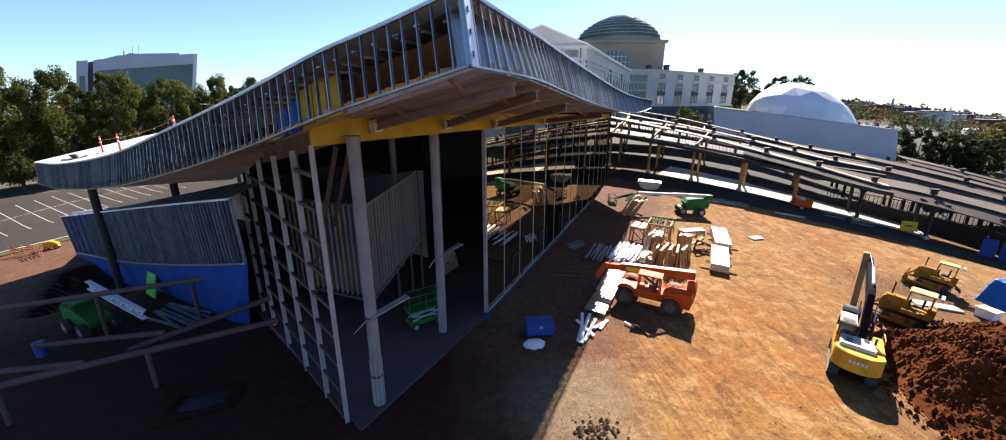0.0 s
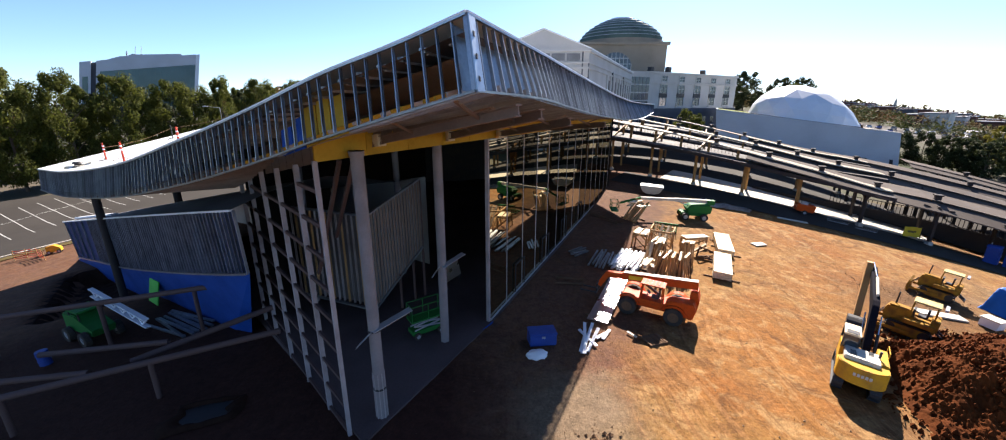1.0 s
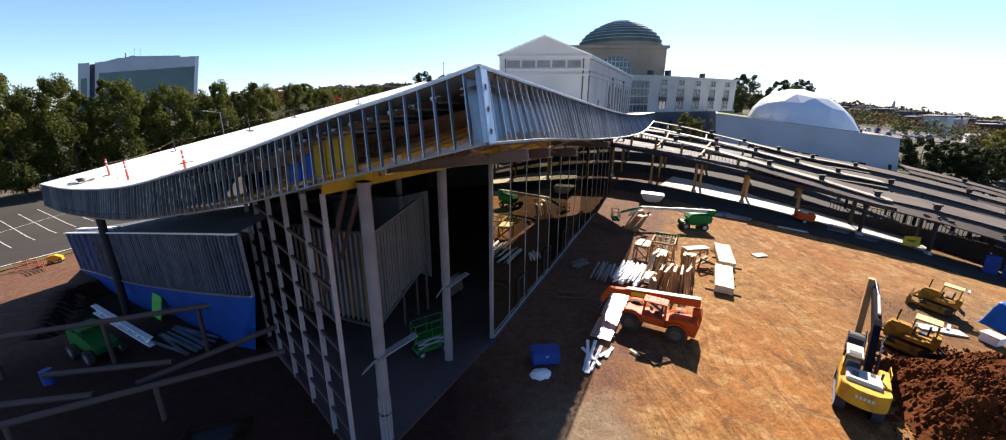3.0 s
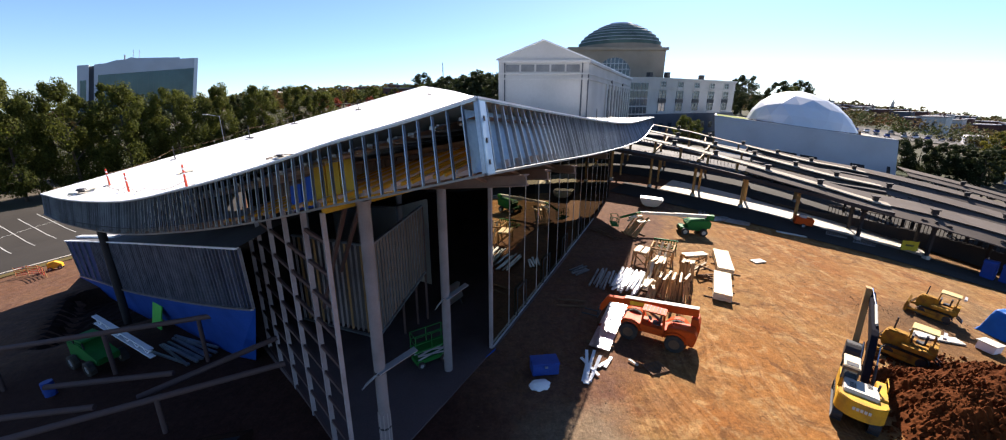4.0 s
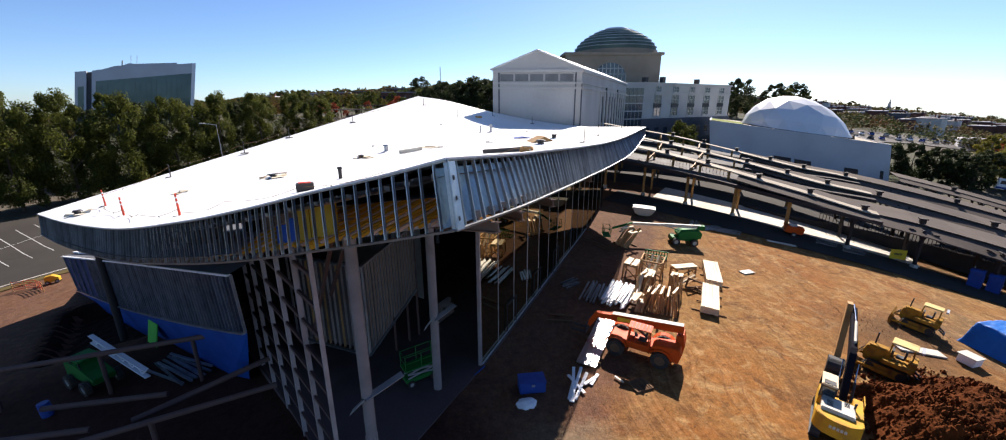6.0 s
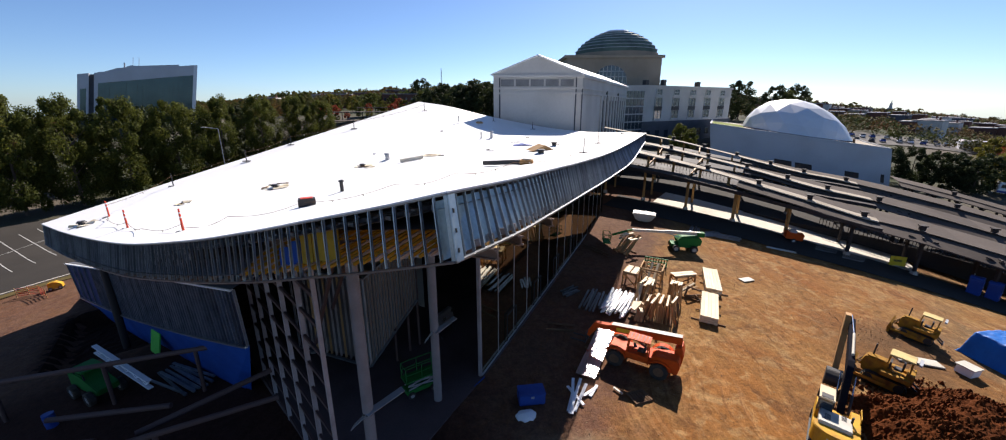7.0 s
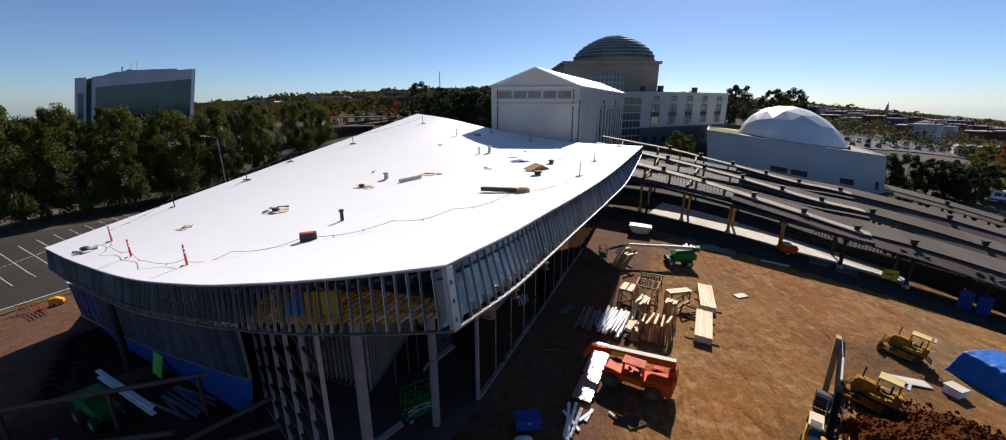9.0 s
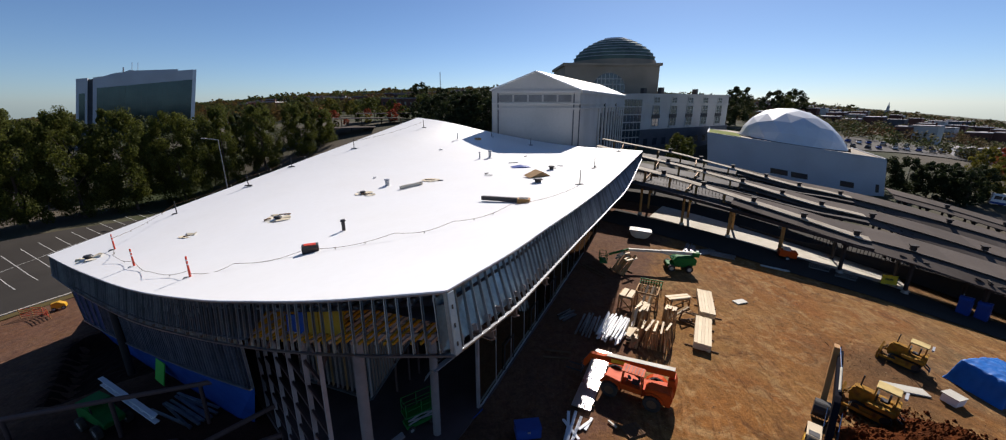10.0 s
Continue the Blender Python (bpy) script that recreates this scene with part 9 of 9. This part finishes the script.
def dug_hole(x, y, w, d, turn):
    """A footing hole: a low clay bank round a black disc painted in for shade."""
    h = thing("footing_hole", "square dug footing hole with spoil round it", "hole", "footing holes", m=upright(x, y, turn))
    rows = []
    for k in range(9):
        f = k / 8
        row = []
        for q in range(33):
            a = 2 * math.pi * q / 32
            c, e = math.cos(a), math.sin(a)
            m = 1 / max(abs(c), abs(e)) ** 0.7
            r = 0.5 * m * (0.2 + 1.15 * f) * (1 + 0.35 * noise.noise(Vector((c * 1.6, e * 1.6, x + f))))
            z = 0.22 * math.exp(-((f - 0.72) / 0.2) ** 2) * (1 + 0.8 * noise.noise(Vector((c * 3, e * 3, y)))) + 0.02
            row.append((c * r * w, e * r * d, z))
        rows.append(row)
    bm = B()
    sheet(bm, rows[4:])
    part("spoil_bank", bm, M["shadeclay"], h, "low bank of dark soil", smooth=True)
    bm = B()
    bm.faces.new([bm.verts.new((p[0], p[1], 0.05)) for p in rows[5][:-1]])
    part("dark_bottom", bm, M["black"], h, "black disc in place of the hole's shade")


dug_hole(-14.9, 16.6, 2.6, 1.6, 20)
dug_hole(-15.0, 12.6, 1.8, 1.4, 10)


def loader(m):
    l = thing("green_compact_loader", "green compact loader with a pale girder across it", "loader", m=m)
    for x in (0.9, -0.9):
        for y in (0.7, -0.7):
            wheel(l, x, y, 0.42, 0.3)
    bm = B()
    prism(bm, [(-1.7, 0.5), (1.3, 0.5), (1.5, 0.9), (0.6, 1.1), (-0.2, 1.5), (-1.6, 1.5)], -0.5, 0.5)
    part("body", bm, M["green"], l, bevel=0.05)
    bm = B()
    box(bm, (-0.3, 0, 1.75), (1.3, 1.0, 0.1))
    part("canopy", bm, M["green"], l)
    bar_set("canopy_post", l, M["black"], [((x, y, 1.2), (x, y, 1.75)) for x in (-0.8, 0.25) for y in (-0.45, 0.45)], 0.06)


loader(upright(-28.4, 24.6, -24, 0) @ Matrix.Scale(1.25, 4))


def girder():
    g = thing("white_lattice_girder", "white pierced girder lying in the shaded yard", "girder")
    a, b = Vector((-29.6, 26.2, 1.9)), Vector((-23.0, 23.0, 1.3))
    for dz in (0.0, 0.55):
        bm = B()
        beam(bm, a + Vector((0, 0, dz)), b + Vector((0, 0, dz)), 0.3, 0.07)
        part("flange", bm, M["white"], g)
    n = 12
    for i in range(n):
        p, q = a.lerp(b, i / n), a.lerp(b, (i + 1) / n)
        bm = B()
        beam(bm, p + Vector((0, 0, 0.03 if i % 2 else 0.52)), q + Vector((0, 0, 0.52 if i % 2 else 0.03)), 0.08, 0.1)
        part("web", bm, M["white"], g)


girder()
loose_bundle(-23.2, 25.6, -28, 9, 5.0, 1.8, M["galv"], "loose silvery bars in the shaded yard")


def green_panel():
    bm = B()
    box(bm, (0, 0, 0.8), (1.7, 0.08, 1.9))
    o = part("green_form_panel", bm, M["bright_green"])
    o.matrix_world = pose(-28.0, 29.0, 0.0, -12, 0, -32)
    tagged(o, "bright green sheet leaning on the blue wall", "panel")


M["bright_green"] = mat("bright_green_sheet", (0.06, 0.5, 0.05), 0.6, 0, 0.08, 1, 5, 0.05)
green_panel()


def drum(x, y):
    d = thing("blue_drum", "blue plastic drum in the shaded yard", "drum", m=upright(x, y, 0))
    bm = B()
    rod(bm, (0, 0, 0), (0, 0, 0.95), 0.3, n=20)
    part("barrel", bm, M["bluebox"], d)
    for z in (0.3, 0.65):
        bm = B()
        rod(bm, (0, 0, z), (0, 0, z + 0.05), 0.32, n=20)
        part("hoop", bm, M["bluebox"], d)


drum(-28.6, 21.6)


def mini_roller(x, y):
    m = thing("yellow_site_plant", "small yellow site machine at the dig's edge", "machine", m=upright(x, y, 30) @ Matrix.Scale(0.55, 4))
    bm = B()
    prism(bm, [(-1.2, 0.4), (1.2, 0.4), (1.2, 1.2), (0.2, 1.9), (-1.1, 1.7)], -0.6, 0.6)
    part("body", bm, M["yellow"], m, bevel=0.06)
    for sx in (-0.8, 0.8):
        wheel(m, sx, 0.5, 0.4, 0.3)
        wheel(m, sx, -0.5, 0.4, 0.3)


mini_roller(-54.4, 45.6)


def orange_fence():
    f = thing("orange_mesh_fence", "sagging orange mesh safety fence at the dig", "fence")
    pts = [(-57.5, 43.9), (-56.4, 44.3), (-55, 44.2), (-53.8, 43.6), (-52.8, 43.0)]
    for x, y in pts:
        bm = B()
        g = land(x, y)
        rod(bm, (x, y, g), (x, y, g + 1.2), 0.04)
        part("stake", bm, M["wood"], f)
    for (x0, y0), (x1, y1) in zip(pts, pts[1:]):
        for k in range(5):
            bm = B()
            z = 0.2 + 0.22 * k
            beam(bm, (x0, y0, land(x0, y0) + z), (x1, y1, land(x1, y1) + z - 0.05), 0.02, 0.07)
            part("mesh_strand", bm, M["cone"], f)


orange_fence()
